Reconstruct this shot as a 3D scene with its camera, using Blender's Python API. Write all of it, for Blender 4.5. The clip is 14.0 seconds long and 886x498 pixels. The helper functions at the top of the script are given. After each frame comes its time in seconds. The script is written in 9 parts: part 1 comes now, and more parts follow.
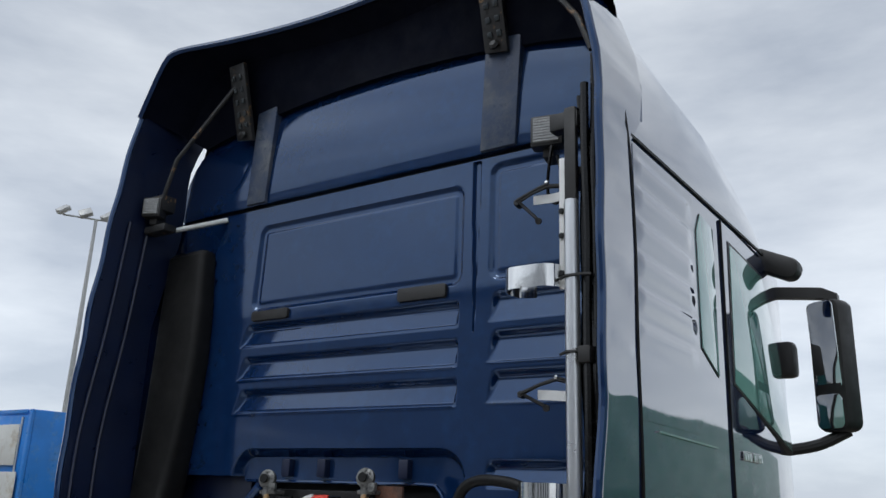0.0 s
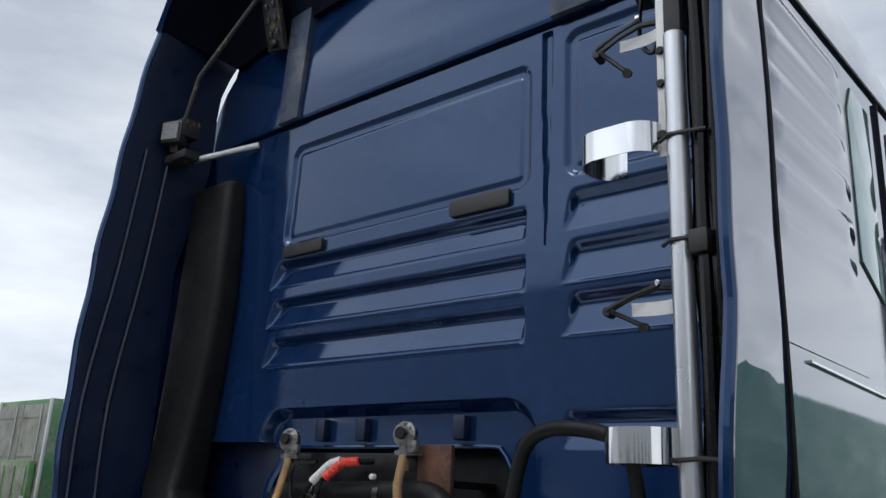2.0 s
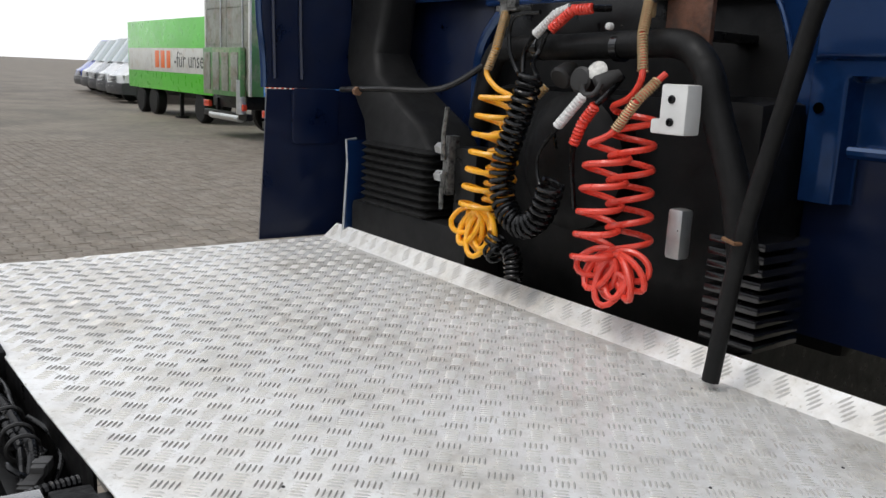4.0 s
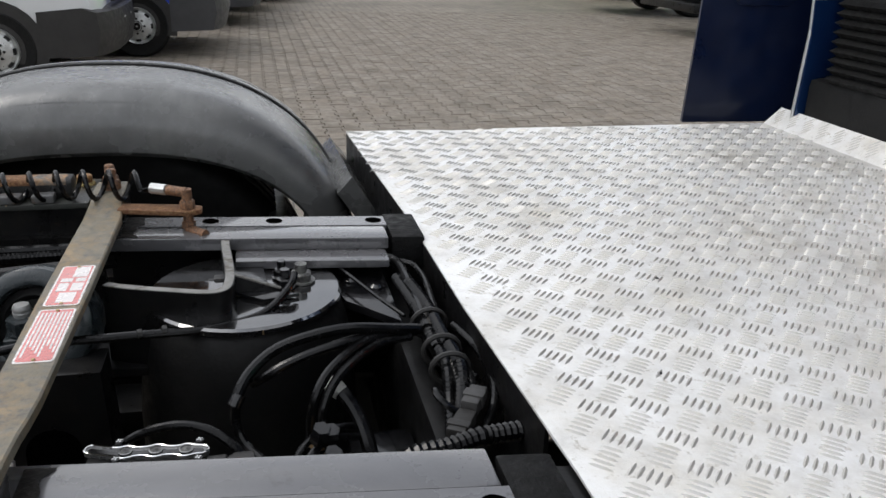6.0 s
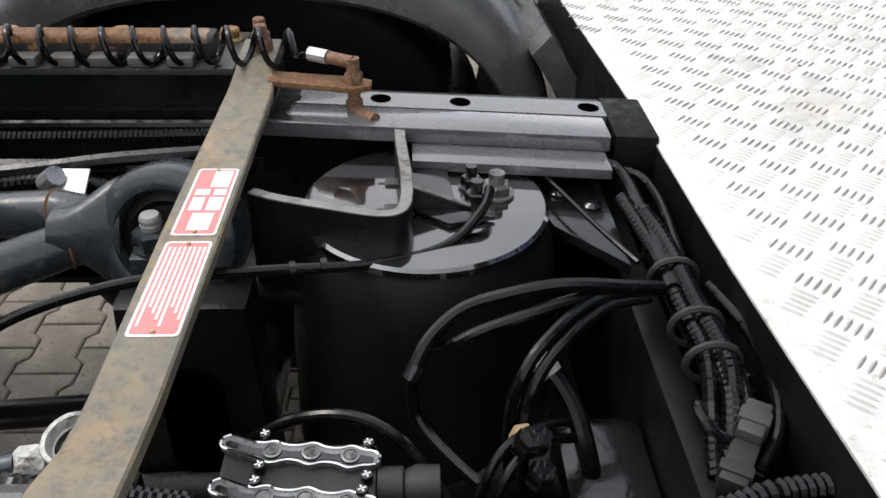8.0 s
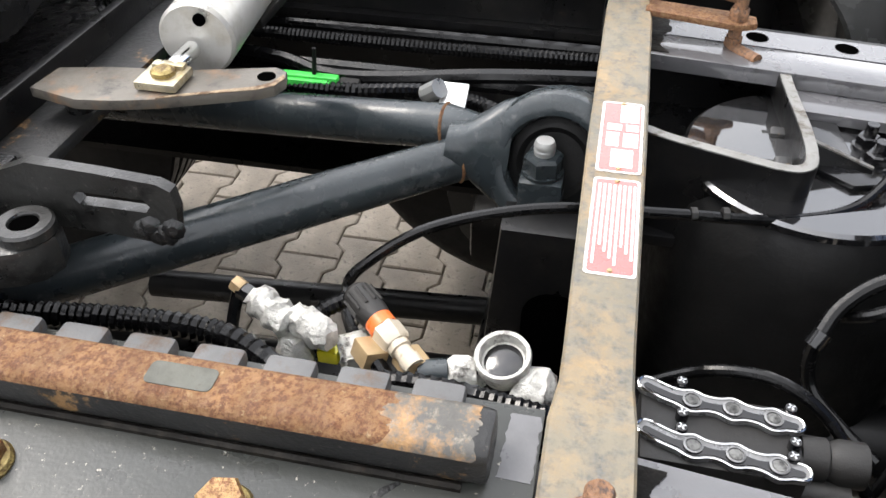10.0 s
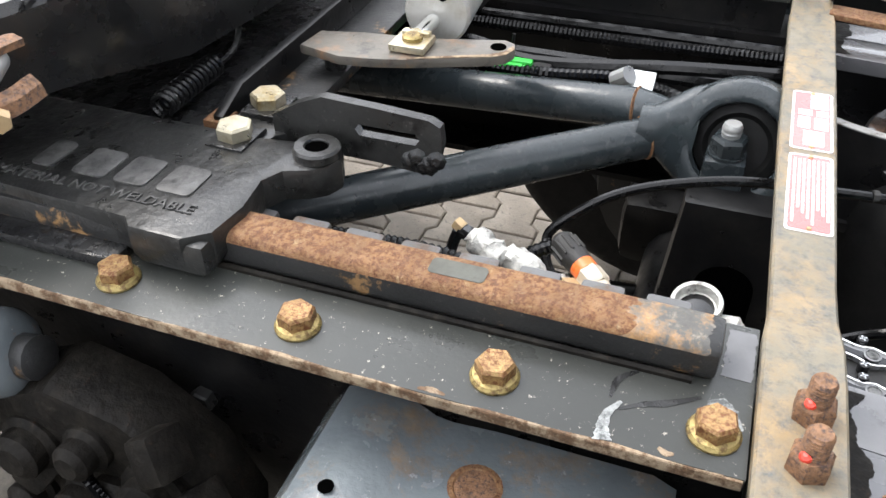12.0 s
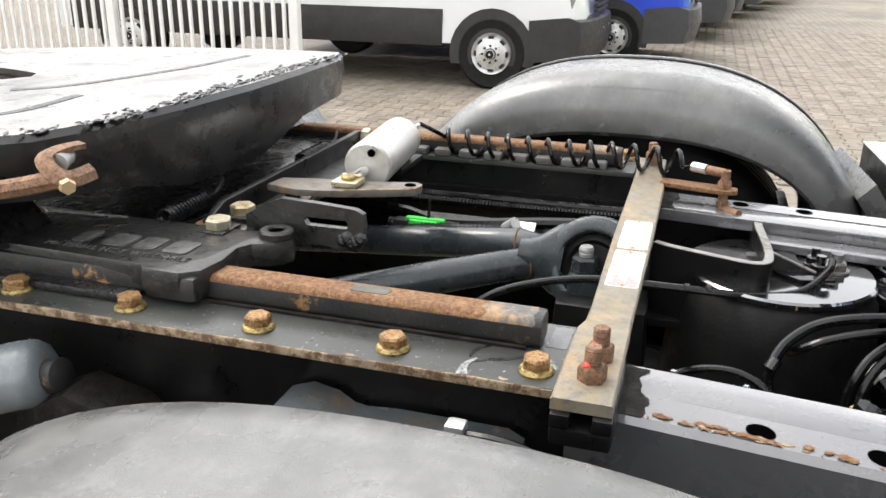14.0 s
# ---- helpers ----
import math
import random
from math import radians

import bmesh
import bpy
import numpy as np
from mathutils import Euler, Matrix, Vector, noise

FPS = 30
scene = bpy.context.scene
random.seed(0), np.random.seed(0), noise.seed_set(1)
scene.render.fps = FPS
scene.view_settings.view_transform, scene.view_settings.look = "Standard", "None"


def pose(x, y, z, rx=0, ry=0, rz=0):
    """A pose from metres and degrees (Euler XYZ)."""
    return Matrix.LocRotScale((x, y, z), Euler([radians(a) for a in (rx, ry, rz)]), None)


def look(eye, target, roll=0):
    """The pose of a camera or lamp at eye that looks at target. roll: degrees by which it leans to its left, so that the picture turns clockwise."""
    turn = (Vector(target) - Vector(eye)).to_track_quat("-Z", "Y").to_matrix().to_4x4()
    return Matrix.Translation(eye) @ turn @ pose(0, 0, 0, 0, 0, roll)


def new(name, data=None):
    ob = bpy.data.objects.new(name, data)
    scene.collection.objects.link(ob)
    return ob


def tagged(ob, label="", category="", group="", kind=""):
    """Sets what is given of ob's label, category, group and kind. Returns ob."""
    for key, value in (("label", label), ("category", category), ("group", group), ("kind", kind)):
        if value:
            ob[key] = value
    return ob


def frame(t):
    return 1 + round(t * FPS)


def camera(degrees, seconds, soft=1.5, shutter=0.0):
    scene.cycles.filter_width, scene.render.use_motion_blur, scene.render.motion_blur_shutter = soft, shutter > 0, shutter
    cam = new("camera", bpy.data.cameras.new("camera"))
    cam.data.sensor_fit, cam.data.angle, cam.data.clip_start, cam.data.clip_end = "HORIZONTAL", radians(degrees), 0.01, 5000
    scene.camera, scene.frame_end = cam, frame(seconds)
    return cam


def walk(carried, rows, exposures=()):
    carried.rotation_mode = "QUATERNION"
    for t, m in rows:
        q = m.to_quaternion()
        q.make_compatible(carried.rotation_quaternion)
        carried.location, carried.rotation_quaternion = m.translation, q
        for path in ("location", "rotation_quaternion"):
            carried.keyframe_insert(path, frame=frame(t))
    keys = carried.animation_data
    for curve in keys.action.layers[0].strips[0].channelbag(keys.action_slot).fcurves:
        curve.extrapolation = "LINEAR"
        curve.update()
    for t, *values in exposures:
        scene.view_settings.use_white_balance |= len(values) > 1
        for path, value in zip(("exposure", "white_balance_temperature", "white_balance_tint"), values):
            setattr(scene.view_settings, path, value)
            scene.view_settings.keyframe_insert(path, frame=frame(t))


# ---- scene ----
cam = camera(56.0, 14.0)
PATH = [
    (0, (2.16, -0.618, 1.711), (1.067, 0.956, 2.285), 2.1),
    (0.5, (2.119, -0.509, 1.701), (0.964, 0.978, 2.374), 2.3),
    (1, (2.002, -0.346, 1.705), (0.814, 1.112, 2.383), 2.3),
    (1.5, (1.909, -0.163, 1.644), (0.703, 1.284, 2.315), 2.4),
    (2, (1.81, 0.08, 1.622), (0.532, 1.51, 2.188), 2.7),
    (2.5, (1.712, 0.183, 1.596), (0.348, 1.616, 1.885), 2.9),
    (2.7, (1.658, 0.197, 1.582), (0.276, 1.635, 1.725), 2.9),
    (4.8, (1.374, 0.255, 1.526), (-0.309, 1.157, 0.93), 2.5),
    (5, (1.324, 0.245, 1.52), (-0.411, 1.041, 0.922), 2.3),
    (5.5, (1.189, 0.226, 1.473), (-0.619, 0.827, 0.864), 2.0),
    (6, (1.034, 0.244, 1.442), (-0.79, 0.664, 0.735), 1.7),
    (6.5, (0.94, 0.23, 1.41), (-0.839, 0.45, 0.522), 1.3),
    (7, (0.851, 0.217, 1.421), (-0.877, 0.335, 0.421), 1.3),
    (7.2, (0.798, 0.218, 1.42), (-0.924, 0.326, 0.408), 1.3),
    (9.3, (0.662, 0.071, 1.416), (-0.869, -0.006, 0.132), 0.7),
    (9.5, (0.679, 0.037, 1.419), (-0.854, -0.116, 0.143), 0.8),
    (10, (0.695, -0.022, 1.438), (-0.815, -0.339, 0.166), 0.1),
    (10.5, (0.699, -0.084, 1.459), (-0.786, -0.505, 0.187), -0.2),
    (11, (0.755, -0.128, 1.472), (-0.712, -0.633, 0.21), -0.5),
    (11.5, (0.818, -0.121, 1.459), (-0.64, -0.655, 0.199), -0.5),
    (12, (0.843, -0.094, 1.451), (-0.63, -0.637, 0.212), -0.4),
    (12.5, (0.864, -0.076, 1.452), (-0.647, -0.622, 0.26), -0.2),
    (13, (0.9, -0.034, 1.443), (-0.666, -0.586, 0.327), 0.0),
    (13.5, (1.016, 0.011, 1.442), (-0.66, -0.56, 0.511), 0.3),
    (14, (1.169, 0.07, 1.411), (-0.626, -0.477, 0.72), 0.8),
]
EXPOSURES = [(0.0, -0.12, 6100, 8), (1.0, -0.06, 5900, 8), (2.0, 0.02, 6150, 9), (2.5, 0.40, 6700, 10), (4.8, 0.20, 6550, 10), (5.5, 0.34, 6550, 10), (7.2, 0.32, 6550, 10), (9.3, 1.77, 6800, 11), (10.2, 1.60, 6750, 11), (11.0, 1.56, 6700, 11), (12.5, 1.80, 6550, 10), (13.2, 1.74, 6600, 10), (14.0, 1.62, 6950, 10)]
walk(cam, [(t, look(eye, target, roll)) for t, eye, target, roll in PATH], EXPOSURES)

# ---- daylight: bright overcast ----
world = bpy.data.worlds.new("overcast_sky")
scene.world = world
world.use_nodes = True
wn, wl = world.node_tree.nodes, world.node_tree.links
wn.clear()
w_out = wn.new("ShaderNodeOutputWorld")
w_bg = wn.new("ShaderNodeBackground")
w_sky = wn.new("ShaderNodeTexSky")
w_sky.sky_type, w_sky.sun_disc = "NISHITA", False
w_sky.sun_elevation, w_sky.sun_rotation = radians(48), radians(200)
w_co = wn.new("ShaderNodeTexCoord")
w_map = wn.new("ShaderNodeMapping")
w_map.inputs["Scale"].default_value = (1.0, 1.0, 3.2)
w_noise = wn.new("ShaderNodeTexNoise")
w_noise.inputs["Scale"].default_value, w_noise.inputs["Detail"].default_value = 2.3, 7
w_noise.inputs["Roughness"].default_value = 0.55
w_ramp = wn.new("ShaderNodeValToRGB")
w_ramp.color_ramp.elements[0].position, w_ramp.color_ramp.elements[0].color = 0.36, (5.6, 5.9, 6.5, 1)
w_ramp.color_ramp.elements[1].position, w_ramp.color_ramp.elements[1].color = 0.66, (9.2, 9.3, 9.5, 1)
w_mix = wn.new("ShaderNodeMixRGB")
w_mix.inputs[0].default_value = 0.88
wl.new(w_co.outputs["Generated"], w_map.inputs["Vector"])
wl.new(w_map.outputs["Vector"], w_noise.inputs["Vector"])
wl.new(w_noise.outputs["Fac"], w_ramp.inputs["Fac"])
wl.new(w_sky.outputs["Color"], w_mix.inputs[1])
wl.new(w_ramp.outputs["Color"], w_mix.inputs[2])
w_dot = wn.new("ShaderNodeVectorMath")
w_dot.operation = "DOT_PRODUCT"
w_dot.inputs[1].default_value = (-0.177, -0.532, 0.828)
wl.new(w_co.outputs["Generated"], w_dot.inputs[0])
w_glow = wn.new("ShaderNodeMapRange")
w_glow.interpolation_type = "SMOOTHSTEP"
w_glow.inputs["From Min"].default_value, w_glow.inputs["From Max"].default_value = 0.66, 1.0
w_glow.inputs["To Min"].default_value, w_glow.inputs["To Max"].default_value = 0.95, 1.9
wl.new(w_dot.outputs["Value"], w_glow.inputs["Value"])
w_sep = wn.new("ShaderNodeSeparateXYZ")
wl.new(w_co.outputs["Generated"], w_sep.inputs[0])
w_low = wn.new("ShaderNodeMapRange")
w_low.interpolation_type = "SMOOTHSTEP"
w_low.inputs["From Min"].default_value, w_low.inputs["From Max"].default_value = 0.0, 0.5
w_low.inputs["To Min"].default_value, w_low.inputs["To Max"].default_value = 1.28, 1.04
wl.new(w_sep.outputs["Z"], w_low.inputs["Value"])
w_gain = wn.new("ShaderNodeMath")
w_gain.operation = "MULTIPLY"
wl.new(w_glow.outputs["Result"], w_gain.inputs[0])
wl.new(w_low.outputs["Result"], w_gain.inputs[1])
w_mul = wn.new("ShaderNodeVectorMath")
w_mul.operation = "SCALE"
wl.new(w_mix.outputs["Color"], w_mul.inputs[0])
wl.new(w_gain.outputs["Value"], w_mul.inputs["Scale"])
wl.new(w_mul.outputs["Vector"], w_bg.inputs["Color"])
w_bg.inputs["Strength"].default_value = 0.1
wl.new(w_bg.outputs["Background"], w_out.inputs["Surface"])

sun = new("sun", bpy.data.lights.new("sun", "SUN"))
sun.data.energy, sun.data.angle, sun.data.color = 0.6, radians(18), (1.0, 0.96, 0.9)
sun.matrix_world = look((-3, -9, 14), (0, 0, 0))


# ---- materials ----
def surf(name, base, rough=0.5, metal=0.0, vary=0.25, scale=6.0, bump=0.08, bscale=90.0, coat=0.0, stain=None, stain2=None,
         rough_vary=0.15, each=0.0, spec=0.5):
    """A painted, metal or mineral surface. stain, stain2: (colour, how much of the surface, scale, edge softness)."""
    m = bpy.data.materials.new(name)
    m.use_nodes = True
    n, l = m.node_tree.nodes, m.node_tree.links
    p = n["Principled BSDF"]
    co = n.new("ShaderNodeTexCoord")

    def noise_at(sc, detail=5.0, rgh=0.6):
        t = n.new("ShaderNodeTexNoise")
        t.inputs["Scale"].default_value, t.inputs["Detail"].default_value, t.inputs["Roughness"].default_value = sc, detail, rgh
        l.new(co.outputs["Object"], t.inputs["Vector"])
        return t.outputs["Fac"]

    def ramp(fac, a, b, ca, cb):
        r = n.new("ShaderNodeValToRGB")
        r.color_ramp.elements[0].position, r.color_ramp.elements[0].color = a, ca
        r.color_ramp.elements[1].position, r.color_ramp.elements[1].color = b, cb
        l.new(fac, r.inputs["Fac"])
        return r.outputs["Color"]

    lo, hi = [max(0.0, c * (1 - vary)) for c in base], [min(1.0, c * (1 + vary)) for c in base]
    col = ramp(noise_at(scale), 0.3, 0.7, (*lo, 1), (*hi, 1))
    if each:
        info = n.new("ShaderNodeObjectInfo")
        mul = n.new("ShaderNodeMixRGB")
        mul.blend_type, mul.inputs[0].default_value = "MULTIPLY", 1.0
        g = ramp(info.outputs["Random"], 0.0, 1.0, (1 - each,) * 3 + (1,), (1 + each,) * 3 + (1,))
        l.new(col, mul.inputs[1]), l.new(g, mul.inputs[2])
        col = mul.outputs["Color"]
    metal_out = None
    for st in (stain, stain2):
        if not st:
            continue
        colour, much, sc, soft = st
        edge_at = 0.5 + (0.5 - much) * 0.55
        mask = ramp(noise_at(sc, 10.0, 0.72), edge_at - soft, edge_at + soft, (0, 0, 0, 1), (1, 1, 1, 1))
        patch = ramp(noise_at(sc * 4.3), 0.3, 0.7, (*[c * 0.65 for c in colour], 1), (*[min(1, c * 1.3) for c in colour], 1))
        mix = n.new("ShaderNodeMixRGB")
        l.new(mask, mix.inputs[0]), l.new(col, mix.inputs[1]), l.new(patch, mix.inputs[2])
        col = mix.outputs["Color"]
        metal_out = mask
    l.new(col, p.inputs["Base Color"])
    p.inputs["Metallic"].default_value = metal
    p.inputs["Specular IOR Level"].default_value = spec
    rr = ramp(noise_at(scale * 2.7), 0.3, 0.7, (max(0.02, rough - rough_vary),) * 3 + (1,), (min(1, rough + rough_vary),) * 3 + (1,))
    l.new(rr, p.inputs["Roughness"])
    if coat:
        p.inputs["Coat Weight"].default_value, p.inputs["Coat Roughness"].default_value = coat, 0.04
    if bump:
        b = n.new("ShaderNodeBump")
        b.inputs["Strength"].default_value, b.inputs["Distance"].default_value = bump, 0.004
        l.new(noise_at(bscale, 4.0), b.inputs["Height"])
        l.new(b.outputs["Normal"], p.inputs["Normal"])
    return m


BLUE = surf("blue_cab_paint", (0.0045, 0.0195, 0.072), 0.08, 0.0, 0.10, 3.0, 0.07, 5, 0.22, stain=((0.0058, 0.0245, 0.083), 0.36, 5.0, 0.12), rough_vary=0.04, spec=0.9)
BLUE.node_tree.nodes["Principled BSDF"].inputs["Specular Tint"].default_value = (0.44, 0.64, 1.0, 1)
BLUE_WORN = surf("weathered_blue_strip", (0.030, 0.048, 0.095), 0.35, 0.0, 0.2, 6.0, 0.05, 120, 0.0, stain=((0.13, 0.14, 0.15), 0.42, 5.0, 0.12), stain2=((0.03, 0.03, 0.03), 0.22, 14.0, 0.05), spec=0.35)
BLUE_SIDE = surf("blue_gloss_paint", (0.005, 0.018, 0.07), 0.04, 0.0, 0.1, 2.0, 0.13, 7, 1.0, rough_vary=0.02, spec=1.0)
BLUE_SIDE.node_tree.nodes["Principled BSDF"].inputs["Coat IOR"].default_value = 2.6
# for small dark blue parts; on the left fairing it stands for shade
BLUE_DARK = surf("dark_and_shaded_blue", (0.003, 0.009, 0.036), 0.4, 0.0, 0.2, 5.0, 0.05, 80, 0.2)
# spoiler blue taken down to near-black: the overhang's shade as colour
NAVY_SHADE = surf("navy_underside_shade", (0.0018, 0.0032, 0.010), 0.75, 0.0, 0.2, 5.0, 0.05, 80, 0.0, spec=0.12)
BLACK = surf("black_chassis_paint", (0.005, 0.005, 0.0055), 0.36, 0.0, 0.4, 9.0, 0.12, 120, 0.0, stain=((0.014, 0.013, 0.012), 0.36, 14.0, 0.1), stain2=((0.04, 0.028, 0.018), 0.18, 22.0, 0.03), spec=0.35)
BLACK_WET = surf("wet_black_metal", (0.006, 0.006, 0.007), 0.12, 0.0, 0.4, 9.0, 0.2, 60, 0.5, stain=((0.014, 0.014, 0.014), 0.33, 11.0, 0.1))
WET_PLATE = surf("wet_black_gloss", (0.010, 0.010, 0.0105), 0.09, 0.0, 0.4, 9.0, 0.06, 30, 1.0, stain=((0.03, 0.029, 0.028), 0.30, 16.0, 0.08))
WET_PLATE.node_tree.nodes["Principled BSDF"].inputs["Coat IOR"].default_value = 2.2
PLASTIC = surf("black_plastic", (0.02, 0.019, 0.018), 0.5, 0.0, 0.3, 6.0, 0.15, 220)
# dusty black; base lowered further to include the side fairing's shade
DUCT = surf("dusty_shaded_duct", (0.0055, 0.0055, 0.0055), 0.6, 0.0, 0.3, 5.0, 0.15, 150, stain=((0.011, 0.011, 0.0105), 0.35, 7.0, 0.12), spec=0.3)
# darker copy of the chassis black; carries the shade of deep recesses
RECESS_BLACK = surf("recess_shade_black", (0.0028, 0.0028, 0.003), 0.5, 0.0, 0.4, 9.0, 0.12, 120, 0.0, stain=((0.008, 0.0075, 0.007), 0.34, 14.0, 0.1), spec=0.25)
RUBBER = surf("rubber", (0.0055, 0.0055, 0.0055), 0.55, 0.0, 0.3, 18.0, 0.15, 160, stain=((0.009, 0.0085, 0.008), 0.30, 18.0, 0.12), spec=0.25)
CABLE = surf("cable_sheath", (0.0035, 0.0035, 0.0038), 0.20, 0.0, 0.3, 25.0, 0.06, 200, spec=0.35)
FENDER = surf("grey_fender_plastic", (0.082, 0.083, 0.081), 0.25, 0.0, 0.12, 5.0, 0.15, 600, 0.0, stain=((0.17, 0.17, 0.165), 0.36, 7.0, 0.14), stain2=((0.08, 0.08, 0.078), 0.2, 30.0, 0.06), spec=1.0)
RAIL = surf("grey_rail_paint", (0.10, 0.099, 0.104), 0.25, 0.0, 0.12, 6.0, 0.08, 200, 1.0, stain=((0.07, 0.068, 0.07), 0.27, 30.0, 0.04), stain2=((0.19, 0.10, 0.045), 0.12, 30.0, 0.04))
RAIL.node_tree.nodes["Principled BSDF"].inputs["Coat IOR"].default_value = 1.75
MOUNT = surf("dark_mount_paint", (0.043, 0.045, 0.041), 0.34, 0.0, 0.2, 5.0, 0.08, 200, 0.1, stain=((0.46, 0.43, 0.36), 0.24, 190.0, 0.02), stain2=((0.46, 0.32, 0.17), 0.12, 22.0, 0.02), rough_vary=0.1)
RUST = surf("rusted_steel", (0.225, 0.118, 0.052), 0.75, 0.0, 0.3, 40.0, 0.5, 300, stain=((0.13, 0.052, 0.022), 0.48, 210.0, 0.06), stain2=((0.30, 0.20, 0.10), 0.26, 150.0, 0.04))
OLD_RUST = surf("old_red_brown_rust", (0.12, 0.05, 0.028), 0.75, 0.0, 0.3, 30.0, 0.3, 200, stain=((0.05, 0.028, 0.02), 0.40, 24.0, 0.10))
EDGE_RUST = surf("pale_rusted_edge", (0.33, 0.25, 0.165), 0.8, 0.0, 0.25, 60.0, 0.4, 300, stain=((0.13, 0.075, 0.04), 0.50, 70.0, 0.06))
WORN_END = surf("half_rusted_bar_end", (0.11, 0.105, 0.095), 0.5, 0.0, 0.3, 40.0, 0.25, 200, stain=((0.33, 0.19, 0.085), 0.46, 40.0, 0.06), stain2=((0.22, 0.19, 0.15), 0.3, 120.0, 0.06))
GRIME = surf("caked_black_grime", (0.010, 0.0088, 0.0075), 0.6, 0.0, 0.4, 14.0, 0.9, 60, 0.0, stain=((0.024, 0.021, 0.017), 0.40, 40.0, 0.08), stain2=((0.045, 0.025, 0.016), 0.20, 60.0, 0.05), spec=0.15)
WORN = surf("worn_raised_edge", (0.10, 0.098, 0.095), 0.45, 0.2, 0.3, 40.0, 0.2, 90, stain=((0.03, 0.03, 0.03), 0.4, 60.0, 0.08))
CAST = surf("dull_black_casting", (0.022, 0.022, 0.021), 0.36, 0.0, 0.3, 20.0, 0.3, 110, 0.25, stain=((0.008, 0.008, 0.008), 0.42, 40.0, 0.06), stain2=((0.08, 0.075, 0.07), 0.26, 200.0, 0.04))
SOOT = surf("speckled_soot", (0.004, 0.004, 0.004), 0.6, 0.0, 0.3, 20.0, 0.6, 90, stain=((0.05, 0.045, 0.04), 0.16, 160.0, 0.03), spec=0.2)
# lightless black for discs that stand for the dark inside of holes
HOLE = surf("hole_depth_black", (0.001, 0.001, 0.001), 1.0, 0.0, 0.1, 5.0, 0.0, 10, spec=0.0)
LEVER = surf("worn_lever_steel", (0.15, 0.135, 0.115), 0.42, 0.2, 0.2, 18.0, 0.2, 90, stain=((0.30, 0.17, 0.09), 0.30, 20.0, 0.08), stain2=((0.03, 0.03, 0.03), 0.28, 26.0, 0.08))
RUSTY_BLACK = surf("rust_touched_black", (0.022, 0.022, 0.022), 0.42, 0.0, 0.35, 9.0, 0.25, 200, stain=((0.26, 0.15, 0.065), 0.31, 16.0, 0.02), stain2=((0.10, 0.09, 0.08), 0.24, 180.0, 0.03))
BARPAINT = surf("worn_olive_bar", (0.205, 0.18, 0.132), 0.46, 0.0, 0.15, 14.0, 0.2, 240, stain=((0.34, 0.225, 0.105), 0.36, 9.0, 0.10), stain2=((0.12, 0.118, 0.11), 0.36, 75.0, 0.10))
GREASE = surf("greasy_iron", (0.012, 0.012, 0.0125), 0.28, 0.1, 0.5, 20.0, 0.6, 80, 0.2, stain=((0.030, 0.030, 0.029), 0.36, 7.0, 0.10), stain2=((0.08, 0.055, 0.03), 0.13, 60.0, 0.03), spec=0.4)
SKIRT = surf("oily_black_skirt", (0.010, 0.010, 0.0105), 0.30, 0.0, 0.3, 9.0, 0.15, 40, 0.2, stain=((0.022, 0.021, 0.02), 0.34, 8.0, 0.12), spec=0.45)
COUPLING_TOP = surf("worn_coupling_top", (0.34, 0.335, 0.33), 0.36, 0.25, 0.2, 5.0, 0.4, 30, 0.0, stain=((0.05, 0.05, 0.05), 0.34, 5.0, 0.10), stain2=((0.20, 0.196, 0.19), 0.38, 9.0, 0.12))
ALU = surf("tread_plate_aluminium", (0.91, 0.91, 0.90), 0.52, 0.3, 0.05, 3.0, 0.25, 500, 0.0, stain=((0.60, 0.57, 0.51), 0.42, 4.0, 0.14), stain2=((0.52, 0.49, 0.43), 0.28, 70.0, 0.05))
# scuffed bars, darker than the sheet to carry their shaded sides
TREAD = surf("scuffed_shaded_tread", (0.50, 0.49, 0.47), 0.50, 0.35, 0.08, 6.0, 0.1, 160, 0.0, stain=((0.50, 0.48, 0.43), 0.36, 60.0, 0.1))
ALU_GREY = surf("cast_aluminium", (0.62, 0.63, 0.62), 0.4, 0.8, 0.15, 12.0, 0.2, 90)
ALU_DIRT = surf("corroded_aluminium", (0.62, 0.61, 0.57), 0.55, 0.2, 0.3, 60.0, 1.0, 110, stain=((0.10, 0.09, 0.08), 0.33, 55.0, 0.06))
CHROME = surf("polished_steel", (0.78, 0.78, 0.77), 0.10, 1.0, 0.05, 5.0, 0.02, 60, rough_vary=0.04)
POLE = surf("brushed_pole", (0.66, 0.67, 0.68), 0.30, 0.85, 0.04, 3.0, 0.0, 120, stain=((0.42, 0.40, 0.37), 0.14, 16.0, 0.05), rough_vary=0.04)
ZINC = surf("zinc_bolt", (0.60, 0.55, 0.42), 0.38, 0.75, 0.2, 40.0, 0.15, 120, stain=((0.35, 0.26, 0.12), 0.38, 30.0, 0.1))
BRASSY = surf("yellow_passivated_bolt", (0.36, 0.275, 0.105), 0.38, 0.5, 0.25, 90.0, 0.3, 300, stain=((0.14, 0.085, 0.035), 0.44, 160.0, 0.06))
BOLT_HEAD = surf("rusting_bolt_head", (0.34, 0.205, 0.085), 0.46, 0.25, 0.25, 90.0, 0.4, 300, stain=((0.17, 0.065, 0.025), 0.46, 260.0, 0.06), stain2=((0.42, 0.32, 0.12), 0.28, 110.0, 0.06))
RUSTBOLT = surf("rusty_nut", (0.24, 0.125, 0.065), 0.6, 0.1, 0.35, 120.0, 0.5, 300, stain=((0.08, 0.05, 0.04), 0.42, 260.0, 0.06))
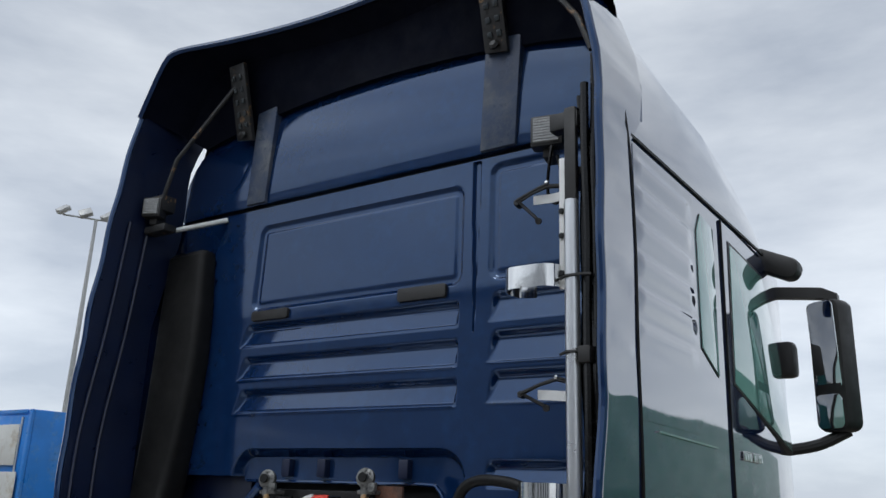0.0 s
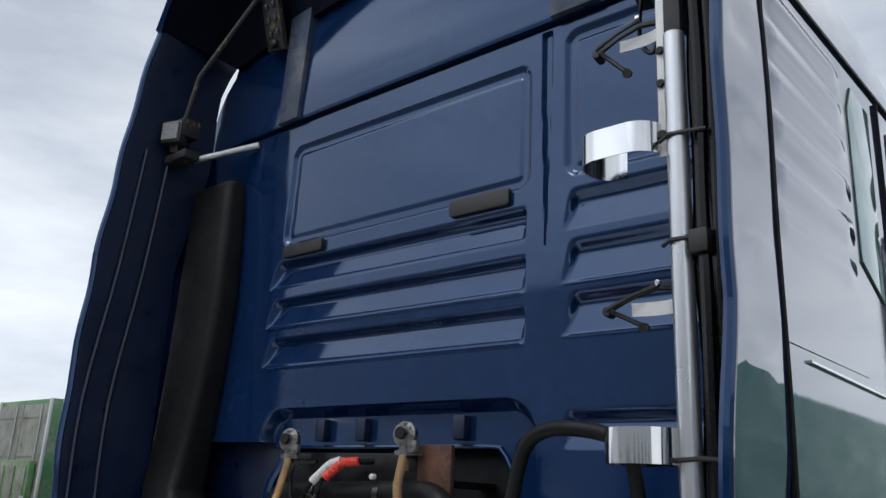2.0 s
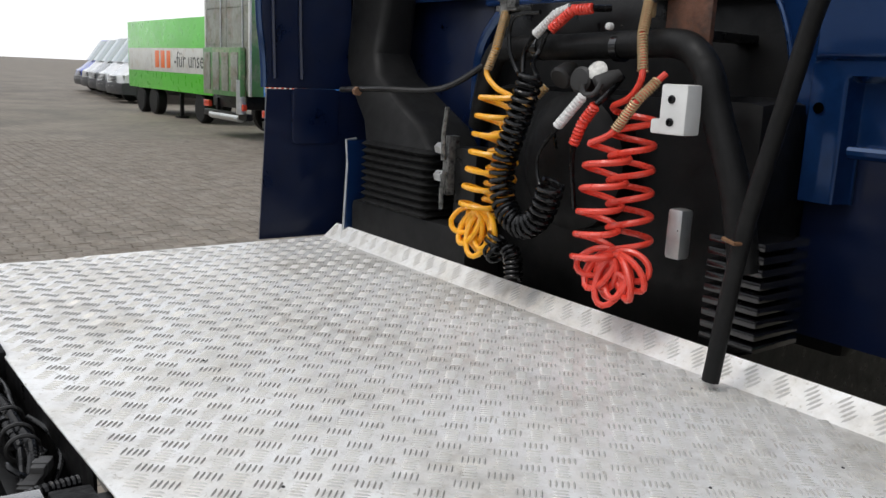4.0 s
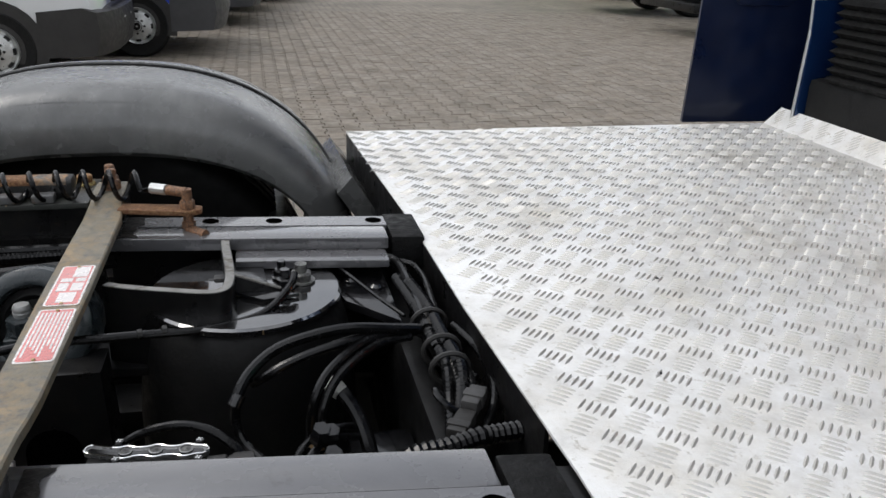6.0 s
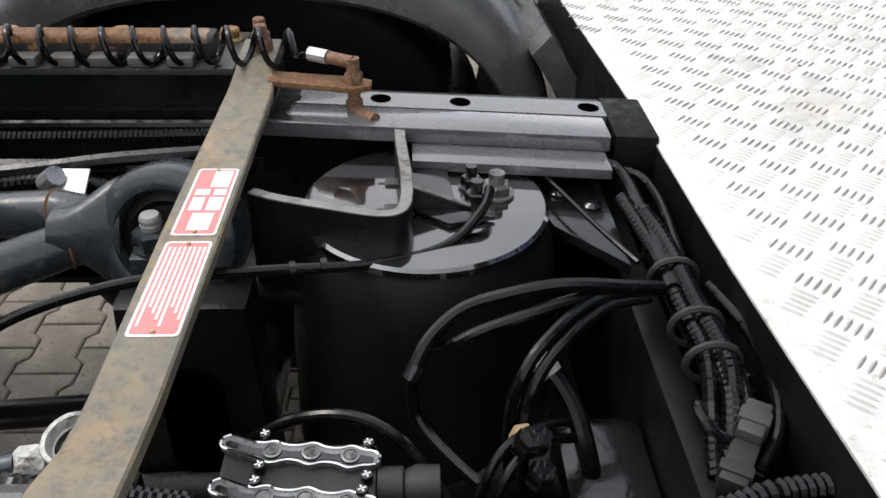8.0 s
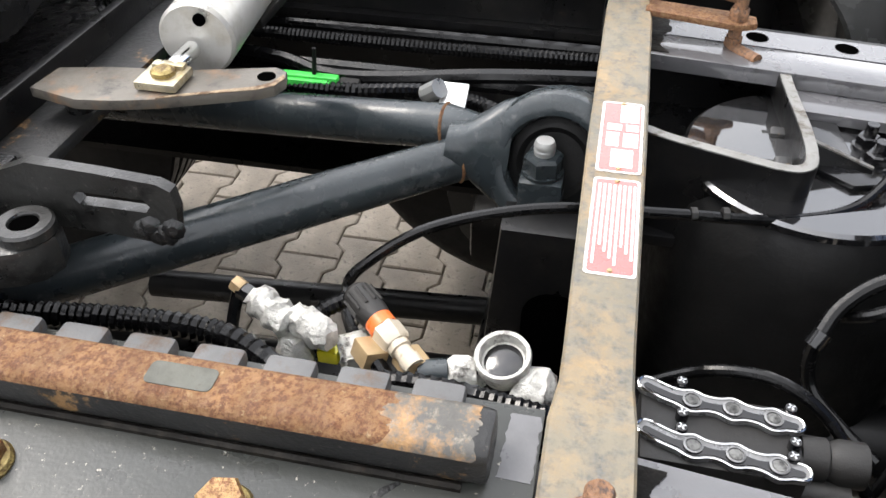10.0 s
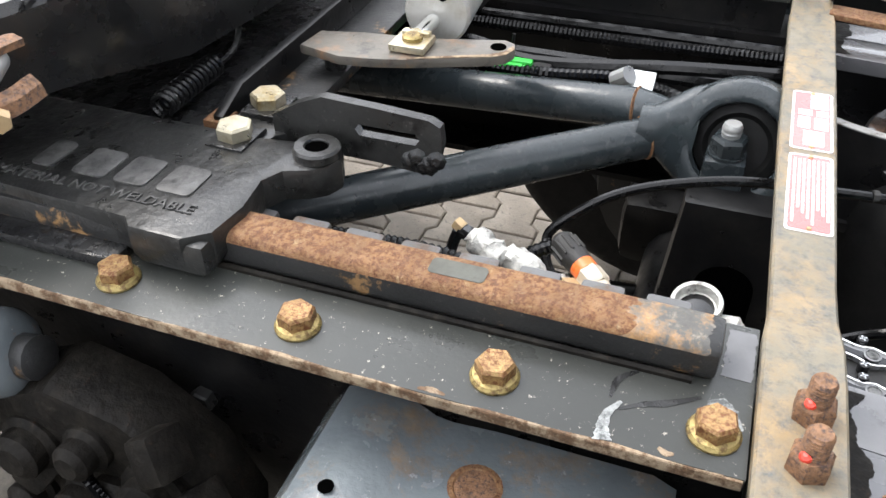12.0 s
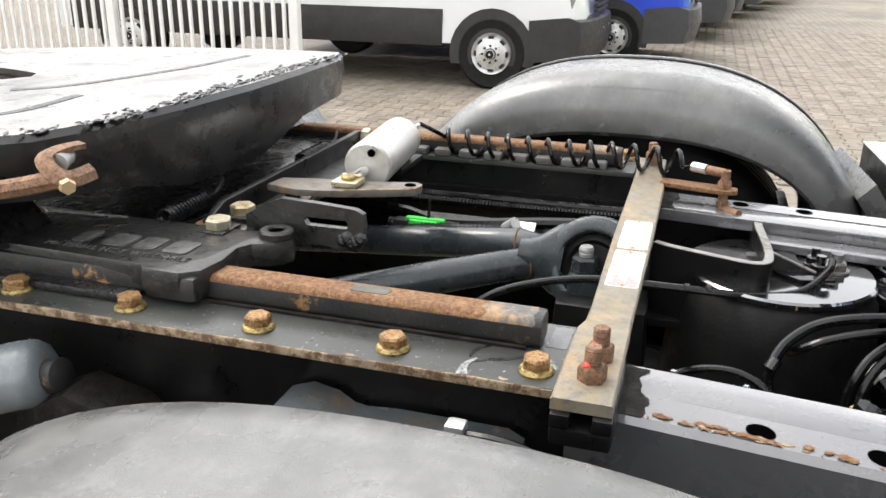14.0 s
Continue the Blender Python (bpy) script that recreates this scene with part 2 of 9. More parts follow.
YELLOW = surf("yellow_hose", (0.90, 0.42, 0.02), 0.32, 0.0, 0.12, 20.0, 0.0, 10, 0.2)
RED = surf("red_hose", (0.74, 0.06, 0.035), 0.34, 0.0, 0.12, 20.0, 0.0, 10, 0.2)
GREEN = surf("green_connector", (0.06, 0.72, 0.10), 0.4, 0.0, 0.1, 20.0, 0.05, 80)
ORANGE = surf("orange_seal", (0.85, 0.18, 0.04), 0.4, 0.0, 0.1, 20.0, 0.05, 80)
WHITE_PL = surf("white_plastic", (0.72, 0.72, 0.70), 0.45, 0.0, 0.1, 12.0, 0.05, 60)
LABEL_RED = surf("red_label", (0.66, 0.085, 0.07), 0.30, 0.35, 0.12, 20.0, 0.0, 10, 0.6)
LABEL_WHITE = surf("white_label_print", (0.85, 0.80, 0.78), 0.28, 0.5, 0.06, 20.0, 0.0, 10, 0.6)
LABEL_RED.node_tree.nodes["Principled BSDF"].inputs["Coat IOR"].default_value = 2.3
LABEL_RED.node_tree.nodes["Principled BSDF"].inputs["Coat Weight"].default_value = 1.0
LENS = surf("lamp_lens", (0.30, 0.30, 0.29), 0.18, 0.3, 0.15, 60.0, 0.4, 120, 0.4)
MIRRORGLASS = surf("mirror_glass", (0.8, 0.82, 0.82), 0.02, 1.0, 0.02, 3.0, 0.0, 10, rough_vary=0.0)
CANGREY = surf("silver_cylinder", (0.58, 0.57, 0.54), 0.4, 0.5, 0.08, 14.0, 0.08, 90, stain=((0.4, 0.37, 0.3), 0.3, 12.0, 0.1))
AXLE = surf("greyblue_axle_paint", (0.030, 0.038, 0.042), 0.28, 0.0, 0.25, 9.0, 0.15, 160, 0.15, stain=((0.10, 0.105, 0.105), 0.27, 60.0, 0.05), stain2=((0.13, 0.08, 0.045), 0.12, 30.0, 0.04))
ARM_PAINT = surf("streaked_blue_grey_paint", (0.15, 0.17, 0.18), 0.20, 0.0, 0.25, 9.0, 0.2, 140, 0.15, stain=((0.26, 0.165, 0.085), 0.33, 13.0, 0.10), stain2=((0.30, 0.31, 0.31), 0.24, 110.0, 0.03))
TOOTH = surf("pale_rack_paint", (0.12, 0.12, 0.12), 0.5, 0.0, 0.15, 20.0, 0.2, 120, stain=((0.10, 0.06, 0.035), 0.36, 30.0, 0.08))
PAVER = surf("concrete_paver", (0.182, 0.153, 0.120), 0.75, 0.0, 0.2, 5.0, 0.6, 160, 0.0, stain=((0.27, 0.24, 0.20), 0.40, 3.0, 0.12), stain2=((0.10, 0.088, 0.072), 0.30, 70.0, 0.06), each=0.14)
SMEAR = surf("pale_dried_smear", (0.34, 0.35, 0.34), 0.5, 0.0, 0.2, 40.0, 0.1, 200, stain=((0.08, 0.085, 0.085), 0.46, 120.0, 0.08))
DULL_EDGE = surf("grey_plate_edge", (0.26, 0.255, 0.24), 0.45, 0.4, 0.2, 30.0, 0.2, 140, stain=((0.10, 0.08, 0.06), 0.36, 50.0, 0.06))
LORRY_DOOR = surf("weathered_lorry_door", (0.24, 0.25, 0.21), 0.5, 0.0, 0.2, 4.0, 0.1, 40, stain=((0.16, 0.09, 0.05), 0.32, 3.0, 0.1), stain2=((0.10, 0.16, 0.09), 0.3, 6.0, 0.06))
DARK_ALU = surf("grimy_cast_metal", (0.22, 0.22, 0.21), 0.42, 0.6, 0.3, 40.0, 0.5, 160, stain=((0.03, 0.03, 0.03), 0.42, 60.0, 0.08))
VAN_WHITE = surf("white_van_paint", (0.72, 0.73, 0.73), 0.2, 0.0, 0.05, 2.0, 0.0, 10, 0.7, rough_vary=0.05)
VAN_BLUE = surf("bright_blue_paint", (0.03, 0.07, 0.5), 0.2, 0.0, 0.08, 2.0, 0.0, 10, 0.7, rough_vary=0.05)
VAN_YELLOW = surf("yellow_van_paint", (0.80, 0.72, 0.03), 0.2, 0.0, 0.08, 2.0, 0.0, 10, 0.7, rough_vary=0.05)
VAN_SILVER = surf("grey_van_paint", (0.25, 0.26, 0.27), 0.25, 0.3, 0.08, 2.0, 0.0, 10, 0.7, rough_vary=0.05)
BUMPER = surf("grey_bumper_plastic", (0.045, 0.045, 0.047), 0.5, 0.0, 0.15, 6.0, 0.1, 150)
BOX_BLUE = surf("sky_blue_box", (0.02, 0.20, 0.62), 0.4, 0.0, 0.12, 2.0, 0.05, 40, stain=((0.1, 0.25, 0.5), 0.3, 3.0, 0.1))
BOX_GREEN = surf("green_box", (0.10, 0.55, 0.04), 0.35, 0.0, 0.08, 1.5, 0.03, 40, 0.3)
BOX_DKGREEN = surf("worn_green_box", (0.10, 0.24, 0.09), 0.5, 0.0, 0.2, 3.0, 0.1, 40, stain=((0.38, 0.33, 0.25), 0.34, 2.5, 0.1))
BOX_WHITE = surf("white_box_panel", (0.62, 0.62, 0.58), 0.45, 0.0, 0.1, 2.0, 0.05, 40, stain=((0.42, 0.35, 0.26), 0.3, 3.0, 0.1))
REDLAMP = surf("red_tail_lens", (0.6, 0.06, 0.03), 0.2, 0.0, 0.1, 20.0, 0.0, 10, 0.5)
FENCE_WHITE = surf("white_fence_paint", (0.78, 0.78, 0.76), 0.45, 0.0, 0.06, 5.0, 0.05, 60)
POST_GREY = surf("galvanised_post", (0.42, 0.42, 0.41), 0.5, 0.5, 0.12, 3.0, 0.1, 30)
TAN = surf("tan_fitting", (0.50, 0.36, 0.20), 0.45, 0.3, 0.15, 30.0, 0.1, 90)


# ---- builders ----
def box(bm, x0, x1, y0, y1, z0, z1, bev=0.0, m=None, seg=2):
    r = bmesh.ops.create_cube(bm, size=1.0)
    vs = r["verts"]
    t = Matrix.Translation(((x0 + x1) / 2, (y0 + y1) / 2, (z0 + z1) / 2)) @ Matrix.Diagonal((abs(x1 - x0), abs(y1 - y0), abs(z1 - z0), 1))
    bmesh.ops.transform(bm, matrix=t, verts=vs)
    if bev:
        es = {e for v in vs for e in v.link_edges}
        out = bmesh.ops.bevel(bm, geom=list(es), offset=bev, segments=seg, affect="EDGES", profile=0.6)
        vs = list({v for f in out["faces"] for v in f.verts} | {v for v in vs if v.is_valid})
    if m is not None:
        bmesh.ops.transform(bm, matrix=m, verts=vs)
    return bm


def tube(bm, pts, r, n=10, closed=False, cap=True, flat=1.0):
    """A swept round bar through pts; r a number or a list of radii."""
    pts = [Vector(p) for p in pts]
    k = len(pts)
    rs = r if isinstance(r, (list, tuple)) else [r] * k
    tan = [((pts[(i + 1) % k] - pts[i - 1]) if (closed or 0 < i < k - 1) else (pts[1] - pts[0] if i == 0 else pts[-1] - pts[-2])).normalized() for i in range(k)]
    up = Vector((0, 0, 1)) if abs(tan[0].z) < 0.9 else Vector((1, 0, 0))
    nrm = (up - tan[0] * up.dot(tan[0])).normalized()
    rings = []
    for i in range(k):
        nrm = (nrm - tan[i] * nrm.dot(tan[i])).normalized()
        bi = tan[i].cross(nrm)
        rings.append([bm.verts.new(pts[i] + (nrm * math.cos(a) * flat + bi * math.sin(a)) * rs[i]) for a in (2 * math.pi * j / n for j in range(n))])
    for i in range(k if closed else k - 1):
        a, b = rings[i], rings[(i + 1) % k]
        for j in range(n):
            bm.faces.new((a[j], a[(j + 1) % n], b[(j + 1) % n], b[j]))
    if cap and not closed:
        bm.faces.new(rings[0][::-1]), bm.faces.new(rings[-1])
    return bm


def cyl(bm, p0, p1, r0, r1=None, n=20):
    return tube(bm, [p0, p1], [r0, r0 if r1 is None else r1], n)


def smooth_path(pts, per=8):
    """Points along a smooth curve through pts."""
    pts = [Vector(p) for p in pts]
    out = []
    for i in range(len(pts) - 1):
        p0, p1, p2, p3 = pts[max(i - 1, 0)], pts[i], pts[i + 1], pts[min(i + 2, len(pts) - 1)]
        for s in range(per):
            t = s / per
            out.append(0.5 * ((2 * p1) + (p2 - p0) * t + (2 * p0 - 5 * p1 + 4 * p2 - p3) * t * t + (3 * p1 - p0 - 3 * p2 + p3) * t ** 3))
    return out + [pts[-1]]


def coil_path(axis, radius, turns, per=14, squash=1.0, phase=0.0, grow=None):
    """A helix wound round the line of points axis."""
    axis = [Vector(p) for p in axis]
    n = int(turns * per)
    seg = [(axis[i + 1] - axis[i]).length for i in range(len(axis) - 1)]
    total, out = sum(seg), []
    for i in range(n + 1):
        s = i / n * total
        k = 0
        while k < len(seg) - 1 and s > seg[k]:
            s -= seg[k]
            k += 1
        d = (axis[k + 1] - axis[k]).normalized()
        c = axis[k] + d * s
        side = d.cross(Vector((0, 1, 0)))
        side = side.normalized() if side.length > 0.1 else Vector((1, 0, 0))
        other = d.cross(side).normalized()
        a = phase + 2 * math.pi * i / per
        rr = radius * (grow(i / n) if grow else 1.0)
        out.append(c + side * math.cos(a) * rr + other * math.sin(a) * rr * squash)
    return out


def prism(bm, poly, axis, lo, hi, bev=0.0):
    """A flat outline of (a, b) pairs, thick from lo to hi along axis x, y or z."""
    def at(a, b, c):
        return {"x": (c, a, b), "y": (a, c, b), "z": (a, b, c)}[axis]
    v0 = [bm.verts.new(at(a, b, lo)) for a, b in poly]
    v1 = [bm.verts.new(at(a, b, hi)) for a, b in poly]
    fs = [bm.faces.new(v0), bm.faces.new(v1)]
    k = len(poly)
    for i in range(k):
        fs.append(bm.faces.new((v0[i], v0[(i + 1) % k], v1[(i + 1) % k], v1[i])))
    bmesh.ops.recalc_face_normals(bm, faces=fs)
    if bev:
        es = {e for f in fs[:2] for e in f.edges}
        bmesh.ops.bevel(bm, geom=list(es), offset=bev, segments=2, affect="EDGES", profile=0.6)
    return bm


def rounded(x0, x1, y0, y1, r, n=5):
    """The outline of a rectangle with round corners."""
    out = []
    for cx, cy, a0 in ((x1 - r, y1 - r, 0), (x0 + r, y1 - r, 90), (x0 + r, y0 + r, 180), (x1 - r, y0 + r, 270)):
        out += [(cx + r * math.cos(radians(a0 + 90 * i / n)), cy + r * math.sin(radians(a0 + 90 * i / n))) for i in range(n + 1)]
    return out


def lathe(bm, profile, centre, axis=(0, 0, 1), n=28):
    """A turned body: profile of (radius, height along axis)."""
    ax = Vector(axis).normalized()
    s = ax.orthogonal().normalized()
    o = ax.cross(s)
    c = Vector(centre)
    rings = [[bm.verts.new(c + ax * hgt + (s * math.cos(a) + o * math.sin(a)) * max(rad, 0.0004)) for a in (2 * math.pi * j / n for j in range(n))] for rad, hgt in profile]
    for a, b in zip(rings, rings[1:]):
        for j in range(n):
            bm.faces.new((a[j], a[(j + 1) % n], b[(j + 1) % n], b[j]))
    bm.faces.new(rings[0][::-1]), bm.faces.new(rings[-1])
    return bm


def hexagon(bm, c, axis, r, hgt, turn=0.0):
    """A hexagonal bolt head or nut with a chamfer."""
    ax = Vector(axis).normalized()
    s = ax.orthogonal().normalized()
    o = ax.cross(s)
    c = Vector(c)
    prof = ((r * 0.98, 0.0), (r, hgt * 0.1), (r, hgt * 0.82), (r * 0.86, hgt))
    rings = [[bm.verts.new(c + ax * hh + (s * math.cos(a) + o * math.sin(a)) * rr) for a in (turn + math.pi / 3 * j for j in range(6))] for rr, hh in prof]
    for a, b in zip(rings, rings[1:]):
        for j in range(6):
            bm.faces.new((a[j], a[(j + 1) % 6], b[(j + 1) % 6], b[j]))
    bm.faces.new(rings[0][::-1]), bm.faces.new(rings[-1])
    return bm


def loft(bm, rings, cap=True, closed=True):
    vs = [[bm.verts.new(p) for p in ring] for ring in rings]
    k = len(vs[0])
    for a, b in zip(vs, vs[1:]):
        for j in range(k if closed else k - 1):
            bm.faces.new((a[j], a[(j + 1) % k], b[(j + 1) % k], b[j]))
    if cap and closed:
        bm.faces.new(vs[0][::-1]), bm.faces.new(vs[-1])
    return bm


def mesh_from(name, bm, material, smooth=True):
    bmesh.ops.recalc_face_normals(bm, faces=bm.faces)
    me = bpy.data.meshes.new(name)
    bm.to_mesh(me)
    bm.free()
    me.materials.append(material)
    if smooth:
        me.polygons.foreach_set("use_smooth", [True] * len(me.polygons))
        me.set_sharp_from_angle(angle=radians(32))
    return me


def thing(name, base, label, category, group="", kind=""):
    """An Empty at the base of a thing; its parts are built in place under it."""
    ob = new(name)
    ob.empty_display_size = 0.05
    ob.location = base
    return tagged(ob, label, category, group, kind)


def part(name, bm, material, parent, label="", smooth=True):
    """One mesh under a thing or under a part."""
    ob = new(name, mesh_from(name, bm, material, smooth))
    ob.parent = parent
    if parent.data is None:
        ob.matrix_parent_inverse = Matrix.Translation(parent.location).inverted()
    if label:
        ob["label"] = label
    return ob


def single(name, bm, material, label, category, group="", kind="", smooth=True):
    """A thing that is one mesh."""
    return tagged(new(name, mesh_from(name, bm, material, smooth)), label, category, group, kind)


def NB():
    return bmesh.new()


# ---- the truck's cab ----
cab = thing("truck_cab", (0, 2.9, 0.95), "dark blue glossy sleeper truck cab seen from behind", "truck cab")


def sat(v):
    return max(0.0, min(1.0, v))


def pressing(x, z):
    """How deep the pressed back panel lies behind its own plane."""
    d = 0.0
    # three long swages and the three beside them, each undercut at its top edge
    for xa, xb, lift, slope, under in ((-0.70, 0.482, 0.0, 0.080, 0.034), (0.598, 1.13, 0.010, 0.084, 0.042)):
        for zb in (2.318, 2.172, 2.028):
            up = z - zb - lift
            if -0.006 < up < slope + under:
                lean = 0.40 * max(0.0, up) if xa < 0 else 0.22 * max(0.0, up)
                side = min(sat((x - xa - lean) / 0.030), sat((xb - x) / 0.020))
                rise = sat(up / slope) if up < slope else 0.5 + 0.5 * math.cos(math.pi * (up - slope) / under)
                d = max(d, 0.027 * rise * (3 - 2 * side) * side * side)
                if up < 0.006:
                    d = min(d, 0.002) - 0.004 * (1 - abs(up) / 0.006) * side
    # one more swage low on the right
    up = z - 1.747
    if 0 < up < 0.104 and x > 0.59:
        rise = sat(up / 0.066) if up < 0.066 else 0.5 + 0.5 * math.cos(math.pi * (up - 0.066) / 0.038)
        d = max(d, 0.027 * rise * sat((x - 0.60 - 0.15 * up) / 0.025))
    # the sheet steps back below the last swage
    if x > 0.48 and z < 1.66:
        r = 0.05
        dx, dz = max(0.488 + r - x, 0), max(z - 1.612 + r, 0)
        d = max(d, 0.012 * sat((r - math.hypot(dx, dz)) / 0.010))
    # sunk panels
    for xa, xb, za, zb in ((-0.640, 0.492, 2.482, 2.888), (0.606, 1.10, 2.484, 2.948)):
        r = 0.05
        lean = 0.03 * (z - za) if xa < 0 else 0.0
        dx, dz = max(xa + lean + r - x, x - xb + r, 0), max(za + r - z, z - zb + r, 0)
        s = r - math.hypot(dx, dz)
        if s > 0:
            d = max(d, 0.011 * sat(s / 0.016) - 0.004 * sat((s - 0.034) / 0.01))
    # upright swage between the panels
    if 2.30 < z < 2.97:
        w = 0.016 * sat((z - 2.30) / 0.5) + 0.003
        d = max(d, 0.016 * sat((w - abs(x - 0.545)) / 0.008))
    # step above the engine opening
    ztop = 1.885
    for xa, xb in ((-0.66, 0.525),):
        r = 0.11
        dx, dz = max(xa + r - x, x - xb + r, 0), max(z - ztop + r, 0)
        s = r - math.hypot(dx, dz)
        if s > 0:
            d = max(d, 0.045 * sat(s / 0.03))
    # sunk box low on the right
    if x > 0.59 and z < 1.575:
        d = max(d, 0.055 * sat((x - 0.59) / 0.015) * sat((1.575 - z) / 0.015))
    return d


def opening(x, z):
    """Where the lower edge of the back panel is cut away."""
    if x < -0.62:
        return z < 1.775
    if x < 0.34:
        return z < 1.755
    if x < 0.484:
        return z < 1.758 - 92.0 * (x - 0.34) ** 2.83
    if x < 0.612:
        return z < 1.31
    return z < 1.42


bm = NB()
NX, NZ = 520, 400
X0, X1, Z0, Z1 = -1.17, 1.17, 1.30, 2.976
grid = [[bm.verts.new((X0 + (X1 - X0) * i / NX, 1.92 + pressing(X0 + (X1 - X0) * i / NX, Z0 + (Z1 - Z0) * j / NZ), Z0 + (Z1 - Z0) * j / NZ)) for i in range(NX + 1)] for j in range(NZ + 1)]
for j in range(NZ):
    for i in range(NX):
        if not opening(X0 + (X1 - X0) * (i + 0.5) / NX, Z0 + (Z1 - Z0) * (j + 0.5) / NZ):
            bm.faces.new((grid[j][i], grid[j][i + 1], grid[j + 1][i + 1], grid[j + 1][i]))
bmesh.ops.delete(bm, geom=[v for v in bm.verts if not v.link_faces], context="VERTS")
edge = [e for e in bm.edges if e.is_boundary]
ext = bmesh.ops.extrude_edge_only(bm, edges=edge)
bmesh.ops.translate(bm, vec=(0, 0.05, 0), verts=[g for g in ext["geom"] if isinstance(g, bmesh.types.BMVert)])
back = part("back_panel", bm, BLUE, cab, "dark blue pressed steel back panel with swages")

# high roof back above the seam, with the two upright reinforcing strips
bm = NB()
rows = [(2.992, 1.905, 1.02), (3.01, 1.90, 1.025), (3.14, 1.902, 1.026), (3.20, 1.903, 1.012), (3.27, 1.906, 0.985), (3.32, 1.91, 0.955), (3.37, 1.915, 0.912), (3.41, 1.92, 0.866), (3.45, 1.925, 0.81), (3.62, 1.97, 0.78)]
xs = [-1.17 + 2.34 * i / 40 for i in range(41)]
vs = [[bm.verts.new((x * w, y + 0.05 * max(0, abs(x) - 0.9), z)) for x in xs] for z, y, w in rows]
for a, b in zip(vs, vs[1:]):
    for i in range(40):
        bm.faces.new((a[i], a[i + 1], b[i + 1], b[i]))
ext = bmesh.ops.extrude_edge_only(bm, edges=[e for e in bm.edges if e.is_boundary])
bmesh.ops.translate(bm, vec=(0, 0.05, 0), verts=[g for g in ext["geom"] if isinstance(g, bmesh.types.BMVert)])
part("roof_back", bm, BLUE, cab, "blue raised roof back panel")
for xa, xb in ((-0.72, -0.585), (0.565, 0.735)):
    bm = NB()
    prism(bm, [(xa + 0.012, 2.994), (xb - 0.004, 2.994), (xb + 0.02, 3.50), (xa + 0.03, 3.50)], "y", 1.884, 1.93, 0.006)
    part("roof_strip", bm, BLUE_WORN, cab, "blue upright stiffening strip")
bm = NB()
box(bm, -1.16, 1.16, 1.935, 1.96, 2.972, 2.996)
part("roof_seal", bm, RUBBER, cab, "black rubber seam strip")
bm = NB()
prism(bm, rounded(-0.62, -0.40, 2.436, 2.482, 0.012), "y", 1.905, 1.935, 0.004)
part("rubber_pad", bm, PLASTIC, cab, "dark olive rubber pad")
bm = NB()
prism(bm, rounded(0.195, 0.425, 2.442, 2.496, 0.012), "y", 1.905, 1.935, 0.004)
part("rubber_pad", bm, PLASTIC, cab, "dark olive rubber pad")
for x in (-0.36, -0.165, 0.242):
    bm = NB()
    box(bm, x - 0.022, x + 0.022, 1.935, 1.968, 1.775, 1.845, 0.006)
    part("clip", bm, BLUE_DARK, cab)
bm = NB()
box(bm, 0.735, 0.795, 1.948, 1.978, 1.43, 1.565, 0.008)
part("panel_stiffener", bm, BLUE_DARK, cab)
bm = NB()
tube(bm, [(0.615, 1.935, 1.42), (1.12, 1.935, 1.42)], 0.014, 10)
part("bottom_lip", bm, BLUE, cab)
bm = NB()
tube(bm, smooth_path([(-0.60, 1.962, 1.757), (0.0, 1.962, 1.757), (0.33, 1.962, 1.757), (0.385, 1.962, 1.742), (0.42, 1.962, 1.685), (0.45, 1.962, 1.585), (0.478, 1.96, 1.42), (0.482, 1.96, 1.31)], 6), 0.007, 8)
part("opening_flange", bm, BLUE, cab, "blue rolled edge of the opening")
bm = NB()
lathe(bm, [(0.0, 0.0), (0.010, 0.0), (0.012, 0.002)], (0.540, 1.930, 1.505), (0, -1, 0), 14)
part("drain_hole", bm, HOLE, cab)


def section(y, top, drop, nose):
    """The cab's outline across, at y."""
    out = []
    hw = 1.215 - nose
    for x, z in ((hw, 1.02), (hw, 2.2), (hw, 2.88), (hw - 0.018, 3.0), (hw - 0.055, 3.18), (hw - 0.115, 3.4), (hw - 0.19, 3.55), (hw - 0.32, 3.65), (hw - 0.6, 3.70), (0.25, 3.72)):
        zz = z if z < 2.9 else 2.88 + (z - 2.88) * (top - 2.88) / (3.72 - 2.88)
        out.append((x, y, zz - (drop if z < 1.1 else 0)))
    return out + [(-x, yy, z) for x, yy, z in reversed(out)]


bm = NB()
loft(bm, [[(x, 1.812 if z < 2.95 else 1.93, z) for x, _, z in section(1.9, 3.70, 0, 0.0)]] + [section(*s) for s in ((1.96, 3.70, 0, 0.0), (2.4, 3.72, 0, 0.0), (3.0, 3.68, 0, 0.0), (3.5, 3.55, 0, 0.005), (3.9, 3.40, 0, 0.03), (4.2, 3.22, 0, 0.09), (4.34, 2.98, 0, 0.2))], cap=True, closed=False)
f0 = [e for e in bm.edges if e.is_boundary and all(v.co.y > 4.3 for v in e.verts)]
bmesh.ops.contextual_create(bm, geom=f0)
part("body_shell", bm, BLUE_SIDE, cab, "glossy dark blue cab side and high roof")
bm = NB()
box(bm, -1.14, 1.14, 1.99, 4.2, 1.0, 1.06, 0.02)
part("floor_pan", bm, BLACK, cab)

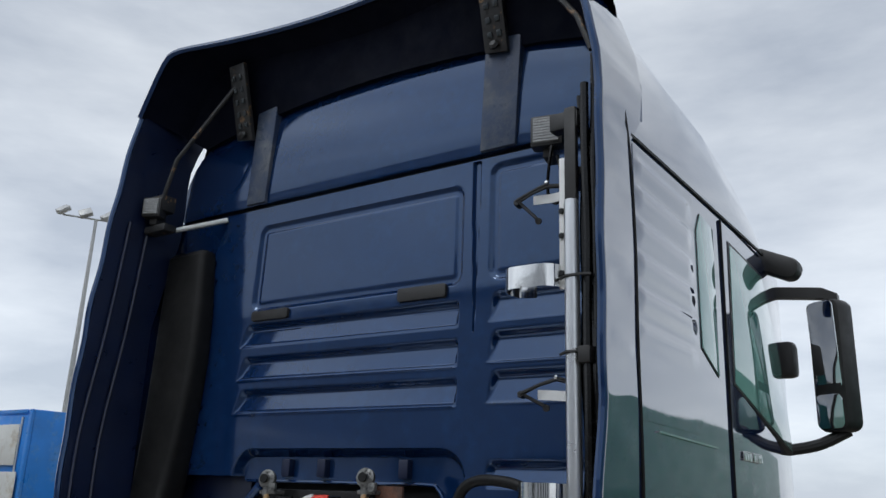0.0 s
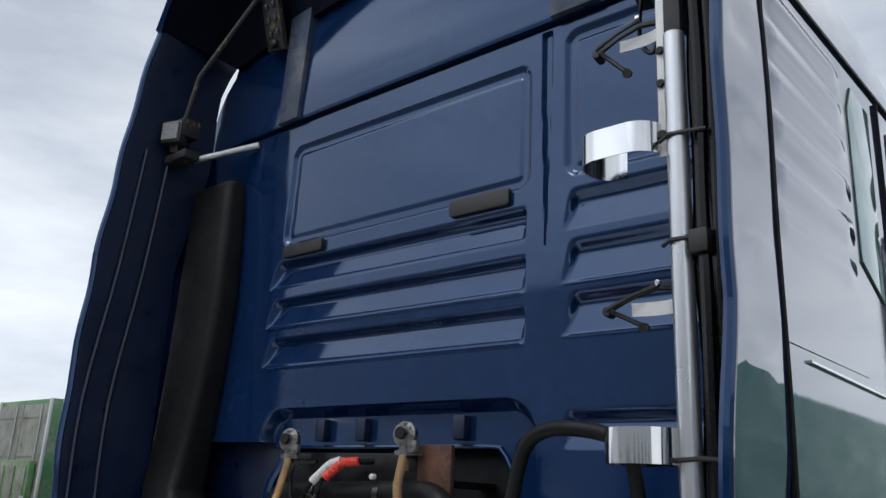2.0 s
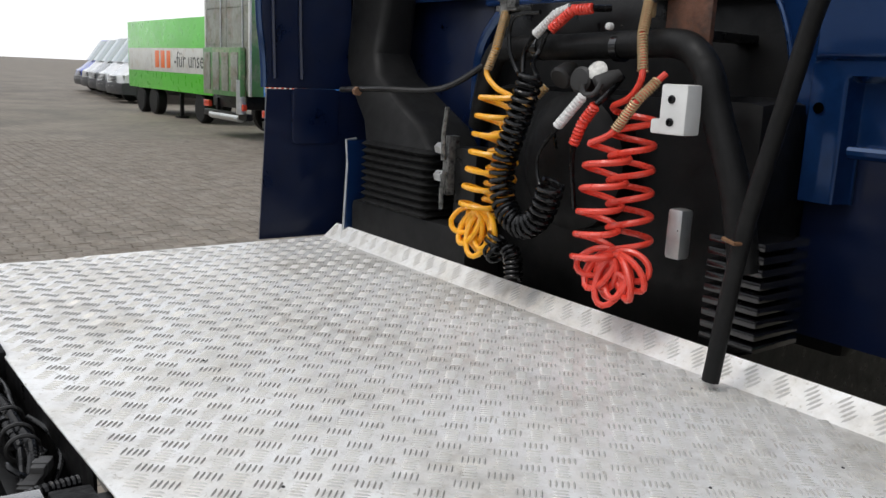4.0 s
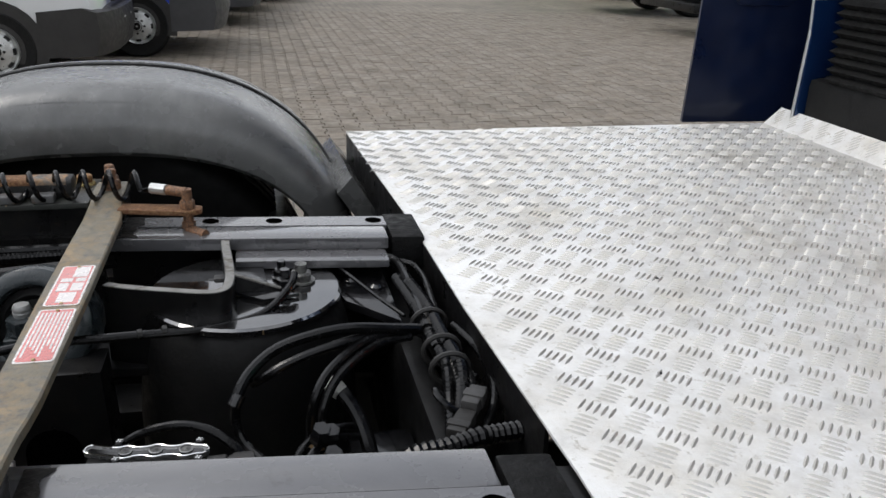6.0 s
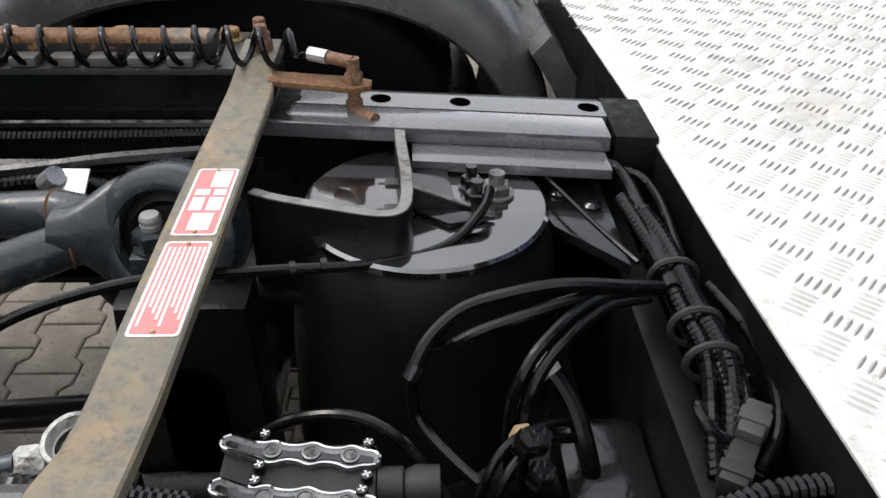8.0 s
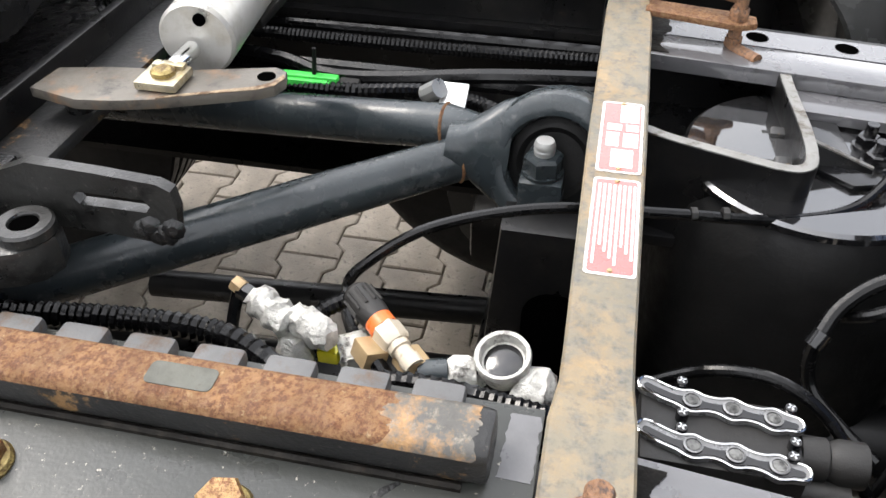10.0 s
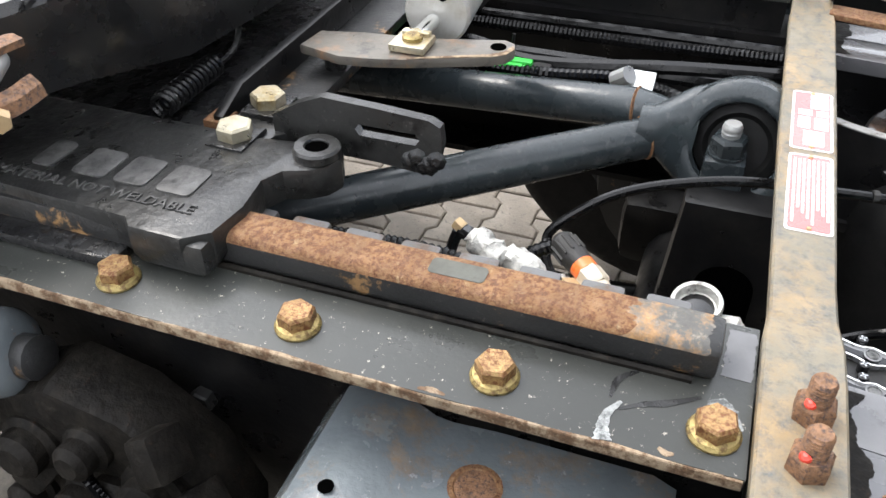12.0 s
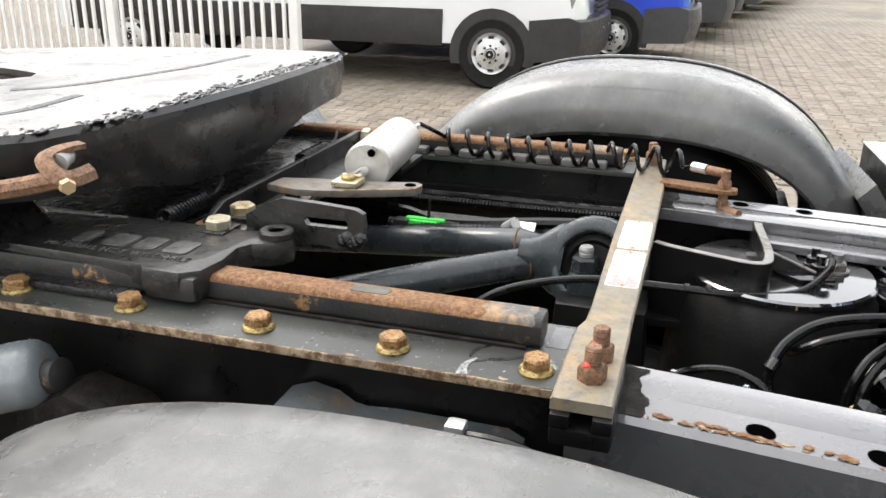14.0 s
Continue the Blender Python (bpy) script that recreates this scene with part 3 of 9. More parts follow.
# side fairings behind the cab
def fairing(side, edges, name_label):
    """A sheet behind the cab's corner; edges: height, rear edge, half width, front edge."""
    rows = []
    for (z0, y0, x0, f0), (z1, y1, x1, f1) in zip(edges, edges[1:]):
        n_ = max(2, int((z1 - z0) / 0.03))
        rows += [tuple(a + (b - a) * i / n_ for a, b in zip((z0, y0, x0, f0), (z1, y1, x1, f1))) for i in range(n_)]
    rows.append(edges[-1])
    bm = NB()
    rings = []
    for z, y, xo, front in rows:
        wob = (0.0022 if side < 0 else 0.0040) * math.sin(z * 21) + (0.0016 if side < 0 else 0.0026) * math.sin(z * 47 + 1)
        y += 0.004 * math.sin(z * 17)
        xm = (xo + wob) * side
        xo *= side
        xi = xo - 0.026 * side
        rings.append([(xo - 0.012 * side, y, z), (xo, y + 0.014, z), (xo, y + 0.05, z), (xm, (y + front) / 2, z), (xo, front - 0.05, z), (xo, front - 0.006, z), (xo - 0.006 * side, front, z), (xi, front, z), (xi, y + 0.03, z), (xi + 0.004 * side, y + 0.002, z)])
    loft(bm, rings)
    # left sheet takes a darker blue: its inner shade is in the colour
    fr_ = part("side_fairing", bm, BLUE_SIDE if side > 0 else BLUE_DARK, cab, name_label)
    bm = NB()
    tube(bm, [(xo * side - 0.012 * side, y + 0.004 * math.sin(z * 17) + 0.004, z) for z, y, xo, front in rows], 0.0135, 8)
    part("edge_bead", bm, BLUE, fr_, "dark blue rolled edge")
    return fr_


fl = fairing(-1, ((1.47, 1.468, 1.185, 1.80), (1.66, 1.455, 1.19, 1.80), (1.98, 1.455, 1.20, 1.80), (2.43, 1.475, 1.205, 1.80), (2.89, 1.515, 1.205, 1.90), (3.05, 1.53, 1.203, 1.905), (3.14, 1.54, 1.201, 1.90), (3.25, 1.554, 1.198, 1.905), (3.35, 1.566, 1.193, 1.933), (3.43, 1.578, 1.19, 1.965), (3.46, 1.582, 1.187, 1.985)), "blue side fairing, shade put into its darkened paint")
fr = fairing(1, ((1.10, 1.50, 1.19, 1.80), (1.47, 1.50, 1.205, 1.80), (1.74, 1.515, 1.218, 1.80), (2.0, 1.55, 1.222, 1.80), (2.49, 1.552, 1.222, 1.80), (2.86, 1.562, 1.221, 1.80), (2.96, 1.565, 1.220, 1.89), (3.10, 1.565, 1.212, 1.94), (3.26, 1.562, 1.185, 1.96), (3.43, 1.568, 1.13, 1.97)), "glossy blue side fairing with a wavy edge")
# lower flap darkened the same way as the left fairing
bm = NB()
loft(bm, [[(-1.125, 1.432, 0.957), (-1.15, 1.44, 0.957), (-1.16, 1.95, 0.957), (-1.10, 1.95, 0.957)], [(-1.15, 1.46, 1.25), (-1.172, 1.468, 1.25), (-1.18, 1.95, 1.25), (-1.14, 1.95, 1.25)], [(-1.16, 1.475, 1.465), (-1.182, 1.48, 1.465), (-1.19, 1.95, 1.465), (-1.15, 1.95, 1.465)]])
part("lower_flap", bm, BLUE_DARK, cab, "blue lower fairing flap, darkened for shade")
for y0, y1 in ((1.56, 1.50), (1.66, 1.60)):
    bm = NB()
    tube(bm, smooth_path([(-1.168, y0 + 0.04, 2.9), (-1.165, y0, 2.4), (-1.16, y1, 1.9), (-1.15, y1, 1.50)], 4), 0.008, 6)
    part("fairing_rib", bm, BLUE_DARK, fl)
# dark blue plate drawn in place of the flap's shaded recess
bm = NB()
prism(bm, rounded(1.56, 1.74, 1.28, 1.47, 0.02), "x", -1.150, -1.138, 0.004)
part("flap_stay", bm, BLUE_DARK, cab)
# second fairing sheet with a bare metal edge
bm = NB()
prism(bm, [(1.66, 0.965), (1.95, 0.965), (1.95, 1.31), (1.662, 1.31), (1.668, 1.22)], "x", -0.955, -0.938, 0.003)
inner_flap = part("inner_flap", bm, BLUE, cab, "blue inner flap with bare metal edge")
bm = NB()
tube(bm, [(-0.946, 1.655, 0.965), (-0.946, 1.662, 1.12), (-0.946, 1.668, 1.24), (-0.946, 1.662, 1.312), (-0.946, 1.70, 1.315)], 0.0045, 6)
part("metal_edge", bm, ALU_GREY, inner_flap, "bare metal edge")

# roof spoiler: a shell that overhangs the back
bm = NB()
prof = []
nn = 90
for i in range(nn + 1):
    u = -1 + 2 * i / nn
    x = 1.19 * math.copysign(min(1.0, abs(u) * 1.06), u)
    ax = abs(x)
    z = 3.722 + 0.04 * max(0.0, 1 - (ax / 1.02) ** 2) - 1.72 * 0.03 * math.log(1 + math.exp((ax - 1.02) / 0.03))
    y = 1.56 + 0.20 * max(0.0, 1 - ax ** 2) + 0.015 * sat((ax - 1.02) / 0.17)
    prof.append((x, y, z))
def ring_at(dy, dz, shrink):
    return [(x * shrink, y + dy, z + dz) for x, y, z in prof]
shells = [ring_at(0.50, 0.03, 0.965), ring_at(0.25, 0.03, 0.975), ring_at(0.03, 0.005, 0.978), ring_at(0.0, -0.012, 0.982), ring_at(-0.012, 0.0, 0.995), ring_at(0.0, 0.022, 1.004), ring_at(0.12, 0.028, 0.996), ring_at(0.30, 0.0, 0.965), ring_at(0.55, -0.06, 0.90)]
loft(bm, shells[3:], cap=False, closed=False)
spoiler = part("roof_spoiler", bm, BLUE, cab, "blue roof spoiler with a dark hollow underside")
# underside as its own sheet, with the shade below the lip coloured in
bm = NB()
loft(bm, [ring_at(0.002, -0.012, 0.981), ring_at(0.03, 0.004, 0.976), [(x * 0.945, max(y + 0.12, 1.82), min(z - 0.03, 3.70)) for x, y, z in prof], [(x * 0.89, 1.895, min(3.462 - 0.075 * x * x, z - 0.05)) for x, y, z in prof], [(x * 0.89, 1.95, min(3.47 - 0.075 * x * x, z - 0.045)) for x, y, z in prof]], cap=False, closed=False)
part("spoiler_lining", bm, NAVY_SHADE, spoiler, "near-black navy underside, darkened for shade")
for x, zb in ((-0.745, 3.335), (0.655, 3.40)):
    bm = NB()
    prism(bm, [(x - 0.05, zb), (x + 0.05, zb - 0.015), (x + 0.062, zb + 0.36), (x - 0.038, zb + 0.36)], "y", -0.012, 0.012, 0.003)
    bmesh.ops.rotate(bm, cent=(x, 0, zb), matrix=Matrix.Rotation(radians(18), 3, "X"), verts=bm.verts)
    bmesh.ops.translate(bm, vec=(0, 1.872, 0), verts=bm.verts)
    bracket = part("spoiler_bracket", bm, RUSTY_BLACK, cab, "rusty black slotted bracket")
    for i in range(5):
        for sx in (-0.026, 0.016):
            bm = NB()
            box(bm, x + sx, x + sx + 0.022, -0.018, -0.011, zb + 0.05 + 0.058 * i, zb + 0.075 + 0.058 * i, 0.003)
            bmesh.ops.rotate(bm, cent=(x, 0, zb), matrix=Matrix.Rotation(radians(18), 3, "X"), verts=bm.verts)
            bmesh.ops.translate(bm, vec=(0, 1.872, 0), verts=bm.verts)
            part("slot", bm, AXLE, bracket)
    bm = NB()
    lathe(bm, [(0.02, 0), (0.022, 0.01), (0.012, 0.02)], (x, 1.852, zb + 0.012), (0, -1, 0.2), 10)
    part("rubber_stop", bm, RUSTY_BLACK, bracket)

# stays of the fairings
for s in (-1, 1):
    bm = NB()
    tube(bm, [(s * 1.09, 1.70, 3.02), (s * 1.02, 1.70, 3.22), (s * 0.74, 1.80, 3.62)] if s < 0 else [(1.13, 1.70, 3.18), (1.08, 1.70, 3.32), (0.86, 1.80, 3.64)], 0.011, 8)
    part("fairing_stay", bm, RUSTY_BLACK, cab, "thin dark stay rod")
bm = NB()
tube(bm, [(-1.15, 1.72, 2.905), (-1.077, 1.762, 2.887), (-0.86, 1.915, 2.955)], 0.013, 10)
part("fairing_strut", bm, ALU_GREY, cab, "bare metal strut rod")
bm = NB()
box(bm, -1.17, -1.02, 1.68, 1.75, 2.865, 2.90, 0.006)
box(bm, -1.17, -1.06, 1.68, 1.76, 2.97, 3.05, 0.01)
part("strut_bracket", bm, RUSTY_BLACK, cab, "black hinge bracket")

# right side: seams, windows, drip line, mirrors
def on_side(y0, z0, y1, z1, w, x=1.2235, name="seam", material=RUBBER, parent=None):
    b = NB()
    d = Vector((0, y1 - y0, z1 - z0)).normalized()
    nrm = Vector((0, -d.z, d.y)) * w / 2
    a, c = Vector((x, y0, z0)), Vector((x, y1, z1))
    vs0 = [b.verts.new(p + Vector((dx, 0, 0))) for dx in (0, -0.012) for p in (a + nrm, a - nrm, c - nrm, c + nrm)]
    for q in ((0, 1, 2, 3), (7, 6, 5, 4), (0, 4, 5, 1), (1, 5, 6, 2), (2, 6, 7, 3), (3, 7, 4, 0)):
        b.faces.new([vs0[i] for i in q])
    return part(name, b, material, parent or cab)


bm = NB()
tube(bm, smooth_path([(1.219, 1.80, 1.06), (1.22, 1.797, 1.5), (1.221, 1.803, 1.85), (1.222, 1.793, 2.2), (1.221, 1.80, 2.5), (1.22, 1.785, 2.75), (1.215, 1.765, 2.92), (1.20, 1.74, 3.08), (1.15, 1.74, 3.3)], 6), 0.007, 6)
part("fairing_seal", bm, RUBBER, cab, "black wavy edge seal")
on_side(1.80, 2.885, 3.5, 2.915, 0.011, x=1.2215, name="drip_rail")
on_side(2.74, 1.06, 2.78, 2.88, 0.008, name="door_seam")
on_side(1.95, 1.935, 2.56, 1.925, 0.006, name="side_flap_seam", material=CHROME)


def pane(name, outline, x, material, label, rim=0.02, rim_mat=PLASTIC):
    cy = sum(p[0] for p in outline) / len(outline)
    cz = sum(p[1] for p in outline) / len(outline)
    big = [(cy + (a - cy) * (1 + rim * 2), cz + (b - cz) * (1 + rim * 2)) for a, b in outline]
    b = NB()
    prism(b, big, "x", x - 0.03, x, 0.004)
    holder = part(name, b, rim_mat, cab, "black rubber window surround")
    b = NB()
    prism(b, outline, "x", x - 0.006, x + 0.003, 0.0015)
    part("pane", b, material, holder, label)


WINDOW = surf("dark_green_window", (0.03, 0.11, 0.095), 0.03, 0.0, 0.05, 2.0, 0.0, 10, 1.0, rough_vary=0.0)
# opaque green pane, paled so that its colour holds the bright sky
CAB_GLASS = surf("sky_bright_cab_glass", (0.16, 0.36, 0.31), 0.03, 0.0, 0.05, 2.0, 0.0, 10, 1.0, rough_vary=0.0)
CAB_GLASS.node_tree.nodes["Principled BSDF"].inputs["Coat IOR"].default_value = 2.4
pane("side_window", [(2.45, 2.28), (2.64, 2.20), (2.66, 2.80), (2.50, 2.82), (2.45, 2.74)], 1.2180, CAB_GLASS, "green tinted glass, sky brightness in its colour", 0.008)
pane("door_window", [(2.86, 2.20), (3.30, 2.10), (3.78, 1.99), (3.66, 2.42), (3.42, 2.78), (2.90, 2.80)], 1.2185, CAB_GLASS, "green tinted glass, sky brightness in its colour", 0.020)
for i in range(8):
    bm = NB()
    w = (0.03, 0.028, 0.03, 0.012, 0.026, 0.02, 0.026, 0.026)[i]
    y = 2.90 + 0.036 * i
    box(bm, 1.218, 1.2245, y, y + w, 1.90, 1.938, 0.002)
    part("badge_bar", bm, CHROME, cab)

mirror = thing("door_mirror", (1.30, 3.95, 2.02), "black truck door mirror on two tubular arms", "mirror")
turn = Matrix.Rotation(radians(-27), 3, "Z")
bm = NB()
prism(bm, rounded(1.33, 1.515, 2.09, 2.75, 0.05), "y", 3.862, 3.98, 0.025)
bmesh.ops.rotate(bm, cent=(1.422, 3.92, 2.4), matrix=turn, verts=bm.verts)
head = part("mirror_housing", bm, PLASTIC, mirror)
for za, zb, dip, text in ((2.29, 2.735, 3, "main mirror glass"), (2.105, 2.27, 2, "wide angle mirror glass")):
    bm = NB()
    prism(bm, rounded(1.348, 1.497, za, zb, 0.03), "y", 3.858, 3.866, 0.001)
    bmesh.ops.rotate(bm, cent=(1.422, 3.862, (za + zb) / 2), matrix=Matrix.Rotation(radians(dip), 3, "X"), verts=bm.verts)
    bmesh.ops.translate(bm, vec=(0, -0.006, 0), verts=bm.verts)
    bmesh.ops.rotate(bm, cent=(1.422, 3.92, 2.4), matrix=turn, verts=bm.verts)
    part("mirror_pane", bm, MIRRORGLASS, head, text)
bm = NB()
loft(bm, [[(x, y - 0.03, z - 0.028), (x, y + 0.03, z - 0.028), (x, y + 0.03, z + 0.028), (x, y - 0.03, z + 0.028)] for x, y, z in ((1.16, 3.86, 2.805), (1.26, 3.89, 2.80), (1.40, 3.92, 2.79), (1.47, 3.93, 2.755))])
part("mirror_arm", bm, PLASTIC, mirror)
bm = NB()
tube(bm, smooth_path([(1.17, 3.86, 2.00), (1.32, 3.90, 2.03), (1.46, 3.93, 2.10)], 6), [0.028] * 13, 10)
part("mirror_arm", bm, PLASTIC, mirror)
bm = NB()
box(bm, 1.16, 1.26, 3.80, 3.92, 2.36, 2.54, 0.03)
part("mirror_motor", bm, PLASTIC, mirror)
kerb = thing("kerb_mirror", (1.22, 3.6, 2.85), "black kerb mirror above the door window", "mirror")
bm = NB()
prism(bm, rounded(-0.13, 0.13, -0.055, 0.055, 0.05), "y", -0.06, 0.06, 0.03)
bmesh.ops.rotate(bm, cent=(0, 0, 0), matrix=Matrix.Rotation(radians(25), 3, "Y"), verts=bm.verts)
bmesh.ops.translate(bm, vec=(1.245, 3.60, 2.885), verts=bm.verts)
part("mirror_housing", bm, PLASTIC, kerb)
bm = NB()
tube(bm, [(1.15, 3.62, 2.95), (1.24, 3.60, 2.90)], 0.03, 10)
part("mirror_arm", bm, PLASTIC, kerb)

# ribbed upper side of the sleeper
bm = NB()
ny, nz = 30, 120
gg = []
for j in range(nz + 1):
    z = 1.96 + 0.90 * j / nz
    line = []
    for i in range(ny + 1):
        y = 1.816 + 0.60 * i / ny
        k = sat((z - 2.15) / 0.22) * sat((2.84 - z) / 0.04) * sat((2.40 - y) / 0.08) * sat((y - 1.82) / 0.03)
        saw = ((z - 2.15) / 0.115) % 1.0
        line.append(bm.verts.new((1.2175 + 0.016 * k * (saw ** 2 * (1 - saw) * 4.2) + 0.0006 * math.sin(z * 9 + y * 5), y, z)))
    gg.append(line)
for a, b in zip(gg, gg[1:]):
    for i in range(ny):
        bm.faces.new((a[i], a[i + 1], b[i + 1], b[i]))
ext = bmesh.ops.extrude_edge_only(bm, edges=[e for e in bm.edges if e.is_boundary])
bmesh.ops.translate(bm, vec=(-0.008, 0, 0), verts=[g for g in ext["geom"] if isinstance(g, bmesh.types.BMVert)])
part("sleeper_side", bm, BLUE_SIDE, cab, "ribbed glossy blue sleeper side")

# air duct on the left of the back panel
duct = thing("intake_duct", (-1.0, 1.75, 0.96), "dusty black plastic air intake duct with bellows", "air duct")
bm = NB()
def duct_ring(z, xa, xb, ya, yb):
    return [(a, b, z) for a, b in rounded(xa, xb, ya, yb, 0.03, 3)]
loft(bm, [duct_ring(*r_) for r_ in ((2.800, -1.160, -0.925, 1.850, 1.925), (2.775, -1.17, -0.915, 1.83, 1.93), (2.5, -1.17, -0.888, 1.82, 1.93), (2.28, -1.17, -0.882, 1.815, 1.93), (2.06, -1.17, -0.900, 1.81, 1.93), (1.85, -1.17, -0.925, 1.80, 1.93), (1.70, -1.17, -0.945, 1.79, 1.93), (1.60, -1.155, -0.945, 1.77, 1.92), (1.53, -1.10, -0.875, 1.74, 1.91), (1.46, -1.00, -0.73, 1.71, 1.90), (1.38, -0.90, -0.56, 1.69, 1.89), (1.32, -0.87, -0.49, 1.68, 1.88))])
part("duct_body", bm, DUCT, duct)
bm = NB()
loft(bm, [duct_ring(1.32 - 0.0115 * i, -0.855 - 0.014 * (i % 2), -0.495 + 0.014 * (i % 2), 1.675 - 0.014 * (i % 2), 1.885) for i in range(19)])
part("bellows", bm, RUBBER, duct, "black rubber bellows")
bm = NB()
box(bm, -0.93, -0.30, 1.675, 1.9, 0.95, 1.115, 0.02)
part("duct_base", bm, DUCT, duct)

# engine side seen through the opening, its deep shade put into near-black
engine = thing("engine_cover", (0.1, 2.1, 0.95), "near-black engine tunnel behind the hoses", "engine")
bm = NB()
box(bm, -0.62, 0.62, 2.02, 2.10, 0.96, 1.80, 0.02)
part("bulkhead", bm, RECESS_BLACK, engine)
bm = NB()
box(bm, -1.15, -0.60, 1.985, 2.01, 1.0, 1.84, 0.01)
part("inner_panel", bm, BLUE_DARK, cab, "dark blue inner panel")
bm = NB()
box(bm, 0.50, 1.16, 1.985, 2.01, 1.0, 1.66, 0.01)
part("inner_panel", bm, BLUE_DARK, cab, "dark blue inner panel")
bm = NB()
tube(bm, smooth_path([(-0.60, 1.96, 1.02), (-0.62, 1.95, 1.40), (-0.60, 1.945, 1.62), (-0.50, 1.94, 1.735)], 6), 0.022, 10)
part("opening_frame", bm, BLUE, cab, "blue frame of the engine opening")
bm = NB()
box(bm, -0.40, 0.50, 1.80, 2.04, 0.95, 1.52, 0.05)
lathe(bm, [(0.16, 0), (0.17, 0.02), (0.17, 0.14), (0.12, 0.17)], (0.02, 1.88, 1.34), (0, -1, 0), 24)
part("housing", bm, RECESS_BLACK, engine)
bm = NB()
for i in range(9):
    box(bm, 0.47, 0.60, 1.70, 1.86, 1.02 + 0.026 * i, 1.036 + 0.026 * i, 0.004)
part("cooler_fins", bm, BLACK_WET, engine)
bm = NB()
tube(bm, smooth_path([(-0.42, 1.80, 1.40), (-0.30, 1.74, 1.58), (-0.2, 1.72, 1.612), (0.0, 1.71, 1.616), (0.22, 1.71, 1.622), (0.36, 1.70, 1.62), (0.43, 1.69, 1.57), (0.462, 1.69, 1.49), (0.53, 1.69, 1.33), (0.56, 1.70, 1.18)], 6), 0.031, 14)
part("coolant_pipe", bm, RUBBER, engine, "thick black rubber pipe")
for x in (-0.09, 0.17):
    bm = NB()
    lathe(bm, [(0.034, 0), (0.034, 0.02)], (x, 1.711, 1.617), (1, 0, 0), 14)
    part("pipe_clamp", bm, BLACK_WET, engine)
bm = NB()
box(bm, 0.29, 0.405, 1.72, 1.735, 1.60, 1.745, 0.004)
part("bracket_plate", bm, OLD_RUST, engine, "rust brown bracket plate")
bm = NB()
box(bm, 0.381, 0.446, 1.615, 1.665, 1.440, 1.540, 0.006)
box(bm, 0.355, 0.4455, 1.622, 1.662, 1.440, 1.470, 0.005)
jack = part("jump_socket", bm, WHITE_PL, engine, "pale grey plastic power socket")
for z in (1.51, 1.465):
    bm = NB()
    lathe(bm, [(0.0085, 0), (0.0085, 0.004), (0.006, 0.005), (0.0045, 0.0015)], (0.410, 1.616, z), (0, -1, 0), 12)
    part("screw", bm, BLACK, jack)
bm = NB()
box(bm, 0.36, 0.40, 1.70, 1.74, 1.17, 1.28, 0.01)
part("reflector", bm, ALU_GREY, engine)
bm = NB()
tube(bm, smooth_path([(-0.84, 1.58, 1.478), (-0.6, 1.57, 1.49), (-0.42, 1.66, 1.50), (-0.30, 1.73, 1.58)], 5), 0.009, 8)
part("support_rod", bm, BLACK, engine)
bm = NB()
hexagon(bm, (-0.70, 1.558, 1.478), (-1, 0, 0), 0.014, 0.02)
part("rod_nut", bm, RUSTBOLT, engine, "copper coloured nut")
# shut-off levers
lever = thing("drain_cock_bank", (-0.41, 1.70, 1.13), "pair of metal shut-off cocks with levers", "valve")
bm = NB()
box(bm, -0.43, -0.40, 1.68, 1.72, 1.20, 1.37, 0.006)
part("valve_body", bm, DARK_ALU, lever)
for z0, z1 in ((1.30, 1.45), (1.16, 1.27)):
    bm = NB()
    tube(bm, [(-0.415, 1.672, z0), (-0.412, 1.668, (z0 + z1) / 2), (-0.40, 1.668, z1)], 0.007, 6)
    part("lever", bm, DARK_ALU, lever)
for z in (1.33, 1.25):
    bm = NB()
    hexagon(bm, (-0.43, 1.69, z), (-1, 0, 0), 0.018, 0.035)
    part("fitting", bm, ALU_GREY, lever)
bm = NB()
box(bm, -0.40, -0.30, 1.70, 1.80, 1.12, 1.34, 0.01)
part("mount", bm, BLACK, lever)

# rack with the two couplings and the coiled air lines
rack = thing("hose_rack", (0.0, 1.78, 1.52), "black rack holding parked air hose couplings", "hose rack")
bm = NB()
box(bm, -0.26, 0.36, 1.74, 1.755, 1.64, 1.725, 0.004)
box(bm, -0.26, -0.20, 1.745, 2.03, 1.64, 1.66, 0.004)
box(bm, 0.26, 0.32, 1.745, 2.03, 1.64, 1.66, 0.004)
part("rack_plate", bm, BLACK, rack)
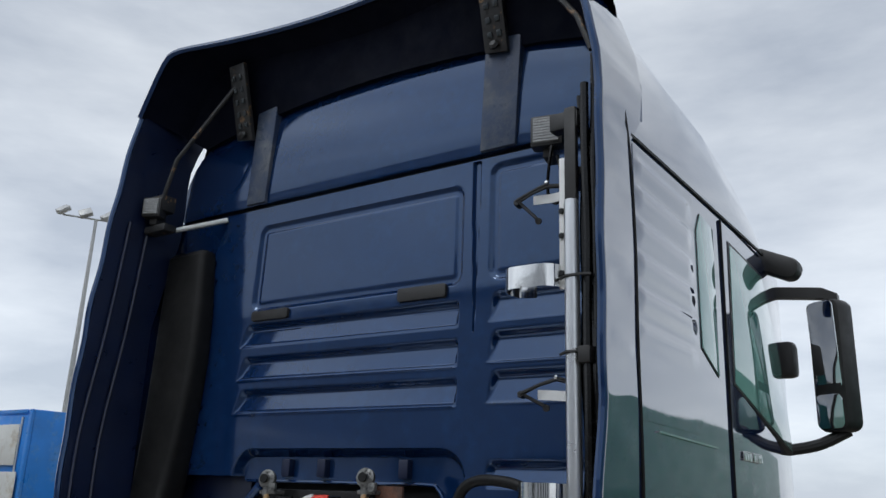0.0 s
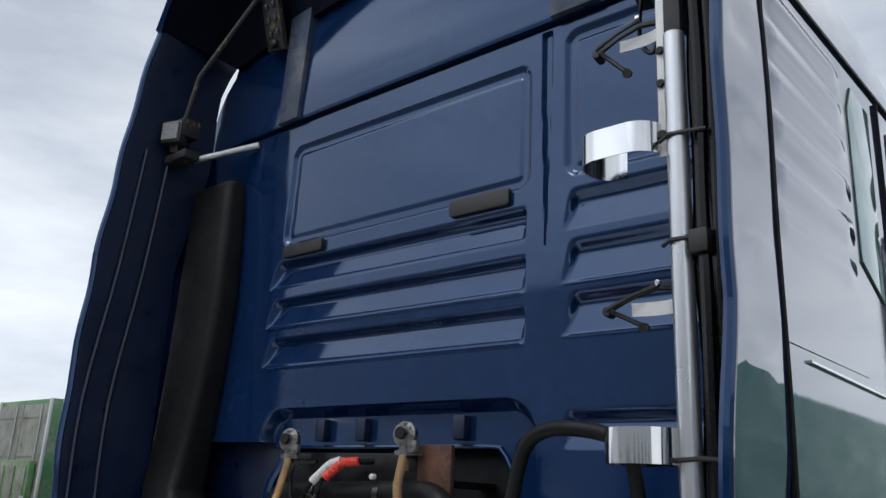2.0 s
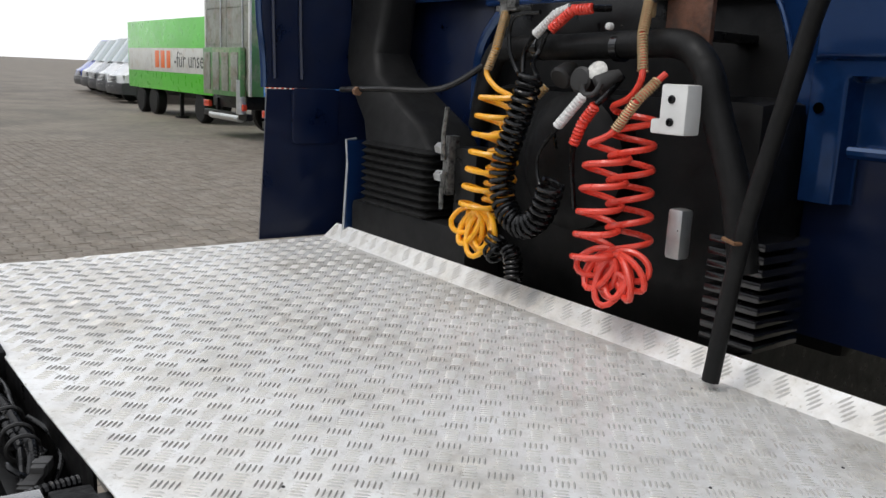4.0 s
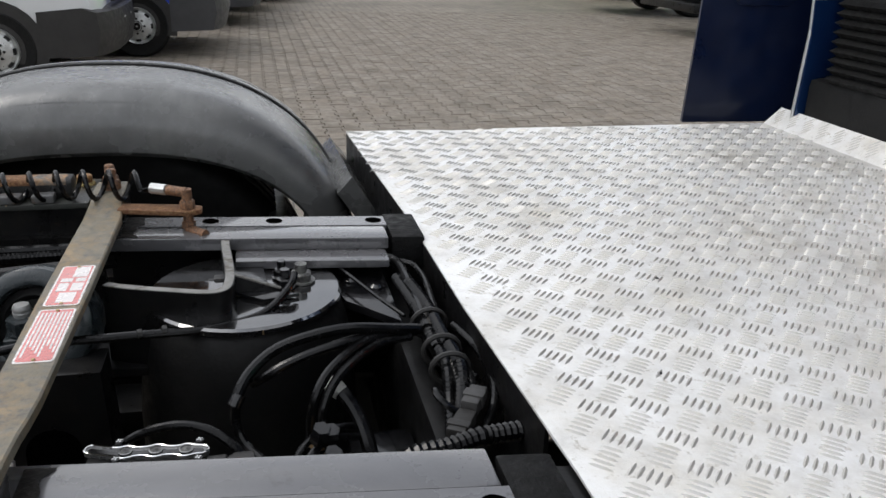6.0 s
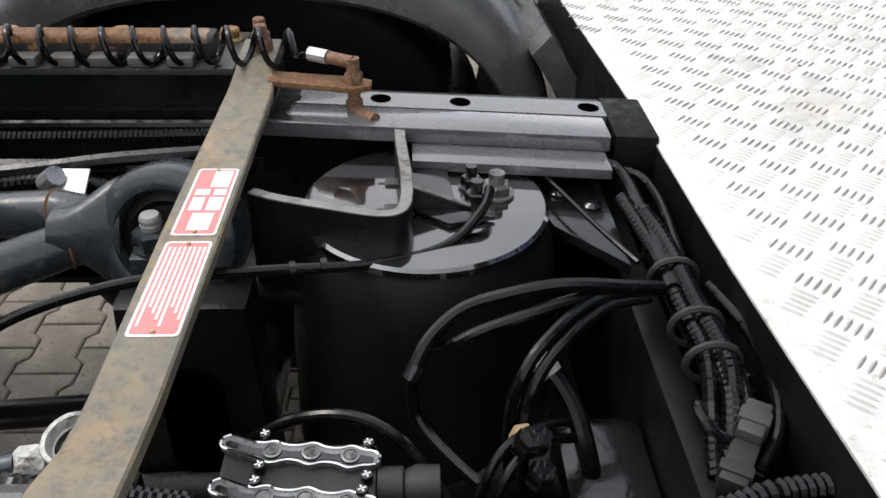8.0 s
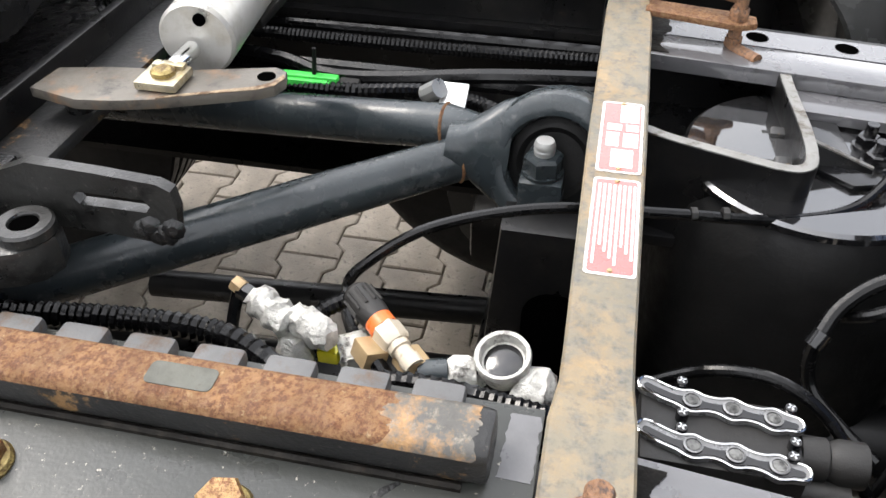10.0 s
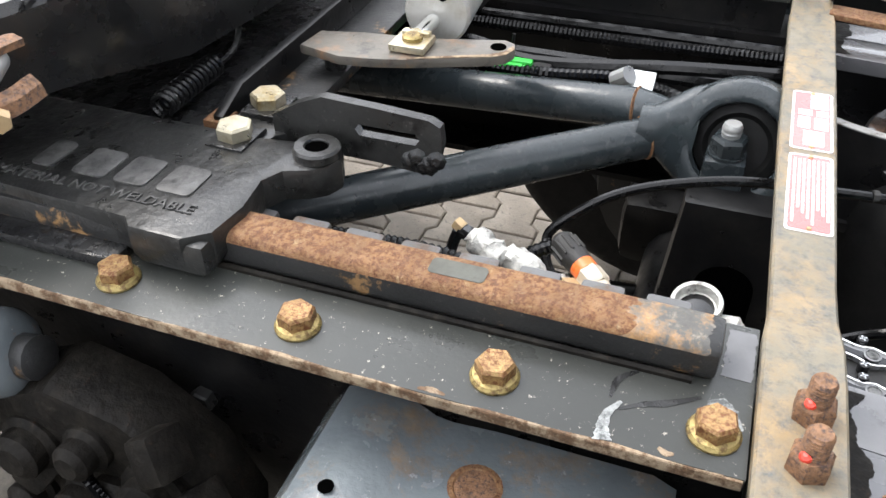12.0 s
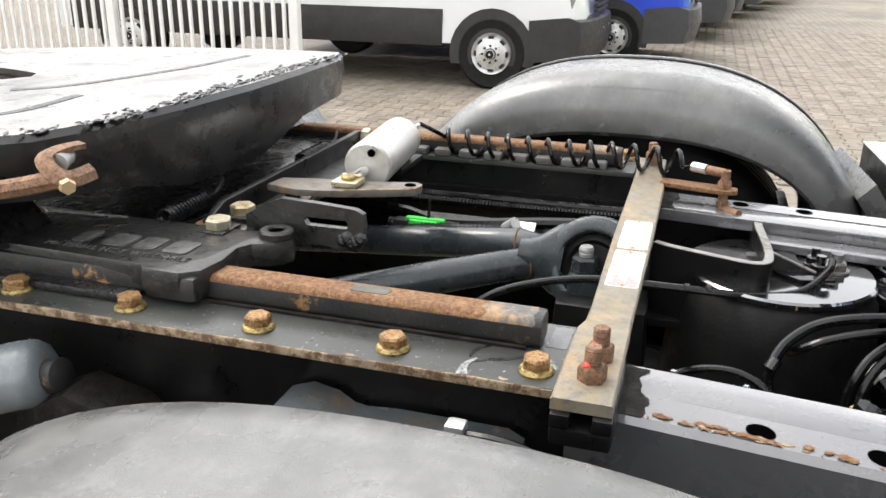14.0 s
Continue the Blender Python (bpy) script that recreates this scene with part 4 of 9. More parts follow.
for x, z in ((-0.212, 1.757), (0.262, 1.768)):
    g = thing("hose_coupling", (x, 1.70, z - 0.03), "worn metal air line coupling head parked on the rack", "hose coupling", "parked couplings")
    bm = NB()
    lathe(bm, [(0.030, 0), (0.034, 0.008), (0.034, 0.022), (0.018, 0.028), (0.016, 0.034)], (x, 1.71, z), (0.2, -1, 0.15), 18)
    cyl(bm, (x, 1.70, z + 0.03), (x, 1.70, z - 0.06), 0.016)
    body = part("coupling_body", bm, DARK_ALU, g)
    bm = NB()
    lathe(bm, [(0.016, 0), (0.016, 0.012)], (x + 0.005, 1.680, z + 0.003), (0.2, -1, 0.15), 14)
    part("coupling_seal", bm, RUBBER, body, "black rubber seal")
    bm = NB()
    box(bm, x - 0.03, x + 0.052, 1.69, 1.75, z - 0.052, z - 0.038, 0.004)
    box(bm, x + 0.02, x + 0.052, 1.685, 1.70, z - 0.045, z - 0.012, 0.004)
    part("coupling_latch", bm, DARK_ALU, g)
    bm = NB()
    hexagon(bm, (x, 1.70, z - 0.06), (0, 0, -1), 0.013, 0.03)
    part("coupling_nut", bm, TAN, g, "brass nut")


def lines(name, label, material, runs, guards=()):
    t = thing(name, (runs[0][0][0].x, 1.62, 1.04), label, "air hose", "coiled air hoses")
    for pts, r in runs:
        b = NB()
        tube(b, pts, r, 8)
        part("hose_run", b, material, t)
    for g_ in guards:
        b = NB()
        n_ = sum((Vector(p) - Vector(q)).length for p, q in zip(g_, g_[1:])) / 0.0062
        tube(b, coil_path(g_, 0.0098, n_, 10), 0.0024, 5)
        part("spring_guard", b, TAN, t, "wire spring guard")
    return t


def fan(pivot, a0, a1, length, width, loops, deep=0.02):
    """Loops of hose that spread below one point like the petals of a flower; angles from straight down."""
    out, p = [], Vector(pivot)
    for k in range(loops):
        a = radians(a0 + (a1 - a0) * k / (loops - 1))
        d, side = Vector((math.sin(a), 0, -math.cos(a))), Vector((math.cos(a), 0, math.sin(a)))
        y = deep * math.sin(k * 2.1)
        ln = length * (0.92 + 0.10 * math.sin(k * 1.7))
        for i in range(16):
            t = 2 * math.pi * i / 16
            out.append(p + d * ln * (1 - math.cos(t)) / 2 + side * width / 2 * math.sin(t) + Vector((0, (y - 0.016) * (1 - math.cos(t)) / 2 + 0.012 * math.cos(t + k), 0)))
    return out


HR = 0.0072
yl = coil_path([(-0.118, 1.615, 1.478), (-0.140, 1.61, 1.34), (-0.166, 1.605, 1.195)], 0.056, 6.2, 20, 0.75, 2.6)
yr = coil_path([(-0.124, 1.645, 1.405), (-0.122, 1.64, 1.30), (-0.130, 1.635, 1.19)], 0.042, 5.2, 18, 0.7, 0.4)
yf = fan((-0.150, 1.605, 1.192), -64, 42, 0.108, 0.066, 8)
lines("yellow_coiled_hose", "bright yellow coiled air hose hanging from its coupling", YELLOW,
      [(smooth_path([(-0.200, 1.69, 1.70), (-0.182, 1.65, 1.61), (-0.197, 1.635, 1.550), (-0.150, 1.63, 1.512), (-0.085, 1.625, 1.490), yl[0]], 6), HR), (yl, HR), (yf, HR), (yr, HR),
       (smooth_path([yl[-1], (-0.20, 1.60, 1.185), yf[0]], 5), HR), (smooth_path([yr[-1], (-0.13, 1.62, 1.19), yf[-1]], 5), HR),
       (smooth_path([(-0.02, 1.68, 1.52), (-0.067, 1.63, 1.452), (-0.120, 1.63, 1.420), yr[0]], 5), HR)],
      [[(-0.200, 1.69, 1.70), (-0.182, 1.65, 1.61), (-0.196, 1.637, 1.555)], [(-0.02, 1.68, 1.52), (-0.067, 1.63, 1.452), (-0.105, 1.63, 1.428)]])
rl = coil_path([(0.270, 1.60, 1.405), (0.268, 1.59, 1.28), (0.262, 1.585, 1.135)], 0.050, 5.4, 22, 0.8, 2.9)
rr = coil_path([(0.283, 1.655, 1.480), (0.292, 1.65, 1.34), (0.310, 1.645, 1.175)], 0.050, 6.0, 22, 0.8, 3.0)
rf = fan((0.312, 1.605, 1.172), -66, 72, 0.104, 0.058, 11)
lines("red_coiled_hose", "bright red coiled air hose hanging from its coupling", RED,
      [(smooth_path([(0.266, 1.69, 1.71), (0.290, 1.65, 1.64), (0.316, 1.63, 1.556), (0.290, 1.63, 1.51), (0.236, 1.64, 1.488), rr[0]], 6), HR), (rr, HR), (rl, HR), (rf, HR),
       (smooth_path([rl[-1], (0.28, 1.59, 1.14), rf[0]], 5), HR), (smooth_path([rr[-1], (0.33, 1.63, 1.17), rf[-1]], 5), HR),
       (smooth_path([(0.352, 1.66, 1.56), (0.325, 1.61, 1.503), (0.280, 1.60, 1.437), rl[0]], 5), HR)],
      [[(0.266, 1.69, 1.71), (0.290, 1.65, 1.64), (0.315, 1.632, 1.562)], [(0.345, 1.645, 1.545), (0.325, 1.61, 1.503), (0.282, 1.60, 1.440)]])
k1 = coil_path(smooth_path([(0.010, 1.60, 1.548), (-0.012, 1.60, 1.48), (-0.041, 1.60, 1.406), (-0.070, 1.60, 1.331), (-0.072, 1.60, 1.276), (-0.046, 1.598, 1.217), (0.021, 1.592, 1.188), (0.085, 1.585, 1.222), (0.115, 1.58, 1.275), (0.125, 1.578, 1.308)], 3), 0.0275, 31, 14)
lines("black_coiled_cable", "glossy black coiled electric cable hanging in a hook", CABLE, [(k1, 0.0058),
      (smooth_path([k1[0], (-0.02, 1.63, 1.573), (-0.035, 1.66, 1.60), (-0.013, 1.665, 1.652), (0.008, 1.66, 1.655)], 5), 0.0062),
      (smooth_path([k1[4], (-0.10, 1.66, 1.545), (-0.148, 1.665, 1.607), (-0.14, 1.665, 1.685), (-0.06, 1.68, 1.697)], 6), 0.0058),
      (smooth_path([k1[-1], (0.10, 1.60, 1.31), (0.05, 1.615, 1.29), (0.03, 1.62, 1.36), (0.109, 1.605, 1.435)], 6), 0.0042)])
tail = thing("cable_end_loop", (-0.05, 1.60, 1.05), "short black coiled cable end looped under the hoses", "cable")
bm = NB()
tube(bm, coil_path([(-0.070, 1.60, 1.150), (-0.085, 1.595, 1.116), (-0.060, 1.595, 1.095)], 0.026, 4, 14), 0.0055, 8)
part("cable_turns", bm, CABLE, tail)
bm = NB()
tube(bm, coil_path([(-0.030, 1.60, 1.125), (-0.012, 1.60, 1.10), (-0.006, 1.60, 1.05)], 0.020, 7, 14), 0.0050, 8)
part("cable_turns", bm, CABLE, tail)
plugs = thing("cable_plugs", (0.08, 1.66, 1.42), "wrapped red and white cable ends and black plugs", "cable")
for nm, m_, lab_, axis_, rad_ in (("spiral_wrap", WHITE_PL, "white spiral wrap", [(0.060, 1.662, 1.700), (0.020, 1.66, 1.690), (-0.051, 1.66, 1.642)], 0.0085),
                                  ("spiral_wrap", RED, "red spiral wrap", [(0.131, 1.662, 1.698), (0.075, 1.655, 1.695), (0.008, 1.655, 1.653)], 0.0090),
                                  ("spiral_wrap", WHITE_PL, "white spiral wrap", [(0.177, 1.605, 1.506), (0.145, 1.60, 1.470), (0.109, 1.60, 1.435)], 0.0085),
                                  ("spiral_wrap", RED, "red spiral wrap", [(0.221, 1.60, 1.488), (0.186, 1.60, 1.448), (0.163, 1.60, 1.397)], 0.0090)):
    n_ = sum((Vector(p) - Vector(q)).length for p, q in zip(axis_, axis_[1:])) / 0.0085
    bm = NB()
    tube(bm, smooth_path(axis_, 5), rad_ - 0.0025, 8)
    tube(bm, coil_path(axis_, rad_, n_, 12), 0.0042, 6)
    part(nm, bm, m_, plugs, lab_)
for pts_, r_ in (([(0.163, 1.60, 1.397), (0.160, 1.605, 1.34), (0.162, 1.62, 1.25)], 0.006), ([(-0.051, 1.66, 1.642), (-0.085, 1.66, 1.60), (-0.075, 1.65, 1.55)], 0.0062),
                 ([(0.109, 1.60, 1.435), (0.09, 1.61, 1.42), (0.07, 1.64, 1.38)], 0.004), ([(0.131, 1.662, 1.698), (0.15, 1.70, 1.70)], 0.008), ([(0.221, 1.60, 1.488), (0.225, 1.64, 1.52), (0.21, 1.69, 1.55)], 0.007)):
    bm = NB()
    tube(bm, smooth_path(pts_, 5), r_, 8)
    part("cable", bm, CABLE, plugs)
for c_, d_, k_ in (((0.136, 1.640, 1.540), (0.1, -1.0, 0.1), 1.0), ((0.190, 1.645, 1.530), (-0.5, -0.6, -0.5), 0.85), ((0.051, 1.66, 1.545), (0.1, -0.8, -0.5), 0.95)):
    bm = NB()
    lathe(bm, [(0.014 * k_, -0.05), (0.024 * k_, -0.03), (0.028 * k_, -0.006), (0.030 * k_, 0.0), (0.030 * k_, 0.006), (0.024 * k_, 0.011), (0.008, 0.012)], c_, d_, 18)
    part("plug", bm, PLASTIC, plugs, "black plug")
bm = NB()
lathe(bm, [(0.022, 0), (0.023, 0.006), (0.016, 0.009)], (0.172, 1.652, 1.560), (0.3, -0.8, 0.4), 16)
part("plug_collar", bm, ALU_DIRT, plugs, "corroded pale collar")
bm = NB()
tube(bm, smooth_path([(0.213, 1.62, 1.535), (0.205, 1.61, 1.512), (0.175, 1.61, 1.510), (0.165, 1.612, 1.53)], 5), 0.007, 8)
part("plug_loop", bm, PLASTIC, plugs)
bm = NB()
lathe(bm, [(0.008, 0), (0.008, 0.012), (0.004, 0.016)], (0.165, 1.690, 1.66), (0, -1, 0), 10)
part("cap", bm, WHITE_PL, plugs)

# work lamps
def work_lamp(name, c, yaw, size=0.115, turn=0):
    t = thing(name, (c[0], c[1] + 0.05, c[2] - size / 2), "square black work lamp with a ribbed lens", "work lamp", "work lamps")
    m = Matrix.Translation(c) @ Matrix.Rotation(radians(yaw), 4, "Z") @ Matrix.Rotation(radians(turn), 4, "X")
    h = size / 2
    for nm, mat_, args in (("lamp_housing", PLASTIC, (-h, h, -0.0, 0.06, -h, h, 0.014)), ("lamp_lens", LENS, (-h + 0.012, h - 0.012, -0.006, 0.004, -h + 0.012, h - 0.012, 0.004))):
        b = NB()
        box(b, *args)
        bmesh.ops.transform(b, matrix=m, verts=b.verts)
        p_ = part(nm, b, mat_, t)
    for i in range(9):
        b = NB()
        box(b, -h + 0.014, h - 0.014, -0.009, -0.004, -h + 0.017 + i * (2 * h - 0.034) / 8 - 0.002, -h + 0.017 + i * (2 * h - 0.034) / 8 + 0.002)
        bmesh.ops.transform(b, matrix=m, verts=b.verts)
        part("lens_rib", b, LENS, p_)
    b = NB()
    box(b, -0.02, 0.02, 0.03, 0.11, -0.03 - h, 0.0, 0.006)
    bmesh.ops.transform(b, matrix=m, verts=b.verts)
    part("lamp_bracket", b, PLASTIC, t)


work_lamp("work_lamp", (0.965, 1.685, 2.915), 12)
work_lamp("work_lamp", (-1.105, 1.655, 2.985), 22, 0.10)

# chrome pole with straps and latches
pole = thing("exhaust_stack_pole", (1.10, 1.6, 1.36), "brushed steel pole with polished strap rings", "pole")
bm = NB()
lathe(bm, [(0.021, 0), (0.023, 0.003), (0.023, 1.03), (0.021, 1.033)], (1.101, 1.60, 1.578), (-0.004, 0, 1), 24)
part("pole_tube", bm, POLE, pole)
bm = NB()
box(bm, 1.055, 1.075, 1.60, 1.606, 2.33, 2.76, 0.003)
flat = part("back_strip", bm, WHITE_PL, pole, "white drilled strip")
for z in (2.38, 2.50, 2.58):
    bm = NB()
    hexagon(bm, (1.065, 1.60, z), (0, -1, 0), 0.010, 0.008)
    part("bolt", bm, BLACK, flat)
bm = NB()
box(bm, 1.075, 1.115, 1.595, 1.62, 2.60, 2.93, 0.006)
part("pole_bracket", bm, PLASTIC, pole, "black mounting bracket")
bm = NB()
box(bm, 1.02, 1.12, 1.60, 1.65, 2.86, 2.92, 0.008)
part("lamp_mount", bm, PLASTIC, pole)
bm = NB()
box(bm, 1.055, 1.140, 1.575, 1.66, 1.568, 1.577, 0.002)
part("pole_socket", bm, RUSTY_BLACK, pole, "rusty black foot plate")
bm = NB()
prism(bm, [(1.078, 1.568), (1.134, 1.568), (1.134, 1.515), (1.110, 1.508), (1.092, 1.488), (1.080, 1.490), (1.090, 1.525)], "y", 1.622, 1.632, 0.002)
part("pole_foot", bm, BLUE_DARK, pole, "dark blue hooked foot bracket")
bm = NB()
box(bm, 1.116, 1.134, 1.63, 1.93, 1.528, 1.556, 0.004)
part("foot_stay", bm, BLUE_DARK, pole)
bm = NB()
tube(bm, smooth_path([(1.075, 1.60, 1.570), (1.058, 1.60, 1.578), (1.050, 1.60, 1.598), (1.056, 1.60, 1.618), (1.074, 1.60, 1.624)], 5), 0.0022, 6)
part("tie_wire", bm, ALU_GREY, pole)
bm = NB()
box(bm, 1.05, 1.17, 1.62, 1.93, 2.70, 2.73, 0.006)
part("pole_stay", bm, BLACK, pole)


def band(z, h, x0, x1, y0, y1, openit):
    b = NB()
    outer_l = rounded(x0, x1, y0, y1, 0.062, 8)
    n_ = len(outer_l)
    pts = outer_l if not openit else outer_l[n_ // 4:] + outer_l[:1]
    cx, cy = (x0 + x1) / 2, (y0 + y1) / 2
    inner_l = [(cx + (a - cx) * 0.972, cy + (c - cy) * 0.972) for a, c in pts]
    loft(b, [[(a, c, z), (a, c, z + h), (d, e, z + h), (d, e, z)] for (a, c), (d, e) in zip(pts, inner_l)] + ([] if openit else [[(pts[0][0], pts[0][1], z), (pts[0][0], pts[0][1], z + h), (inner_l[0][0], inner_l[0][1], z + h), (inner_l[0][0], inner_l[0][1], z)]]))
    return part("strap_ring", b, CHROME, pole, "polished steel strap ring")


band(1.695, 0.068, 0.936, 1.084, 1.52, 1.66, False)
band(2.337, 0.070, 0.868, 1.062, 1.55, 1.69, True)
for pv, ar, kn, s0, s1 in (((0.878, 1.648, 2.655), (0.992, 1.648, 2.693), (0.961, 1.648, 2.579), (0.940, 1.645, 2.651), (1.075, 1.610, 2.640)), ((0.868, 1.70, 2.034), (0.997, 1.70, 2.076), (0.962, 1.70, 1.990), (0.930, 1.697, 2.030), (1.080, 1.615, 2.010))):
    pv, ar, kn, s0, s1 = (Vector(v) for v in (pv, ar, kn, s0, s1))
    l = thing("strap_latch", s1, "black over-centre latch on a white strap", "latch", "latches")
    bm = NB()
    loft(bm, [[p_ + Vector((0, 0, 0.015)), p_ + Vector((0.003, -0.003, 0.015)), p_ + Vector((0.003, -0.003, -0.015)), p_ + Vector((0, 0, -0.015))] for p_ in smooth_path([s0, s0.lerp(s1, 0.5) + Vector((0.01, 0.012, 0)), s1], 6)])
    part("strap", bm, WHITE_PL, l, "white plastic strap")
    for off in (Vector((0, 0, 0)), Vector((0.012, -0.026, -0.002))):
        bm = NB()
        tube(bm, [pv + off, (pv + ar) / 2 + off + Vector((0, 0, 0.004)), ar + off], [0.006, 0.0045, 0.006], 6)
        part("latch_arm", bm, PLASTIC, l)
    bm = NB()
    tube(bm, [pv + Vector((0.01, -0.01, 0)), kn], 0.0055, 6)
    part("latch_arm", bm, PLASTIC, l)
    bm = NB()
    lathe(bm, [(0.0065, 0), (0.0065, 0.008), (0.004, 0.010)], ar + Vector((0.012, -0.03, 0)), (0, -1, 0), 12)
    part("rivet", bm, CHROME, l)
    bm = NB()
    lathe(bm, [(0.010, 0), (0.012, 0.01)], kn, (0, -1, -0.3), 8)
    part("knob", bm, PLASTIC, l)
    bm = NB()
    lathe(bm, [(0.011, -0.03), (0.012, 0.0), (0.010, 0.008)], pv, (0.2, -1, 0), 10)
    part("pivot", bm, PLASTIC, l)
    bm = NB()
    tube(bm, [ar + Vector((0, 0.0, 0)), (ar + s1) / 2 + Vector((0.01, 0.02, 0.02)), s1 + Vector((0, 0, 0.02))], 0.008, 6)
    part("latch_bow", bm, PLASTIC, l)

# hoop handle and the cables beside the pole
hoop = thing("hoop_rail", (0.61, 1.6, 0.99), "bent black steel tube hoop behind the cab", "rail")
bm = NB()
tube(bm, smooth_path([(0.600, 1.57, 0.99), (0.618, 1.59, 1.26), (0.648, 1.60, 1.44), (0.673, 1.60, 1.556), (0.698, 1.60, 1.672), (0.722, 1.60, 1.735), (0.765, 1.60, 1.763), (0.83, 1.60, 1.769), (0.914, 1.60, 1.757), (0.945, 1.60, 1.735)], 6), 0.0165, 12)
part("rail_tube", bm, RUBBER, hoop)
bm = NB()
tube(bm, smooth_path([(0.935, 1.61, 1.75), (0.972, 1.605, 1.72), (0.982, 1.60, 1.685), (1.003, 1.60, 1.555), (1.024, 1.60, 1.455), (1.06, 1.58, 0.99)], 6), 0.0145, 12)
part("rail_tube", bm, RUBBER, hoop)
bm = NB()
tube(bm, [(0.592, 1.575, 1.265), (0.60, 1.558, 1.268), (0.622, 1.56, 1.262), (0.627, 1.59, 1.26)], 0.004, 6)
part("wire_tie", bm, RUST, hoop)
runs = thing("cable_loom", (1.15, 1.62, 0.99), "black cables and hoses running up beside the pole", "cable")
for k, (x, y, z0, z1, r) in enumerate(((1.125, 1.625, 1.20, 2.97, 0.010), (1.148, 1.60, 1.0, 3.0, 0.014), (1.165, 1.64, 1.0, 2.90, 0.011), (1.14, 1.66, 1.3, 2.92, 0.009), (1.175, 1.60, 1.6, 3.1, 0.009))):
    bm = NB()
    tube(bm, smooth_path([(x + 0.006 * math.sin(3 * i + k), y + 0.006 * math.cos(2 * i + k), z0 + (z1 - z0) * i / 8) for i in range(9)], 4), r, 8)
    part("cable", bm, CABLE, runs)
for z in (1.70, 2.13, 2.36):
    bm = NB()
    tube(bm, [(1.062, 1.59, z), (1.09, 1.572, z + 0.004), (1.125, 1.585, z + 0.008), (1.165, 1.59, z + 0.006)], 0.005, 6)
    part("cable_tie", bm, PLASTIC, runs)
bm = NB()
box(bm, 1.125, 1.165, 1.57, 1.62, 2.10, 2.15, 0.006)
part("cable_clip", bm, PLASTIC, runs)
# black sheet over the inner side of the right fairing
bm = NB()
prism(bm, [(1.62, 1.0), (1.80, 1.0), (1.80, 3.1), (1.64, 3.1), (1.66, 2.6)], "x", 1.178, 1.188, 0.003)
part("dark_liner", bm, PLASTIC, fr)
bm = NB()
tube(bm, smooth_path([(0.985, 1.70, 2.88), (0.97, 1.70, 2.80), (0.955, 1.72, 2.70), (0.99, 1.72, 2.66), (1.01, 1.71, 2.74), (1.0, 1.70, 2.82)], 6), 0.006, 6)
part("lamp_cable", bm, CABLE, runs)


# ---- chassis ----
def mir(s, x):
    return x if s > 0 else -x + 0.01


